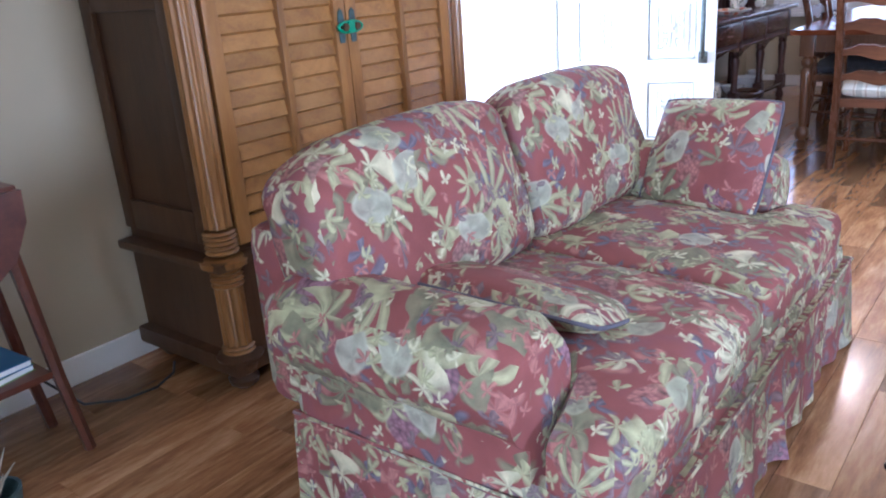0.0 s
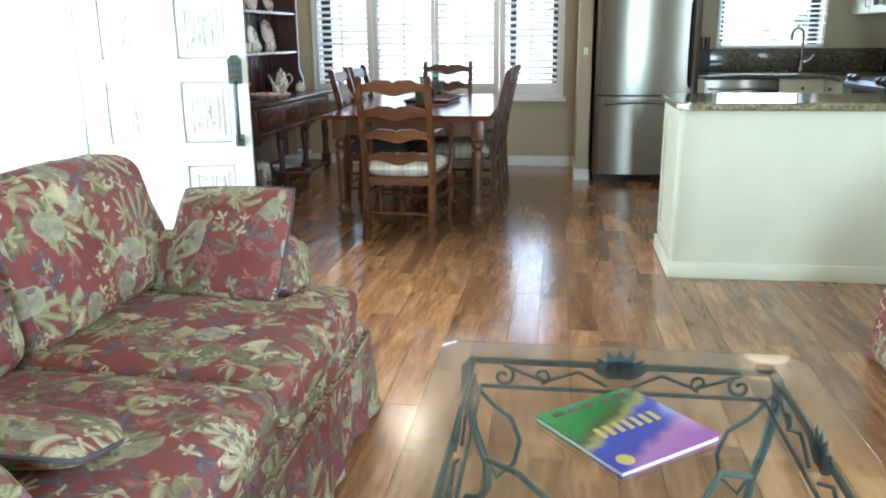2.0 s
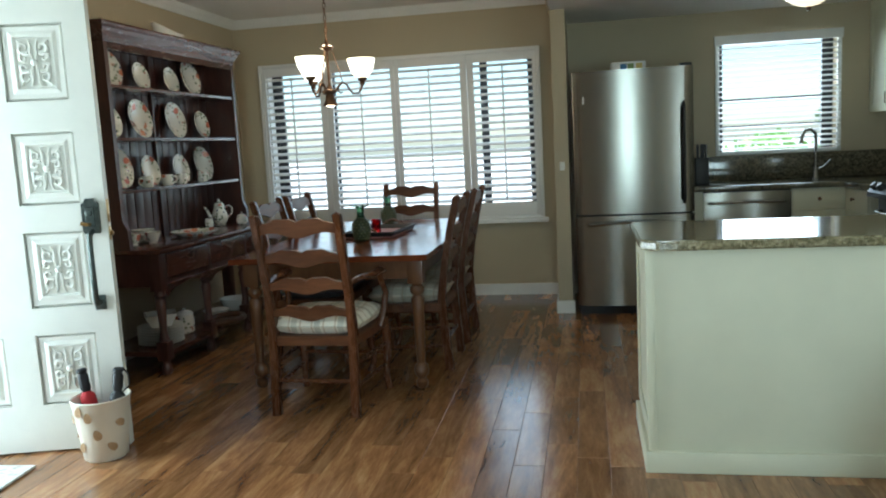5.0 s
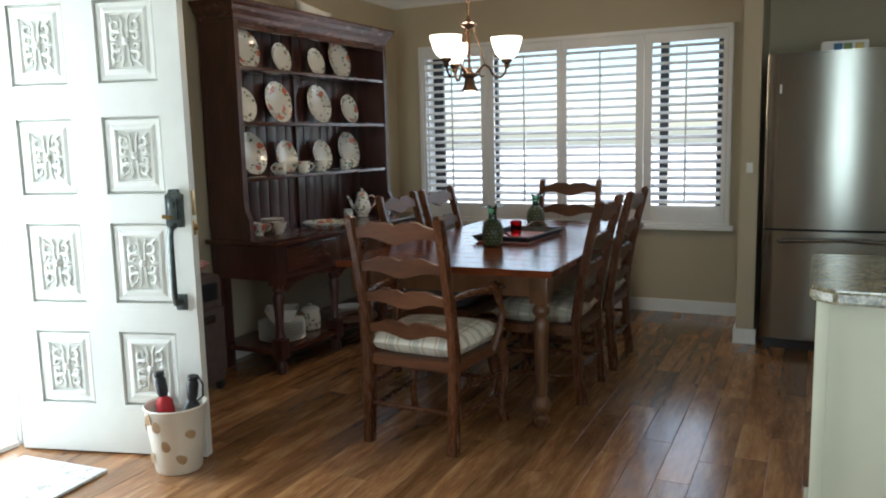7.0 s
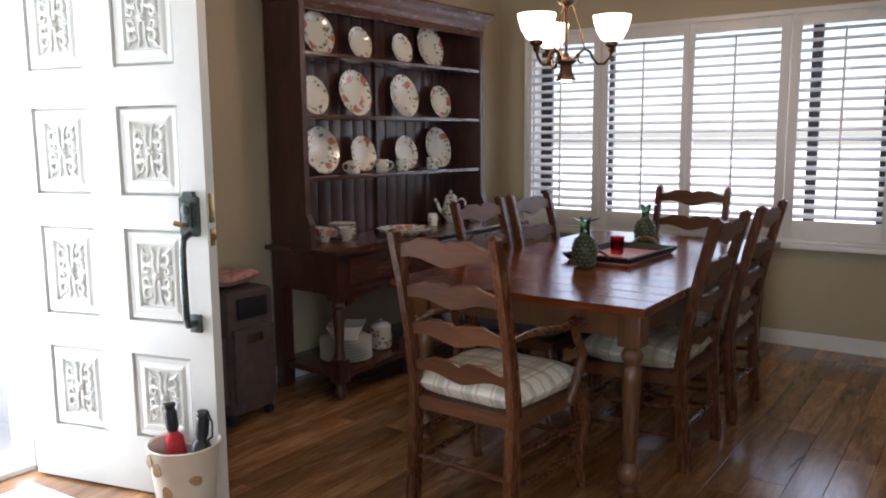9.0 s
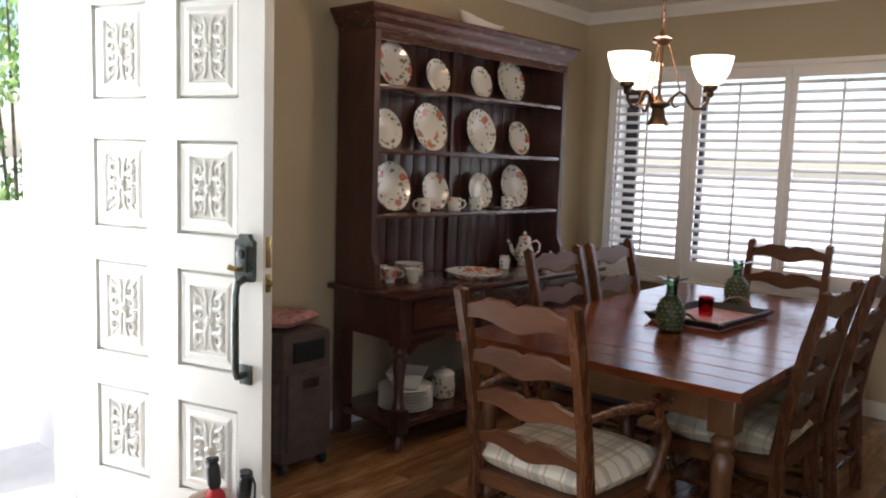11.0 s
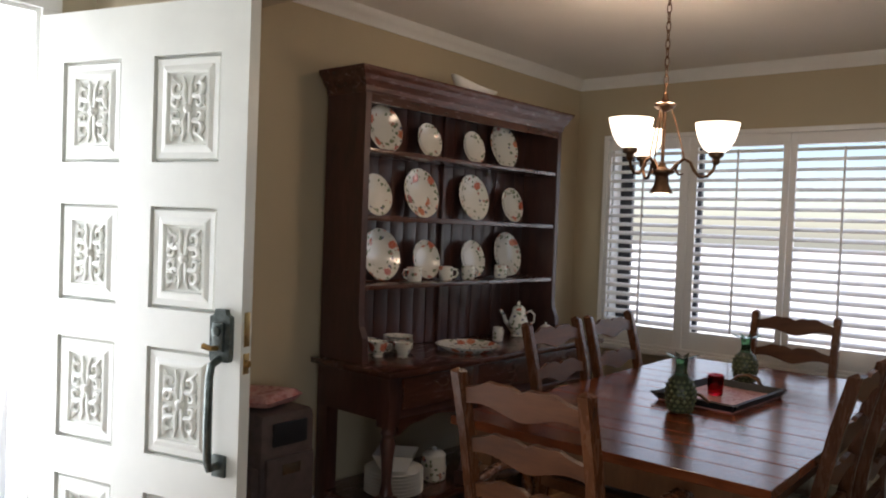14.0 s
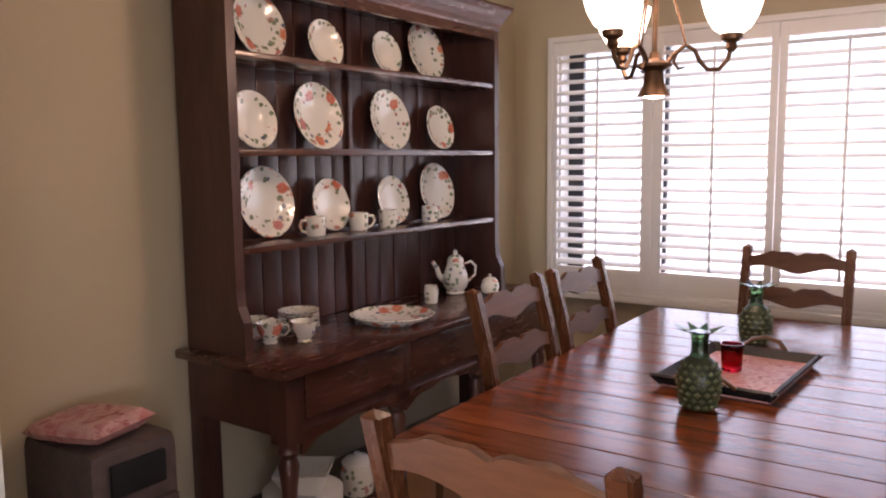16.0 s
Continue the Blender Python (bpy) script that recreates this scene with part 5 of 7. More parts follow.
def rolled_arm(length, w=0.23, h=0.50, roll=0.115, skirt=0.13):
    """An arm along x: upright panel with a round roll on top, front end gathered."""
    bm = bmn()
    out = []
    zc = h
    for k in range(21):
        a = radians(-65 + k * 295 / 20)
        out.append((roll * math.cos(a) * 1.12 + 0.01, zc + roll * math.sin(a)))
    out = [(w * 0.32, skirt)] + out + [(-w * 0.42, skirt)]
    n = 12
    rings = []
    for i in range(n + 1):
        u = i / n
        x = -length * (1 - u)
        e = 1 - 0.16 * max(0, (u - 0.9) / 0.1) ** 2
        wob = 0.004 * math.sin(u * 19)
        rings.append([bm.verts.new((x, y * e + wob, skirt + (z - skirt) * (1 - (1 - e) * 0.4))) for y, z in out])
    k = len(out)
    for a, b in zip(rings, rings[1:]):
        for i in range(k - 1):
            bm.faces.new((a[i], a[i + 1], b[i + 1], b[i]))
    bm.faces.new(rings[0])
    cen = bm.verts.new((0.012, 0.0, h * 0.85))
    for i in range(k - 1):
        bm.faces.new((rings[-1][i], rings[-1][i + 1], cen))
    bm.faces.new((rings[-1][-1], rings[-1][0], cen))
    return bm


def skirt_mesh(x0, y0, x1, y1, h=0.30, flare=0.012):
    """A gathered skirt round a rectangle, hanging to the floor."""
    bm = bmn()
    pts = []
    for (ax, ay), (bx, by) in (((x1, y0), (x1, y1)), ((x1, y1), (x0, y1)), ((x0, y1), (x0, y0)), ((x0, y0), (x1, y0))):
        L = math.hypot(bx - ax, by - ay)
        n = int(L / 0.022)
        nx, ny = (by - ay) / L, -(bx - ax) / L
        for i in range(n):
            u = i / n
            pleat = 0.032 * math.exp(-((u - 0.5) / 0.015) ** 2) + 0.014 * math.exp(-(u / 0.02) ** 2) + 0.014 * math.exp(-((1 - u) / 0.02) ** 2)
            rip = 0.0045 * math.sin(i * 1.05) + 0.006 * math.sin(i * 0.31 + ax)
            pts.append((ax + (bx - ax) * u, ay + (by - ay) * u, nx, ny, rip + pleat))
    rows = []
    for j, z in enumerate((h, h - 0.03, h * 0.6, h * 0.25, 0.008)):
        g = j / 4
        rows.append([bm.verts.new((x + nx * (flare * g + r * g * 1.6), y + ny * (flare * g + r * g * 1.6), z)) for x, y, nx, ny, r in pts])
    k = len(pts)
    for a, b in zip(rows, rows[1:]):
        for i in range(k):
            bm.faces.new((a[i], a[(i + 1) % k], b[(i + 1) % k], b[i]))
    inner = [bm.verts.new((x - nx * 0.02, y - ny * 0.02, h)) for x, y, nx, ny, r in pts]
    for i in range(k):
        bm.faces.new((rows[0][i], rows[0][(i + 1) % k], inner[(i + 1) % k], inner[i]))
    return bm


SY0, SY1, SXB, SXF = 1.48, 3.10, -1.09, -0.20
sofa = thing("sofa", "floral red loveseat sofa with loose cushions and a gathered skirt", "sofa")
part("skirt", skirt_mesh(SXB + 0.02, SY0 + 0.03, SXF - 0.03, SY1 - 0.03, 0.27), M_FLORAL, sofa)
part("base", boxes((SXB + 0.02, SY0 + 0.04, 0.06, SXF - 0.05, SY1 - 0.04, 0.315), bevel=0.02), M_FLORAL, sofa)
part("welt", tube(bmn(), [(SXB + 0.02, SY0 + 0.03, 0.27), (SXF - 0.03, SY0 + 0.03, 0.27), (SXF - 0.03, SY1 - 0.03, 0.27), (SXB + 0.02, SY1 - 0.03, 0.27)], 0.007, 6), M_FLORAL, sofa)
part("back_frame", boxes((SXB - 0.11, SY0 + 0.06, 0.25, SXB + 0.04, SY1 - 0.06, 0.70), bevel=0.05), M_FLORAL, sofa)
part("arm", rolled_arm(0.60), M_FLORAL, sofa, m=pose(-0.44, SY0 + 0.10, 0) @ Matrix.Diagonal((1, -1, 1, 1)))
part("arm", rolled_arm(0.60), M_FLORAL, sofa, m=pose(-0.44, SY1 - 0.10, 0))
ym = 2.29


def seat_cushion(y0, y1, ear):
    """A T-shaped seat cushion: its front runs out before the arm on one side."""
    bm = box_cushion(0.72, y1 - y0, 0.16, 0.03, 0.05)
    e = 0.17
    for v in bm.verts:
        f = max(0.0, min(1.0, (v.co.x - 0.17) / 0.03))
        side = v.co.y * ear / ((y1 - y0) / 2)
        if side > 0.0:
            v.co.y += ear * e * f * side
    return bm


part("seat_cushion", seat_cushion(1.68, ym, -1), M_FLORAL, sofa, m=pose(-0.615, (1.68 + ym) / 2, 0.368, 0, 1.5))
part("seat_cushion", seat_cushion(ym, 2.90, 1), M_FLORAL, sofa, m=pose(-0.615, (ym + 2.90) / 2, 0.368, 0, 1.5))
for y0, y1, h, rx, rz in ((1.53, 2.31, 0.45, -4, 4), (2.33, 3.07, 0.46, 2, -2)):
    bm = box_cushion(h, y1 - y0, 0.21, 0.035, 0.075, 20)
    for v in bm.verts:
        u, w = 2 * v.co.x / h, 2 * v.co.y / (y1 - y0)
        v.co.x -= (0.02 if w > 0 else 0.045) * max(0, u) * max(0, abs(w) - 0.55) / 0.45 - 0.012 * max(0, u) * (1 - w * w)
        v.co.y *= 1 - 0.03 * u
        v.co.z += 0.012 * noise.noise((u * 1.7, w * 2.1, y0)) - 0.006 * math.sin(w * 5 + u * 2)
    part("back_cushion", bm, M_FLORAL, sofa, m=pose(-1.02, (y0 + y1) / 2, 0.645, rx, -107, rz))


def throw_pillow(m, label, s=0.40, t=0.15, sy=0.0):
    sy = sy or s
    p = thing("throw_pillow", label, "pillow", m, "throw pillows on the sofa")
    bm = pillow_mesh(bmn(), s, sy, t, 2.8, 20, pinch=0.02)
    for v in bm.verts:
        k = 1 - 0.055 * abs(4 * v.co.x * v.co.y / (s * sy)) ** 3
        v.co.x *= k
        v.co.y *= k
    part("cover", bm, M_FLORAL, p)
    n = 20
    edge = []
    for k in range(4 * n + 1):
        q, u = divmod(k % (4 * n), n)
        u = 2 * u / n - 1
        x, y = ((u, -1), (1, u), (-u, 1), (-1, -u))[q]
        qx, qy = 1 - 0.02 * (1 - y * y) * abs(x) ** 6, 1 - 0.02 * (1 - x * x) * abs(y) ** 6
        sh = 1 - 0.055 * abs(x * y * qx * qy) ** 3
        edge.append((x * s / 2 * qx * sh, y * sy / 2 * qy * sh, 0))
    part("piping", tube(bmn(), edge, 0.005, 6), M_PIPING, p, "dark blue piped edge")
    return p


throw_pillow(pose(-0.645, 2.935, 0.592, 55, -2, -5), "square floral throw pillow with blue piping, upright on the sofa", 0.40, 0.17)
ea = Vector((0.60, 0.07, -0.05)).normalized()
en = ea.cross(Vector((-0.12, 0.30, -0.09))).normalized()
eb = en.cross(ea)
lying = Matrix((ea, eb, en)).transposed().to_4x4()
lying.translation = Vector((-0.71, 1.755, 0.535)) + eb * 0.15
throw_pillow(lying, "floral throw pillow with blue piping lying against the sofa arm", 0.58, 0.10, 0.32)

# ---- matching armchair across the coffee table ----
ac = thing("armchair", "red floral upholstered armchair with a gathered skirt", "armchair", pose(2.03, 3.25, 0, 0, 0, 180))
part("skirt", skirt_mesh(-0.42, -0.45, 0.42, 0.45, 0.29), M_FLORAL, ac)
part("base", boxes((-0.42, -0.43, 0.06, 0.40, 0.43, 0.31), bevel=0.02), M_FLORAL, ac)
part("back_frame", boxes((-0.50, -0.42, 0.25, -0.28, 0.42, 0.72), bevel=0.07), M_FLORAL, ac)
part("arm", rolled_arm(0.62), M_FLORAL, ac, m=pose(0.28, -0.33, 0) @ Matrix.Diagonal((1, -1, 1, 1)))
part("arm", rolled_arm(0.62), M_FLORAL, ac, m=pose(0.28, 0.33, 0))
part("seat_cushion", box_cushion(0.66, 0.46, 0.16, 0.03, 0.05), M_FLORAL, ac, m=pose(0.1, 0, 0.385))
part("back_cushion", pillow_mesh(bmn(), 0.5, 0.54, 0.24, 5, 16), M_FLORAL, ac, m=pose(-0.18, 0, 0.66, 0, -70))

# ---- glass coffee table ----
GX0, GX1, GY0, GY1, GZ = 0.085, 0.985, 1.68, 2.60, 0.44
ct = thing("coffee_table", "glass-topped coffee table on a verdigris wrought-iron scroll frame", "coffee table")
bm = bmn()
c = 0.03
prism(bm, [(GX0 + c, GY0), (GX1 - c, GY0), (GX1, GY0 + c), (GX1, GY1 - c), (GX1 - c, GY1), (GX0 + c, GY1), (GX0, GY1 - c), (GX0, GY0 + c)], 0.012, pose(0, 0, GZ - 0.012))
bmesh.ops.bevel(bm, geom=bm.edges[:], offset=0.002, segments=2, affect="EDGES")
part("glass_top", bm, M_GLASS, ct, "clear bevelled glass top")
fx0, fx1, fy0, fy1, fz = GX0 + 0.09, GX1 - 0.09, GY0 + 0.09, GY1 - 0.09, GZ - 0.021
bm = tube(bmn(), [(fx0, fy0, fz), (fx1, fy0, fz), (fx1, fy1, fz), (fx0, fy1, fz), (fx0, fy0, fz)], 0.009, 8)
part("top_rail", bm, M_IRON, ct)
bm = tube(bmn(), [(fx0 + 0.02, fy0 + 0.02, fz - 0.06), (fx1 - 0.02, fy0 + 0.02, fz - 0.06), (fx1 - 0.02, fy1 - 0.02, fz - 0.06), (fx0 + 0.02, fy1 - 0.02, fz - 0.06), (fx0 + 0.02, fy0 + 0.02, fz - 0.06)], 0.006, 8)
part("lower_rail", bm, M_IRON, ct)


def spiral(cx, cz, r, a0, turns, n=18):
    return [(cx + r * (1 - 0.8 * k / n) * math.cos(a0 + turns * 6.283 * k / n), 0, cz + r * (1 - 0.8 * k / n) * math.sin(a0 + turns * 6.283 * k / n)) for k in range(n + 1)]


for a, L, px, py in ((0, fx1 - fx0, (fx0 + fx1) / 2, fy0 + 0.01), (180, fx1 - fx0, (fx0 + fx1) / 2, fy1 - 0.01), (90, fy1 - fy0, fx1 - 0.01, (fy0 + fy1) / 2), (270, fy1 - fy0, fx0 + 0.01, (fy0 + fy1) / 2)):
    bm = bmn()
    for s in (-1, 1):
        tube(bm, [(s * x, y, z) for x, y, z in spiral(L / 2 - 0.075, -0.035, 0.03, 1.57, 1.2)], 0.0045, 6)
        tube(bm, [(s * 0.03, 0, -0.05), (s * 0.10, 0, -0.015), (s * 0.18, 0, -0.045), (s * 0.25, 0, -0.02), (s * (L / 2 - 0.075), 0, -0.005)], 0.0045, 6)
        tube(bm, [(s * x, y, z) for x, y, z in spiral(0.19, -0.03, 0.022, -1.57, -1.1)], 0.004, 6)
    part("scroll", bm, M_IRON, ct, m=pose(px, py, fz, 0, 0, a))
    for k in range(7):
        b = bmn()
        ang = -60 + 20 * k
        prism(b, [(0, 0), (0.014, 0.022), (0.012, 0.055), (0, 0.085), (-0.012, 0.055), (-0.014, 0.022)], 0.003, pose(0, -0.004, -0.03, 90, ang * 1.1))
        part("leaf", b, M_IRON, ct, m=pose(px, py, fz, 0, 0, a))
for sx, x in ((-1, fx0), (1, fx1)):
    for sy, y in ((-1, fy0), (1, fy1)):
        def at(o, z):
            return (x + sx * o * 0.7, y + sy * o * 0.7, z)
        bm = tube(bmn(), [at(0, fz), at(0.03, fz - 0.03), at(0.035, fz - 0.09), at(0.0, fz - 0.19), at(-0.05, 0.15), at(-0.055, 0.08), at(-0.02, 0.03), at(0.03, 0.008)], [0.012, 0.014, 0.014, 0.012, 0.011, 0.011, 0.012, 0.014], 8)
        part("leg", bm, M_IRON, ct)
        cx, cy = (fx0 + fx1) / 2, (fy0 + fy1) / 2
        bm = tube(bmn(), [at(-0.05, 0.16), ((x * 2 + cx) / 3, (y * 2 + cy) / 3 + 0.03 * sx, 0.20), ((x + 2 * cx) / 3, (y + 2 * cy) / 3 - 0.03 * sx, 0.13), (cx, cy, 0.12)], 0.008, 8)
        part("stretcher", bm, M_IRON, ct)
        bm = bmn()
        tube(bm, [at(0.02, fz - 0.06)] + [(x - sx * (0.02 + 0.10 * math.sin(t)), y - sy * 0.03, fz - 0.10 - 0.11 * (1 - math.cos(t))) for t in (0.3, 0.9, 1.5, 2.1, 2.7)] + [at(-0.045, 0.17)], 0.006, 6)
        part("bracket", bm, M_IRON, ct)
for k in range(6):
    b = bmn()
    prism(b, [(0, 0), (0.02, 0.03), (0.018, 0.07), (0, 0.11), (-0.018, 0.07), (-0.02, 0.03)], 0.003, pose(0, 0, 0, 35))
    part("leaf", b, M_IRON, ct, m=pose((fx0 + fx1) / 2, (fy0 + fy1) / 2, 0.125, 0, 0, 60 * k + 10))


def book_cover():
    n = Nodes("picture_book_cover")
    p = n.put("SeparateXYZ", Vector=n.put("TexCoord").outputs["Object"])
    wav = n.math("MULTIPLY", n.math("SUBTRACT", n.noise(n.put("TexCoord").outputs["Object"], 22.0, 3), 0.5), 0.05)
    g = n.math("ADD", n.math("MULTIPLY", n.math("ADD", n.math("SUBTRACT", p.outputs[1], n.math("MULTIPLY", p.outputs[0], 0.45)), wav), 3.3), 0.5)
    col = n.ramp(g, [(0.0, (0.30, 0.10, 0.32)), (0.2, (0.35, 0.16, 0.36)), (0.3, (0.06, 0.06, 0.34)), (0.5, (0.05, 0.07, 0.40)), (0.58, (0.32, 0.30, 0.10)), (0.66, (0.06, 0.10, 0.03)), (0.78, (0.03, 0.22, 0.04)), (1.0, (0.04, 0.28, 0.05))])
    n.set(Base_Color=col, Roughness=0.22)
    return n.m


book = thing("picture_book", "thin square picture book with a green, blue and purple cover", "book", pose(0.52, 2.153, GZ, 0, 0, 39))
part("page_block", boxes((-0.126, -0.126, 0.001, 0.126, 0.126, 0.011)), M_FOAM, book, "white page block", smooth=False)
M_COVER = book_cover()
part("cover", boxes((-0.13, -0.13, 0.011, 0.13, 0.13, 0.0135), bevel=0.0008), M_COVER, book)
part("back_cover", boxes((-0.13, -0.13, -0.0005, 0.13, 0.13, 0.001)), M_COVER, book, smooth=False)
M_YEL = paint("gold_print", (0.55, 0.42, 0.12), 0.4)
M_DKPRINT = paint("dark_print", (0.08, 0.05, 0.03), 0.4)
bm = bmn()
for k in range(7):
    x = -0.075 + k * 0.024
    prism(bm, [(x, -0.02), (x + 0.013, -0.018), (x + 0.016, 0.018), (x + 0.004, 0.02)], 0.0006, pose(0, 0, 0.0135))
part("title_bars", bm, M_YEL, book, "gold lettering bars", smooth=False)
bm = bmn()
for k, x in enumerate((-0.10, -0.06, -0.02, 0.03, 0.07)):
    prism(bm, [(x, 0.098), (x + 0.028, 0.098), (x + 0.028, 0.114), (x, 0.114)], 0.0006, pose(0, 0, 0.0135))
part("author_bars", bm, M_DKPRINT, book, "dark lettering bars", smooth=False)
part("seal", lathe(bmn(), [(0.018, 0), (0.018, 0.0008), (0.001, 0.0009)], 20, at=(-0.095, -0.1, 0.0135)), M_YEL, book, "round gold seal")

# ---- armoire ----
AX0, AX1, AY0, AY1 = XW + 0.016, -1.69, 1.80, 3.08
armo = thing("armoire", "tall honey pine armoire with louvered doors and fluted corner columns", "armoire")
# side, base and feet take the pine with shade put into its colour
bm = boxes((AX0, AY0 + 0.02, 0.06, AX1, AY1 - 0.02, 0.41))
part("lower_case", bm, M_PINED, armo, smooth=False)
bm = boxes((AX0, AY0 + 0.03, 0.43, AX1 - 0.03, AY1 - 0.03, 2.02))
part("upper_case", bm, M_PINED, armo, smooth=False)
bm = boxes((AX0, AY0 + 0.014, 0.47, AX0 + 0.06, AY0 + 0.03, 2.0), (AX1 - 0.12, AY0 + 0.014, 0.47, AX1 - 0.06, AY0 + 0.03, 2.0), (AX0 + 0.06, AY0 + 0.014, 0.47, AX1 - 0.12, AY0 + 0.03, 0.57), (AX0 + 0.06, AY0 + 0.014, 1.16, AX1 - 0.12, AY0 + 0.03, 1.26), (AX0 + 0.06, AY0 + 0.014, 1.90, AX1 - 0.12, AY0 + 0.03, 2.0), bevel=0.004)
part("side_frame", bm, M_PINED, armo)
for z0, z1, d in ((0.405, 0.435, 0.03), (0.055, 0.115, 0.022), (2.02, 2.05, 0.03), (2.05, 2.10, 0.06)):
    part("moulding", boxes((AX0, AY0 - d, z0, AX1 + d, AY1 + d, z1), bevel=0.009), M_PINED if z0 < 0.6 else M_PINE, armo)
# fluted columns at the front corners
for y in (AY0 + 0.035, AY1 - 0.035):
    bm = bmn()
    for z0, z1, r in ((0.53, 1.93, 0.043), (0.15, 0.345, 0.046)):
        segs, rr = 40, []
        for z in (z0, z1):
            rr.append([bm.verts.new((AX1 - 0.03 + (r - 0.006 * (i % 4 in (1, 2))) * math.cos(2 * math.pi * i / segs), y + (r - 0.006 * (i % 4 in (1, 2))) * math.sin(2 * math.pi * i / segs), z)) for i in range(segs)])
        for i in range(segs):
            bm.faces.new((rr[0][i], rr[0][(i + 1) % segs], rr[1][(i + 1) % segs], rr[1][i]))
    for z in (0.35, 0.365, 0.38, 0.395, 0.455, 0.47, 0.485, 0.50, 0.515, 0.125, 0.14, 1.94, 1.96):
        lathe(bm, [(0.044, z - 0.007), (0.052, z), (0.044, z + 0.007)], 20, at=(AX1 - 0.03, y, 0))
    part("column", bm, M_PINE, armo, "fluted turned column", smooth=True, angle=30)
    part("collar", lathe(bmn(), [(0.055, 0.408), (0.072, 0.413), (0.074, 0.43), (0.055, 0.437)], 24, at=(AX1 - 0.03, y, 0)), M_PINE, armo)
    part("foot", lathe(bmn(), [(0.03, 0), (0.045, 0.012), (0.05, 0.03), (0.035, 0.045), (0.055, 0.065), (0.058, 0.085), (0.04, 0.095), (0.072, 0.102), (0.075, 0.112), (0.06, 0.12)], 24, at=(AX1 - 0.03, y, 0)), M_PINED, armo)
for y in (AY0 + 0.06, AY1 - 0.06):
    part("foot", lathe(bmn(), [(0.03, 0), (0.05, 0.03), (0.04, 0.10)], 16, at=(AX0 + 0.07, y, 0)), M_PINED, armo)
# louvered doors
DX = AX1 - 0.03
bm = bmn()
prism(bm, [(-0.029, -0.005), (0.024, -0.011), (0.029, -0.004), (-0.02, 0.006)], 1.0, Matrix(((0, 1, 0, 0), (0, 0, 1, -0.5), (1, 0, 0, 0), (0, 0, 0, 1))))
lou = finish("louver", bm, M_PINEH, False)
ya, yb, yc = AY0 + 0.085, (AY0 + AY1) / 2, AY1 - 0.085
for y0, y1 in ((ya, yb - 0.002), (yb + 0.002, yc)):
    z0, z1 = 0.46, 2.0
    mid = (y0 + y1) / 2
    bm = boxes((DX, y0, z0, DX + 0.026, y0 + 0.05, z1), (DX, y1 - 0.05, z0, DX + 0.026, y1, z1), (DX + 0.001, y0 + 0.045, z0, DX + 0.025, y1 - 0.045, z0 + 0.08), (DX + 0.001, y0 + 0.045, z1 - 0.08, DX + 0.025, y1 - 0.045, z1), bevel=0.003)
    dr = part("door", bm, M_PINE, armo)
    part("mullion", boxes((DX + 0.002, mid - 0.012, z0 + 0.078, DX + 0.032, mid + 0.012, z1 - 0.078), bevel=0.003), M_PINE, dr)
    for a, b in ((y0 + 0.05, mid - 0.012), (mid + 0.012, y1 - 0.05)):
        k, z = 0, z0 + 0.11
        while z < z1 - 0.09:
            o = new("louver", lou)
            o.parent = dr
            o.matrix_local = pose(DX + 0.009, (a + b) / 2, z, 0, 0, 0) @ Matrix.Diagonal((1, b - a, 1, 1))
            z += 0.053
for s in (-1, 1):
    bm = bmn()
    prism(bm, [(-0.011, -0.05), (0.011, -0.05), (0.014, -0.02), (0.008, 0), (0.014, 0.02), (0.011, 0.05), (0, 0.06), (-0.011, 0.05), (-0.014, 0.02), (-0.008, 0), (-0.014, -0.02)], 0.003, Matrix(((0, 0, 1, DX + 0.026), (1, 0, 0, yb + s * 0.027), (0, 1, 0, 1.055), (0, 0, 0, 1))))
    part("knob_plate", bm, M_IRON, armo, "verdigris handle plate")
    part("knob", lathe(bmn(), [(0.007, 0), (0.007, 0.012), (0.014, 0.018), (0.012, 0.026)], 14, m=pose(DX + 0.028, yb + s * 0.027, 1.055, 0, 90)), M_BRONZE, armo)
cl = thing("cabinet_lock", "green plastic child lock looped over the armoire knobs", "cabinet lock")
bm = tube(bmn(), [(DX + 0.042, yb + 0.055 * math.cos(a), 1.055 + 0.016 * math.sin(a)) for a in (2 * math.pi * k / 20 for k in range(21))], 0.006, 8)
part("loop", bm, M_GREENPL, cl)
part("slider", boxes((DX + 0.035, yb - 0.016, 1.035, DX + 0.052, yb + 0.016, 1.075), bevel=0.005), M_GREENPL, cl)

# ---- drop-leaf side table ----
st = thing("side_table", "reddish mahogany drop-leaf side table with splayed legs and a shelf", "side table", pose(-1.92, 0.99, 0, 0, 0, 0))
part("top", boxes((-0.125, -0.33, 0.765, 0.15, 0.33, 0.785), bevel=0.006), M_MAHOG, st)
part("frame", boxes((-0.12, -0.30, 0.685, 0.13, 0.30, 0.765), bevel=0.003), M_MAHOG, st)
bm = bmn()
prism(bm, [(-0.33, 0), (0.33, 0), (0.325, -0.08), (0.28, -0.17), (0.2, -0.23), (0.0, -0.27), (-0.2, -0.23), (-0.28, -0.17), (-0.325, -0.08)], 0.018, Matrix(((0, 0, 1, 0.155), (1, 0, 0, 0), (0, 1, 0, 0.775), (0, 0, 0, 1))))
part("drop_leaf", bm, M_MAHOG, st, "curved hanging leaf", smooth=False)
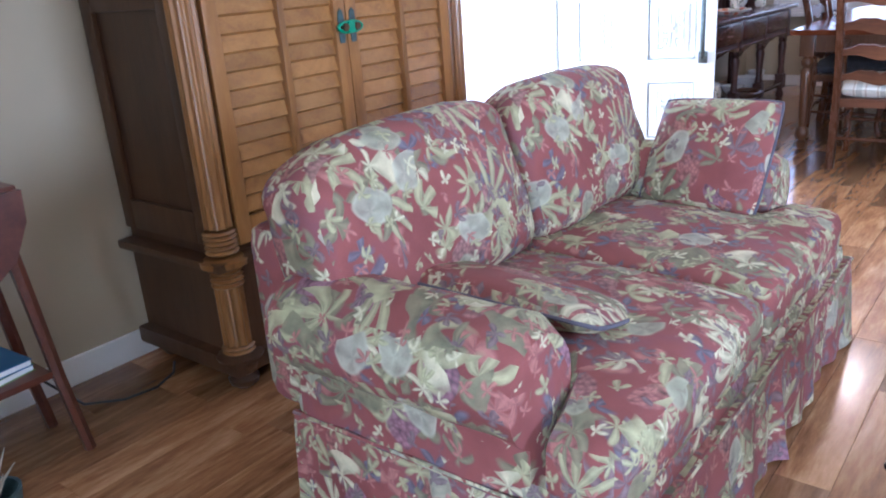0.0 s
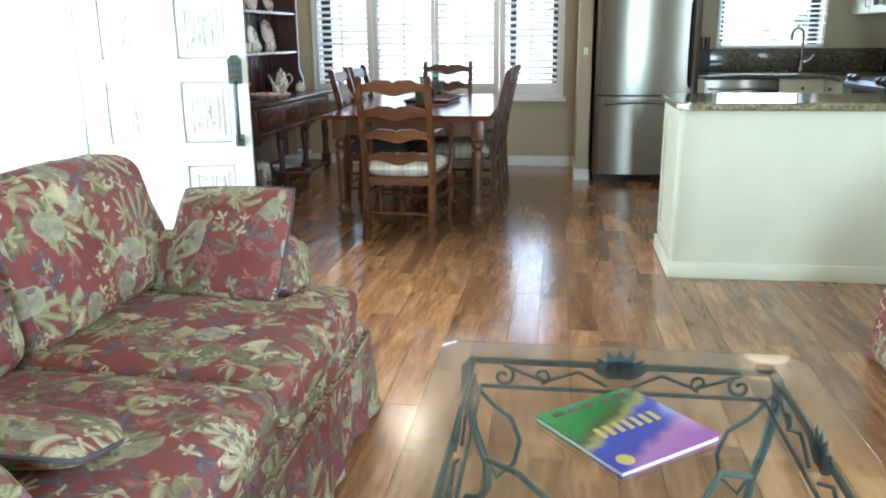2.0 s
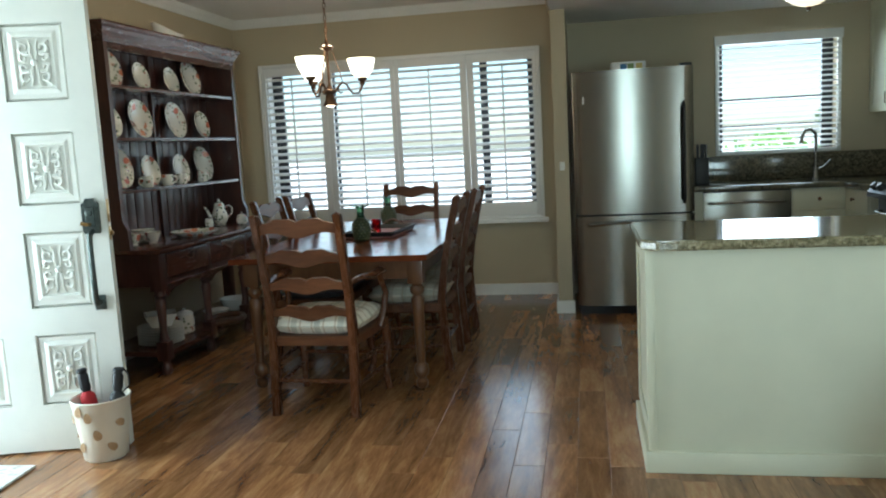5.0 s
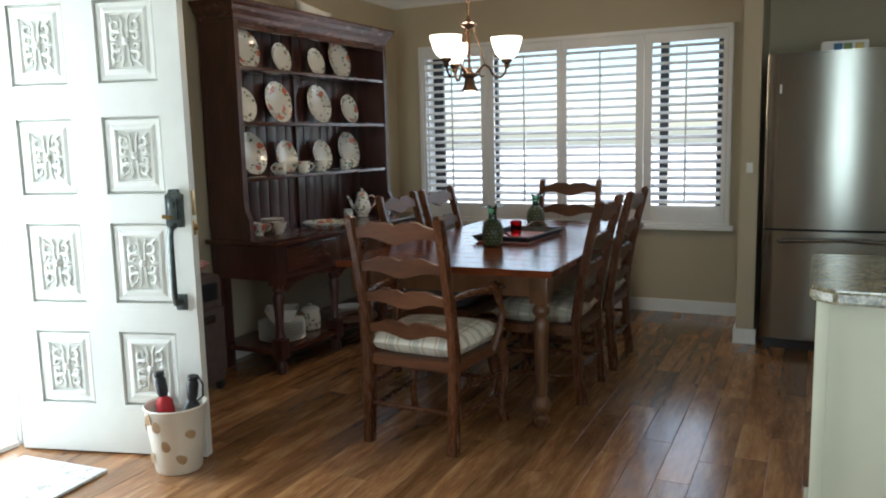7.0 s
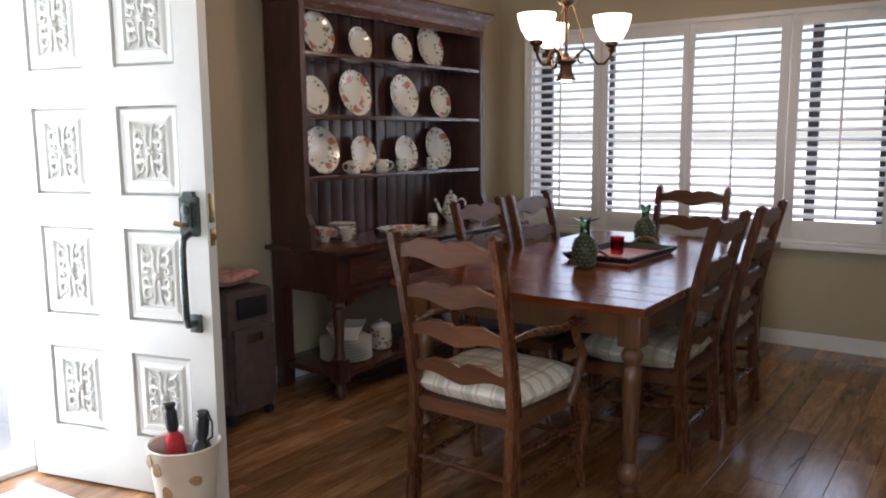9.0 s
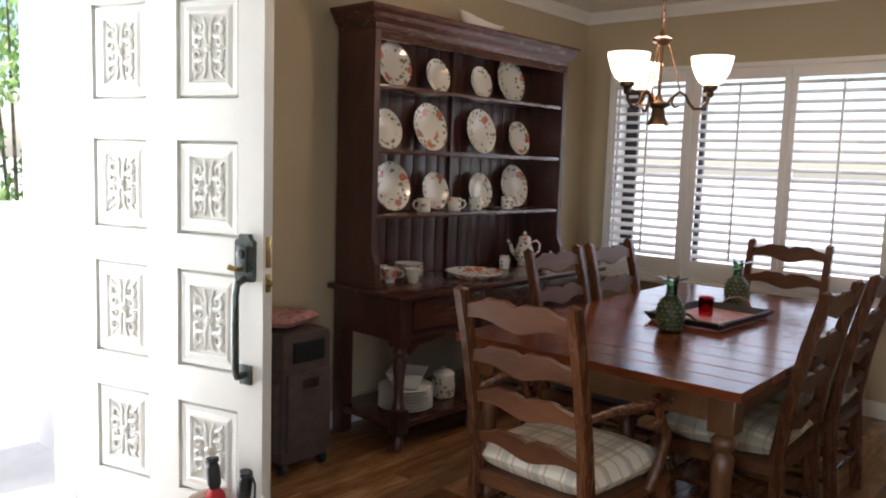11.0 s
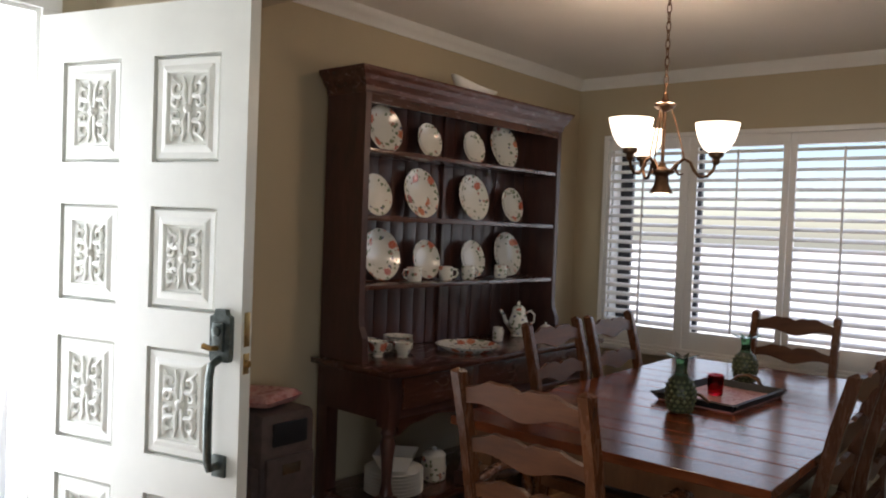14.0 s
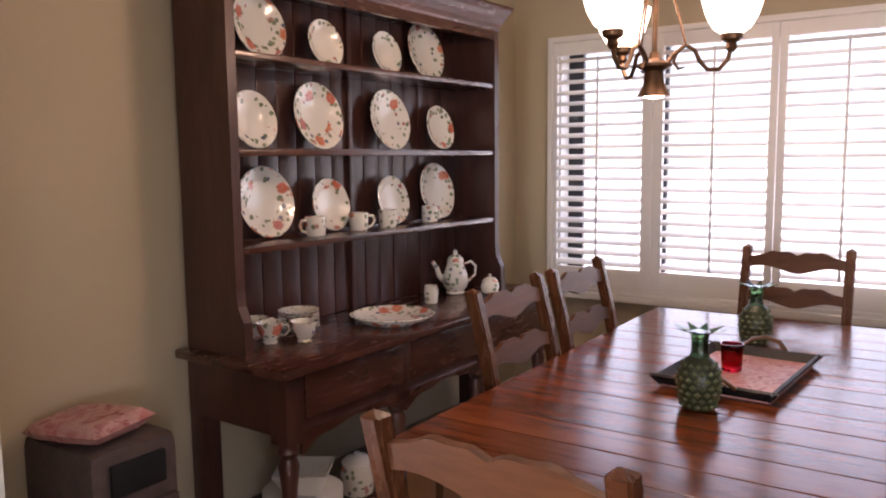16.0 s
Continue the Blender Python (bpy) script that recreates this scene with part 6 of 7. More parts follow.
for x in (-0.11, 0.11):
    for y in (-0.28, 0.28):
        k = 1 if y > 0 else -1
        bm = tube(bmn(), [(x, y, 0.74), (x, y + 0.03 * k, 0.45), (x, y + 0.05 * k, 0.25), (x, y + 0.085 * k, 0.0)], [0.02, 0.018, 0.017, 0.016], 6)
        part("leg", bm, M_MAHOG, st)
part("shelf", boxes((-0.13, -0.31, 0.255, 0.13, 0.31, 0.275), bevel=0.004), M_MAHOG, st)
M_BKB = paint("blue_book", (0.02, 0.12, 0.26), 0.4)
M_BKG = paint("green_book", (0.18, 0.26, 0.08), 0.4)
for z, m_, lab, a in ((0.276, M_BKG, "green book lying flat on the side table's shelf", 10), (0.296, M_BKB, "blue book lying on top of a green book", 4)):
    b = thing("book", lab, "book", pose(-1.90, 1.17, z, 0, 0, a), "books on the side table shelf")
    part("page_block", boxes((-0.075, -0.095, 0.002, 0.073, 0.095, 0.017)), M_FOAM, b, smooth=False)
    part("cover", boxes((-0.078, -0.098, 0, 0.078, 0.098, 0.002), (-0.078, -0.098, 0.017, 0.078, 0.098, 0.0195), (-0.08, -0.098, 0, -0.078, 0.098, 0.0195)), m_, b, smooth=False)
solid("card_box", boxes((-0.045, -0.07, 0, 0.045, 0.07, 0.03), bevel=0.003), M_FOAM, "small white card box on the side table's shelf", "box", pose(-1.85, 0.97, 0.276, 0, 0, 15))
solid("power_cable", tube(bmn(), [(-2.14, 1.36, 0.16), (-2.10, 1.40, 0.10), (-2.03, 1.46, 0.02), (-1.97, 1.56, 0.006), (-1.95, 1.66, 0.006), (-1.99, 1.75, 0.006), (-2.06, 1.80, 0.006)], 0.004, 6), M_BLACK, "black power cable trailing over the floor to the armoire", "cable")
dg = thing("dried_grass", "bunch of pale dried grass stalks in a low dark pot", "plant", pose(-1.72, 1.06, 0))
part("pot", lathe(bmn(), [(0.05, 0), (0.06, 0.01), (0.07, 0.07), (0.062, 0.07), (0.05, 0.02), (0.003, 0.02)], 18), M_IRON, dg)
M_STRAW = paint("straw", (0.36, 0.31, 0.22), 0.8, 0.2, 20)
for k in range(14):
    a, s = random.uniform(0, 6.28), random.uniform(0.03, 0.09)
    part("stalk", tube(bmn(), [(0, 0, 0.03), (s * 0.5 * math.cos(a), s * 0.5 * math.sin(a), 0.10), (s * math.cos(a), s * math.sin(a), random.uniform(0.14, 0.2))], [0.004, 0.004, 0.001], 5), M_STRAW, dg)

# ---- kitchen island ----
isl = thing("kitchen_island", "cream panelled kitchen island with a speckled granite top", "kitchen island")
IX0, IX1, IY0, IY1 = 0.972, XR, 4.698, 5.29
part("body", boxes((IX0, IY0, 0, IX1, IY1, 0.857)), M_CREAM, isl, smooth=False)
part("end_panel", boxes((IX0 - 0.008, IY0 + 0.0, 0.10, IX0, IY0 + 0.07, 0.85), (IX0 - 0.008, IY1 - 0.07, 0.10, IX0, IY1, 0.85), (IX0 - 0.008, IY0 + 0.07, 0.10, IX0, IY1 - 0.07, 0.17), (IX0 - 0.008, IY0 + 0.07, 0.78, IX0, IY1 - 0.07, 0.85), bevel=0.003), M_CREAM, isl)
part("corner_bead", boxes((IX0 - 0.012, IY0 - 0.012, 0.09, IX0 + 0.02, IY0, 0.857), bevel=0.004), M_CREAM, isl)
part("plinth", boxes((IX0 - 0.022, IY0 - 0.018, 0, IX1, IY0, 0.085), (IX0 - 0.022, IY0, 0, IX0, IY1, 0.085), bevel=0.006), M_CREAM, isl)
bm = bmn()
prism(bm, [(IX0 - 0.03 + 0.06, IY0 - 0.05), (IX1, IY0 - 0.05), (IX1, IY1 + 0.04), (IX0 - 0.03, IY1 + 0.04), (IX0 - 0.03, IY0 - 0.05 + 0.06)], 0.038, pose(0, 0, 0.857))
bmesh.ops.bevel(bm, geom=bm.edges[:], offset=0.008, segments=3, affect="EDGES")
part("granite_top", bm, M_GRANITE, isl, "polished green-brown granite")

# ---- refrigerator ----
fr = thing("refrigerator", "brushed steel refrigerator with a bottom freezer drawer", "refrigerator")
FX0, FX1, FY0 = 0.672, 1.50, 7.46
part("cabinet", boxes((FX0 + 0.005, FY0 + 0.06, 0.03, FX1 - 0.005, YF - 0.03, 1.73), bevel=0.006), M_BLACK, fr, "dark grey cabinet sides")


def bowed(x0, x1, y, z0, z1, bow=0.03):
    bm = bmn()
    n = 24
    pts = [(x0 + (x1 - x0) * k / n, y - bow * (1 - (2 * k / n - 1) ** 2) + 0.012 * max(0, abs(2 * k / n - 1) - 0.94) / 0.06) for k in range(n + 1)]
    prism(bm, pts + [(x1, y + 0.058), (x0, y + 0.058)], z1 - z0, pose(0, 0, z0))
    return bm


d1 = part("door", bowed(FX0, FX1, FY0, 0.735, 1.745), M_STEEL, fr, angle=25)
d2 = part("freezer_drawer", bowed(FX0, FX1, FY0, 0.07, 0.722), M_STEEL, fr, angle=25)
part("handle", tube(bmn(), [(FX1 - 0.07, FY0, 0.80), (FX1 - 0.07, FY0 - 0.045, 0.83), (FX1 - 0.07, FY0 - 0.05, 1.15), (FX1 - 0.07, FY0 - 0.045, 1.47), (FX1 - 0.07, FY0, 1.5)], 0.011, 8), M_BLACK, d1, "dark vertical bar handle")
part("handle", tube(bmn(), [(FX0 + 0.09, FY0 - 0.01, 0.66), (FX0 + 0.12, FY0 - 0.055, 0.665), ((FX0 + FX1) / 2, FY0 - 0.075, 0.68), (FX1 - 0.12, FY0 - 0.055, 0.665), (FX1 - 0.09, FY0 - 0.01, 0.66)], 0.011, 8), M_STEEL, d2)
part("badge", boxes((FX0 + 0.07, FY0 - 0.012, 1.52, FX0 + 0.082, FY0 + 0.0, 1.57), bevel=0.001), M_TRIM, d1, "small pale badge")
part("kick_plate", boxes((FX0 + 0.02, FY0 + 0.03, 0.0, FX1 - 0.02, FY0 + 0.06, 0.066)), M_BLACK, fr, smooth=False)
part("hinge_cap", boxes((FX1 - 0.09, FY0 + 0.0, 1.745, FX1 - 0.01, FY0 + 0.08, 1.765), bevel=0.004), M_BLACK, fr)
bx = thing("carton", "small pale printed carton lying on the refrigerator", "carton", pose(1.07, 7.62, 1.732, 0, 0, 4))
part("body", boxes((-0.12, -0.05, 0, 0.12, 0.05, 0.075), bevel=0.008), M_FOAM, bx)
for x, m_ in ((-0.06, M_BKB), (-0.01, M_BKG), (0.05, M_YEL)):
    part("print", boxes((x, -0.0512, 0.02, x + 0.045, -0.05, 0.06)), m_, bx, "printed colour patch", smooth=False)

# ---- kitchen cabinets and counters ----
CZ = 0.855


def base_unit(m, w, d, doors, label):
    u = thing("base_cabinet", label, "cabinet", m, "kitchen base cabinets")
    part("body", boxes((0, 0.02, 0.09, w, d, CZ)), M_CREAM, u, smooth=False)
    part("plinth", boxes((0, 0.07, 0, w, d, 0.09)), M_BLACK, u, smooth=False)
    dw = w / doors
    for k in range(doors):
        x0, x1 = k * dw + 0.004, (k + 1) * dw - 0.004
        part("drawer", boxes((x0, 0, 0.70, x1, 0.02, CZ - 0.01), bevel=0.004), M_CREAM, u)
        dd = part("door", boxes((x0, 0.006, 0.10, x1, 0.02, 0.69), (x0, 0, 0.10, x0 + 0.06, 0.006, 0.69), (x1 - 0.06, 0, 0.10, x1, 0.006, 0.69), (x0 + 0.06, 0, 0.10, x1 - 0.06, 0.006, 0.16), (x0 + 0.06, 0, 0.63, x1 - 0.06, 0.006, 0.69)), M_CREAM, u, smooth=False)
        part("knob", lathe(bmn(), [(0.006, 0), (0.006, 0.012), (0.014, 0.018), (0.012, 0.024)], 12, m=pose((x0 + x1) / 2, 0, 0.775, 90)), M_BRONZE, u)
    return u


CFY, CFX = 7.66, 2.55
base_unit(pose(2.19, CFY, 0), CFX - 2.19, YF - CFY - 0.003, 1, "cream kitchen base cabinet beside the dishwasher")
base_unit(pose(CFX, CFY + 0.6, 0, 0, 0, -90), 1.02, XR - CFX - 0.003, 2, "cream kitchen base cabinet along the side wall")
base_unit(pose(CFX, 6.24, 0, 0, 0, -90), 0.70, XR - CFX - 0.003, 1, "cream kitchen base cabinet beyond the range")
dwm = thing("dishwasher", "stainless steel dishwasher with a bar handle under the counter", "dishwasher")
part("body", boxes((1.585, CFY + 0.02, 0.0, 2.187, YF - 0.01, CZ)), M_BLACK, dwm, smooth=False)
part("front", boxes((1.585, CFY - 0.005, 0.10, 2.187, CFY + 0.02, CZ - 0.01), bevel=0.004), M_STEEL, dwm)
part("handle", tube(bmn(), [(1.62, CFY - 0.005, 0.765), (1.64, CFY - 0.04, 0.77), (1.886, CFY - 0.05, 0.776), (2.13, CFY - 0.04, 0.77), (2.15, CFY - 0.005, 0.765)], 0.009, 8), M_STEEL, dwm)
part("side_filler", boxes((1.525, CFY, 0, 1.583, YF - 0.005, CZ)), M_CREAM, dwm, smooth=False)
ctop = thing("kitchen_counter", "polished dark green-brown granite counter with a low backsplash", "counter")
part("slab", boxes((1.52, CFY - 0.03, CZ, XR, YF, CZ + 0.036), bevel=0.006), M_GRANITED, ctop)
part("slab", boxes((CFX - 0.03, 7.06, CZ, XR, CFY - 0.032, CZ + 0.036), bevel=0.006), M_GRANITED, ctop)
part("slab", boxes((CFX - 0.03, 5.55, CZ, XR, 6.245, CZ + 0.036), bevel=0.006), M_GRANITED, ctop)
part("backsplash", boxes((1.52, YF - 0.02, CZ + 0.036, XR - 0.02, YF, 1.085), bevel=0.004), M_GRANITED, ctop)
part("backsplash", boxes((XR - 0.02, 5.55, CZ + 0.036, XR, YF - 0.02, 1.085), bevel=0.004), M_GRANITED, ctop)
rg = thing("range", "black slide-in range with front knobs", "range")
part("body", boxes((CFX + 0.0, 6.25, 0, XR - 0.022, 7.05, 0.875), bevel=0.006), M_BLACK, rg)
bm = bmn()
prism(bm, [(0, 0), (0.004, 0.03), (0.03, 0.058), (0.10, 0.066), (0.10, 0)], 0.79, Matrix(((1, 0, 0, CFX - 0.07), (0, 0, 1, 6.255), (0, 1, 0, 0.83), (0, 0, 0, 1))))
part("control_panel", bm, M_BLACK, rg, smooth=False)
for y in (6.33, 6.42, 6.87, 6.97):
    part("knob", lathe(bmn(), [(0.026, 0), (0.028, 0.018), (0.02, 0.04)], 14, m=pose(CFX - 0.032, y, 0.885, 0, -42)), M_BLACK, rg)
part("cooktop", boxes((CFX + 0.04, 6.27, 0.875, XR - 0.03, 7.03, 0.893), bevel=0.003), M_BLACK, rg)
for x in (CFX + 0.2, CFX + 0.46):
    for y in (6.46, 6.84):
        part("burner", lathe(bmn(), [(0.085, 0.893), (0.085, 0.903), (0.05, 0.905), (0.045, 0.915), (0.01, 0.916)], 20, at=(x, y, 0)), M_BLACK, rg)
part("oven_handle", tube(bmn(), [(CFX - 0.0, 6.33, 0.74), (CFX - 0.05, 6.35, 0.74), (CFX - 0.05, 6.95, 0.74), (CFX, 6.97, 0.74)], 0.01, 8), M_STEEL, rg)
# sink tap
fau = thing("kitchen_tap", "brushed nickel gooseneck kitchen tap at the window", "tap", pose(2.47, 8.12, CZ + 0.036))
part("base", lathe(bmn(), [(0.03, 0), (0.03, 0.01), (0.022, 0.02), (0.02, 0.09)], 16), M_STEEL, fau)
part("spout", tube(bmn(), [(0, 0, 0.08), (0.0, 0, 0.28), (-0.01, -0.02, 0.34), (-0.05, -0.05, 0.37), (-0.10, -0.09, 0.365), (-0.13, -0.115, 0.32), (-0.135, -0.12, 0.27)], [0.012, 0.012, 0.012, 0.012, 0.012, 0.014, 0.016], 10), M_STEEL, fau)
part("lever", tube(bmn(), [(0.02, 0, 0.07), (0.06, -0.01, 0.09), (0.10, -0.02, 0.14)], [0.012, 0.008, 0.006], 8), M_STEEL, fau)
kb = thing("knife_block", "black knife block with knives beside the refrigerator", "knife block", pose(1.62, 8.02, CZ + 0.037))
part("block", boxes((-0.05, -0.08, 0, 0.05, 0.08, 0.2), bevel=0.006), M_BLACK, kb)
for x, y in ((-0.03, -0.05), (0, -0.05), (0.03, -0.05), (-0.02, 0.02), (0.02, 0.02)):
    part("knife_handle", boxes((x - 0.008, y - 0.012, 0.2, x + 0.008, y + 0.012, 0.30), bevel=0.004), M_BLACK, kb)
cr = thing("utensil_crock", "white ceramic crock full of black cooking utensils", "utensil holder", pose(2.93, 7.18, CZ + 0.037))
part("crock", lathe(bmn(), [(0.06, 0), (0.066, 0.005), (0.068, 0.16), (0.063, 0.162), (0.06, 0.02), (0.003, 0.015)], 24), M_WHITE, cr)
for k in range(6):
    a = k * 1.05
    p0, p1 = Vector((0.03 * math.cos(a), 0.03 * math.sin(a), 0.03)), Vector((0.075 * math.cos(a), 0.075 * math.sin(a), 0.22))
    bm = tube(bmn(), [p0, p1], 0.006, 6)
    bmesh.ops.create_uvsphere(bm, u_segments=12, v_segments=8, radius=0.035, matrix=Matrix.Translation(p1 + Vector((0, 0, 0.03))) @ Matrix.Rotation(a, 4, "Z") @ Matrix.Diagonal((0.35, 1, 1.3, 1)))
    part("utensil", bm, M_BLACK, cr)


# wall cabinets on the side wall
def wall_unit(y0, y1, z0, z1, glazed, label):
    u = thing("wall_cabinet", label, "cabinet", None, "kitchen wall cabinets")
    x0 = XR - 0.33
    if glazed:
        for board in ((x0 + 0.02, y0, z0, XR - 0.003, y0 + 0.018, z1), (x0 + 0.02, y1 - 0.018, z0, XR - 0.003, y1, z1), (x0 + 0.02, y0 + 0.018, z0, XR - 0.003, y1 - 0.018, z0 + 0.018), (x0 + 0.02, y0 + 0.018, z1 - 0.018, XR - 0.003, y1 - 0.018, z1), (XR - 0.02, y0 + 0.018, z0 + 0.018, XR - 0.003, y1 - 0.018, z1 - 0.018), (x0 + 0.03, y0 + 0.018, z0 + 0.26, XR - 0.02, y1 - 0.018, z0 + 0.272)):
            part("board", boxes(board), M_CREAM, u, smooth=False)
    else:
        part("body", boxes((x0 + 0.02, y0, z0, XR - 0.003, y1, z1)), M_CREAM, u, smooth=False)
    n = max(1, round((y1 - y0) / 0.36))
    w = (y1 - y0) / n
    for k in range(n):
        a, b = y0 + k * w + 0.003, y0 + (k + 1) * w - 0.003
        bm = boxes((x0, a, z0, x0 + 0.02, a + 0.055, z1), (x0, b - 0.055, z0, x0 + 0.02, b, z1), (x0, a + 0.055, z0, x0 + 0.02, b - 0.055, z0 + 0.06), (x0, a + 0.055, z1 - 0.06, x0 + 0.02, b - 0.055, z1), bevel=0.003)
        if not glazed:
            box(bm, x0 + 0.008, a + 0.05, z0 + 0.05, x0 + 0.02, b - 0.05, z1 - 0.05)
            box(bm, x0 + 0.003, a + 0.085, z0 + 0.09, x0 + 0.01, b - 0.085, z1 - 0.09, 0.003)
        dd = part("door", bm, M_CREAM, u)
        if glazed:
            mb = boxes((x0 + 0.004, (a + b) / 2 - 0.007, z0 + 0.06, x0 + 0.016, (a + b) / 2 + 0.007, z1 - 0.06), *[(x0 + 0.005, a + 0.055, z, x0 + 0.015, b - 0.055, z + 0.012) for z in (z0 + 0.24, z0 + 0.44)])
            part("muntin", mb, M_CREAM, dd, smooth=False)
            part("pane", boxes((x0 + 0.009, a + 0.05, z0 + 0.055, x0 + 0.012, b - 0.05, z1 - 0.055)), M_GLASS, dd, smooth=False)
        part("handle", tube(bmn(), [(x0, a + 0.03, z0 + 0.05), (x0 - 0.025, a + 0.03, z0 + 0.055), (x0 - 0.025, a + 0.03, z0 + 0.13), (x0, a + 0.03, z0 + 0.135)], 0.005, 6), M_BRONZE, dd, "bronze wire pull")
    return u


wall_unit(7.86, 8.285, 1.37, 2.19, False, "cream panelled kitchen wall cabinet in the corner")
wall_unit(7.10, 7.855, 1.37, 2.19, True, "cream kitchen wall cabinet with glazed doors")
wall_unit(6.30, 7.09, 1.72, 2.19, False, "short cream wall cabinet above the range hood")
hood = thing("range_hood", "slim pale grey range hood over the cooktop", "range hood")
bm = bmn()
prism(bm, [(0, 0), (0.0, 0.05), (0.06, 0.13), (0.48, 0.13), (0.48, 0)], 0.76, Matrix(((1, 0, 0, XR - 0.483), (0, 0, 1, 6.31), (0, 1, 0, 1.585), (0, 0, 0, 1))))
part("canopy", bm, M_STEEL, hood, smooth=False)
part("switch", boxes((XR - 0.486, 6.75, 1.60, XR - 0.483, 6.90, 1.625)), M_BLACK, hood, smooth=False)
# ceiling bowl lamp
kl = thing("ceiling_lamp", "lit amber glass bowl ceiling lamp in the kitchen", "ceiling lamp", pose(2.02, 6.62, 0))
part("rose", lathe(bmn(), [(0.07, 2.17), (0.075, 2.18), (0.07, 2.20)], 24), M_BRONZE, kl)
part("rod", lathe(bmn(), [(0.008, 1.95), (0.008, 2.18)], 10), M_BRONZE, kl)
part("bowl", lathe(bmn(), [(0.012, 1.955), (0.06, 1.965), (0.12, 2.0), (0.16, 2.05), (0.168, 2.075), (0.162, 2.075), (0.15, 2.05), (0.11, 2.008), (0.05, 1.975), (0.012, 1.968)], 32, close=False), M_KLAMP, kl, "lit amber glass bowl")
part("finial", lathe(bmn(), [(0.004, 1.93), (0.012, 1.937), (0.014, 1.948), (0.01, 1.957)], 14), M_BRONZE, kl)

# ---- light switch on the pier ----
sw = thing("light_switch", "small white light switch on the narrow pier", "light switch")
part("plate", boxes((0.568, 7.525, 1.06, 0.604, 7.53, 1.12), bevel=0.0015), M_TRIM, sw)
part("rocker", boxes((0.579, 7.522, 1.078, 0.593, 7.525, 1.102), bevel=0.001), M_TRIM, sw)

# ---- outdoors ----
structure("ground", boxes((-120, -120, -0.5, 120, 120, -0.16)), M_GRASS, "lawn around the house", "ground")
structure("pavement", boxes((-5.9, -1.6, -0.16, XW - 0.165, 8.4, -0.02)), M_CONC, "pale concrete entry path", "pavement")
# pale slab run out to the horizon so the window view comes out white
structure("driveway", boxes((-118, 8.47, -0.16, 118, 119.0, -0.12)), M_CONC, "pale concrete driveway widened to whiten the window view", "pavement")
structure("wall_porch", boxes((-3.18, 4.85, -0.02, XW - 0.165, 5.0, 2.6)), M_STUCCO, "white stucco wing wall beside the entry", "wall")
structure("wall_garden", boxes((-6.05, -2, -0.16, -5.9, 8.5, 0.95)), M_STUCCO, "low white stucco garden wall", "wall")
# unseen roof, added for shade; short on the west so the porch is sunlit
structure("roof", boxes((XW - 0.2, YB - 0.8, ZC + 0.16, XR + 0.8, YF + 0.6, ZC + 0.3)), M_STUCCO, "unseen white roof added over the house, its eaves cut for the sunlight", "roof")


def foliage(bm, n, place, size, rng):
    for _ in range(n):
        p = place(rng)
        q = Euler((rng.uniform(0, 6.28), rng.uniform(0, 6.28), rng.uniform(0, 6.28))).to_matrix()
        s = size * rng.uniform(0.6, 1.3)
        vs = [bm.verts.new(Vector(p) + q @ Vector(v) * s) for v in ((-0.5, 0, 0), (-0.1, 0.28, 0.06), (0.5, 0, 0.0), (-0.1, -0.28, 0.06))]
        bm.faces.new(vs)
    return bm


def blob(cx, cy, cz, rx, ry, rz):
    def f(rng):
        while True:
            u = Vector((rng.uniform(-1, 1), rng.uniform(-1, 1), rng.uniform(-1, 1)))
            if 0.25 < u.length < 1.0 + 0.25 * noise.noise(u * 2.3 + Vector((cx, cy, cz))):
                return (cx + rx * u.x, cy + ry * u.y, cz + rz * u.z)
    return f


rg2 = random.Random(11)
for k, (y, h) in enumerate(((3.2, 3.0), (4.9, 3.5), (6.3, 3.7), (7.9, 3.2))):
    sh = thing("shrub", "tall green leafy shrub behind the garden wall", "shrub", pose(-7.0, y, -0.16), "shrubs behind the garden wall")
    for j in range(5):
        a = j * 1.3 + k
        bm = tube(bmn(), [(0, 0, 0), (0.15 * math.cos(a), 0.2 * math.sin(a), 0.8), (0.4 * math.cos(a), 0.55 * math.sin(a), h * 0.8)], [0.03, 0.02, 0.008], 6)
        part("stem", bm, M_BARK, sh)
    bm = bmn()
    for j in range(15):
        foliage(bm, 260, blob(rg2.uniform(-0.4, 0.4), rg2.uniform(-0.75, 0.75), 0.7 + (h - 0.7) * j / 14, 0.38, 0.42, 0.34), 0.10, rg2)
    part("leaves", bm, M_LEAF, sh, smooth=False)
for k, (x, y) in enumerate(((-5.5, 4.0), (-5.45, 5.0), (-5.5, 6.1))):
    sh = thing("border_plant", "low yellow-green border plant at the garden wall", "plant", pose(x, y, -0.02), "border plants")
    part("leaves", foliage(bmn(), 220, blob(0, 0, 0.22, 0.28, 0.3, 0.24), 0.10, rg2), M_LEAF, sh, smooth=False)
for k, (x, y, w) in enumerate(((2.9, 11.6, 0.55), (4.0, 12.2, 0.6), (5.2, 12.0, 0.5), (3.4, 14.0, 0.7))):
    sh = thing("garden_plant", "low leafy green plant outside the kitchen window", "plant", pose(x, y, -0.12), "plants outside the kitchen window")
    part("leaves", foliage(bmn(), 420, blob(0, 0, 0.66, w, 0.5 * w, 0.72), 0.16, rg2), M_LEAF, sh, smooth=False)
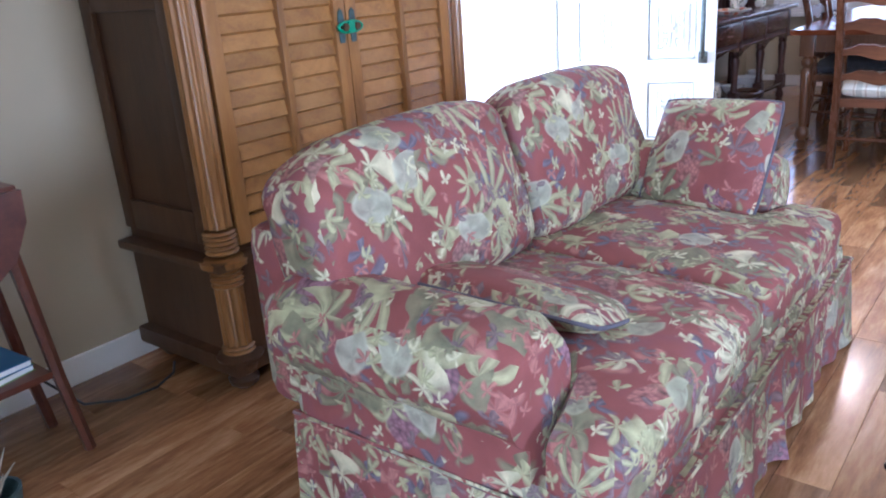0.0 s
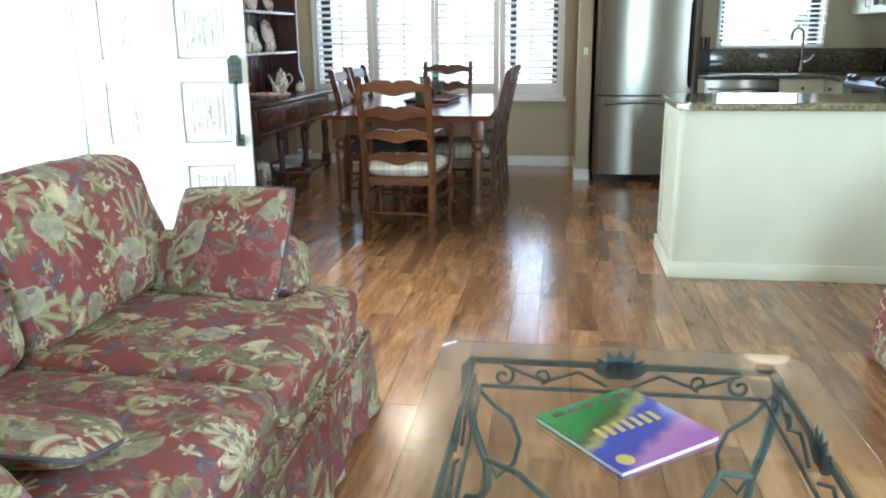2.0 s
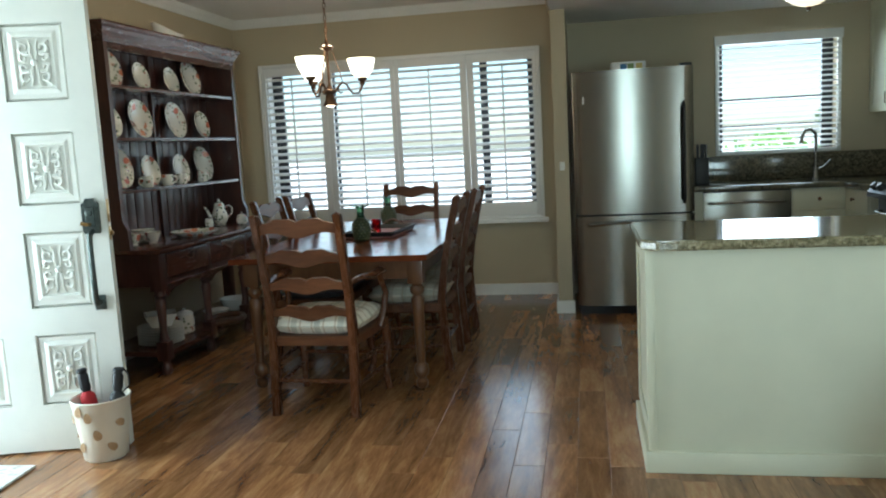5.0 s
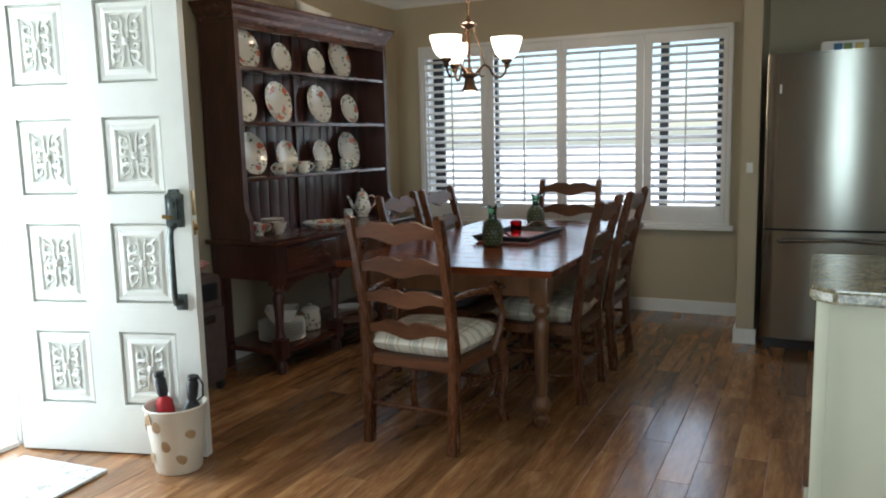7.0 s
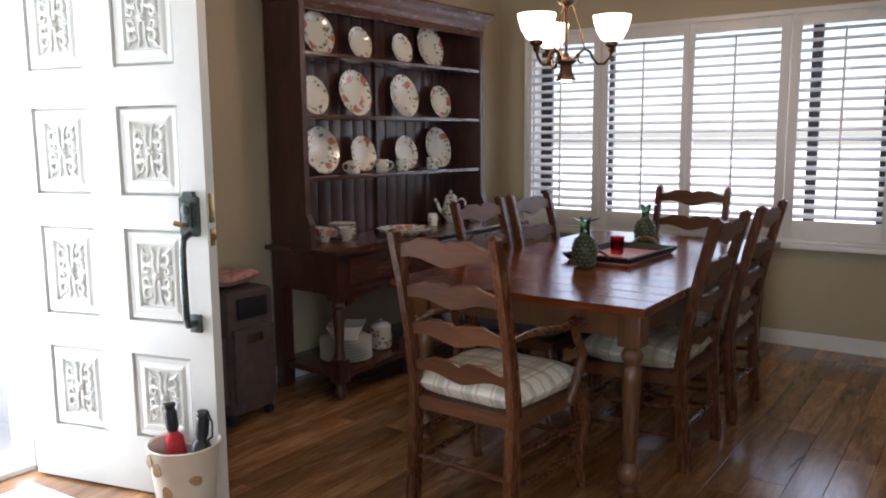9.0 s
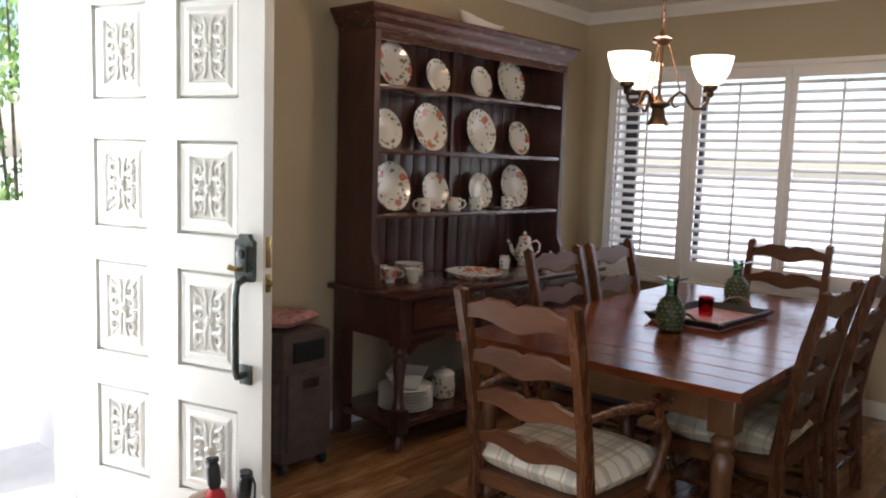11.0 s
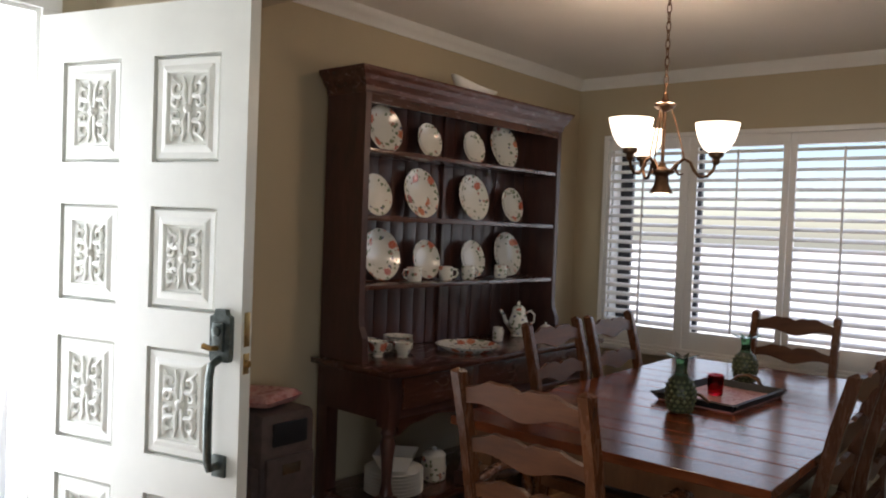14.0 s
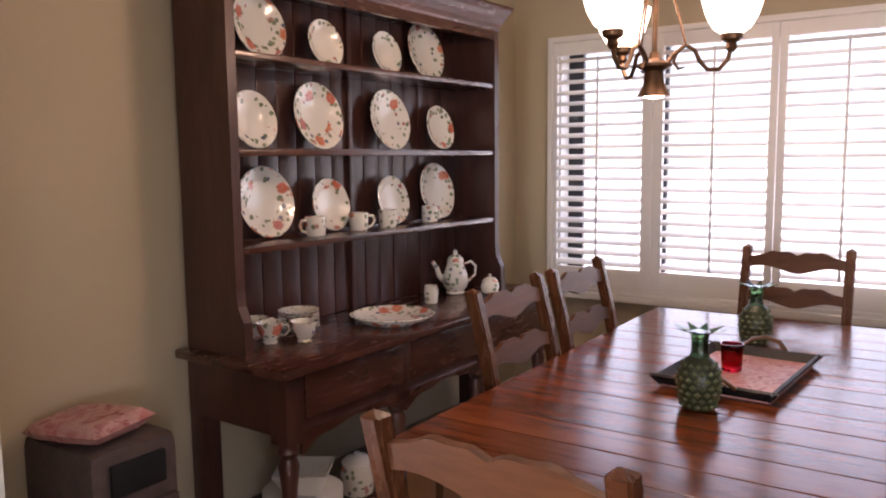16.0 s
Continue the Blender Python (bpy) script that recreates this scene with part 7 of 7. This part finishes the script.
for k, (x, y, h) in enumerate(((13.5, 44, 4.0), (18.5, 42, 4.2))):
    tr = thing("garden_tree", "leafy green garden tree beyond the driveway", "tree", pose(x, y, -0.16), "trees beyond the driveway")
    bm = tube(bmn(), [(0, 0, 0), (0.05, 0.02, h * 0.3), (-0.04, 0.05, h * 0.55), (0.03, 0, h * 0.85)], [0.13, 0.10, 0.07, 0.03], 8)
    for j in range(6):
        a = j * 1.05
        tube(bm, [(0, 0, h * 0.4 + 0.1 * j), (0.5 * math.cos(a), 0.5 * math.sin(a), h * 0.55 + 0.1 * j), (1.0 * math.cos(a), 1.0 * math.sin(a), h * 0.68 + 0.12 * j)], [0.05, 0.035, 0.015], 6)
    part("trunk", bm, M_BARK, tr)
    bm = bmn()
    for j in range(12):
        a = rg2.uniform(0, 6.28)
        r = rg2.uniform(0.2, 1.1)
        foliage(bm, 260, blob(r * math.cos(a), r * math.sin(a), h * rg2.uniform(0.5, 1.0), 0.55, 0.55, 0.45), 0.16, rg2)
    part("crown", bm, M_LEAF2, tr, smooth=False)


# ---- floor boards ----
fl = structure("floor", boxes((XW, YB, -0.12, XR, YF, -0.006)), M_FLOOR, "glossy reddish-brown wood plank floor", "floor")
PW = 0.127
lens = (0.62, 0.86, 1.2)
pm = {}
for L in lens:
    pm[L] = finish("floor_board", boxes((0, 0, -0.006, PW - 0.0012, L - 0.0012, 0.0), bevel=0.0012), M_FLOOR, False)
rest = bmn()
count = 0
nx = int((XR - XW) / PW) + 1
rng = random.Random(4)
for i in range(nx):
    x = XW + i * PW
    y = YB - rng.uniform(0, 1.0)
    while y < YF:
        L = rng.choice(lens)
        ya, yb, xb = max(y, YB), min(y + L, YF), min(x + PW, XR)
        whole = y >= YB and y + L <= YF and x + PW <= XR
        if whole and -1.7 < x < 1.0 and 2.2 < y < 7.6 and count < 300:
            o = new("floor_board", pm[L])
            o.parent = fl
            o.matrix_local = pose(x, y, 0)
            count += 1
        elif yb - ya > 0.01:
            box(rest, x, ya, -0.006, xb - 0.0012, yb - 0.0012, 0.0)
        y += L
me = finish("floor_boards", rest, M_FLOOR, False)
ob = new("floor_boards", me)
ob.parent = fl
ob["kind"] = "stuff"
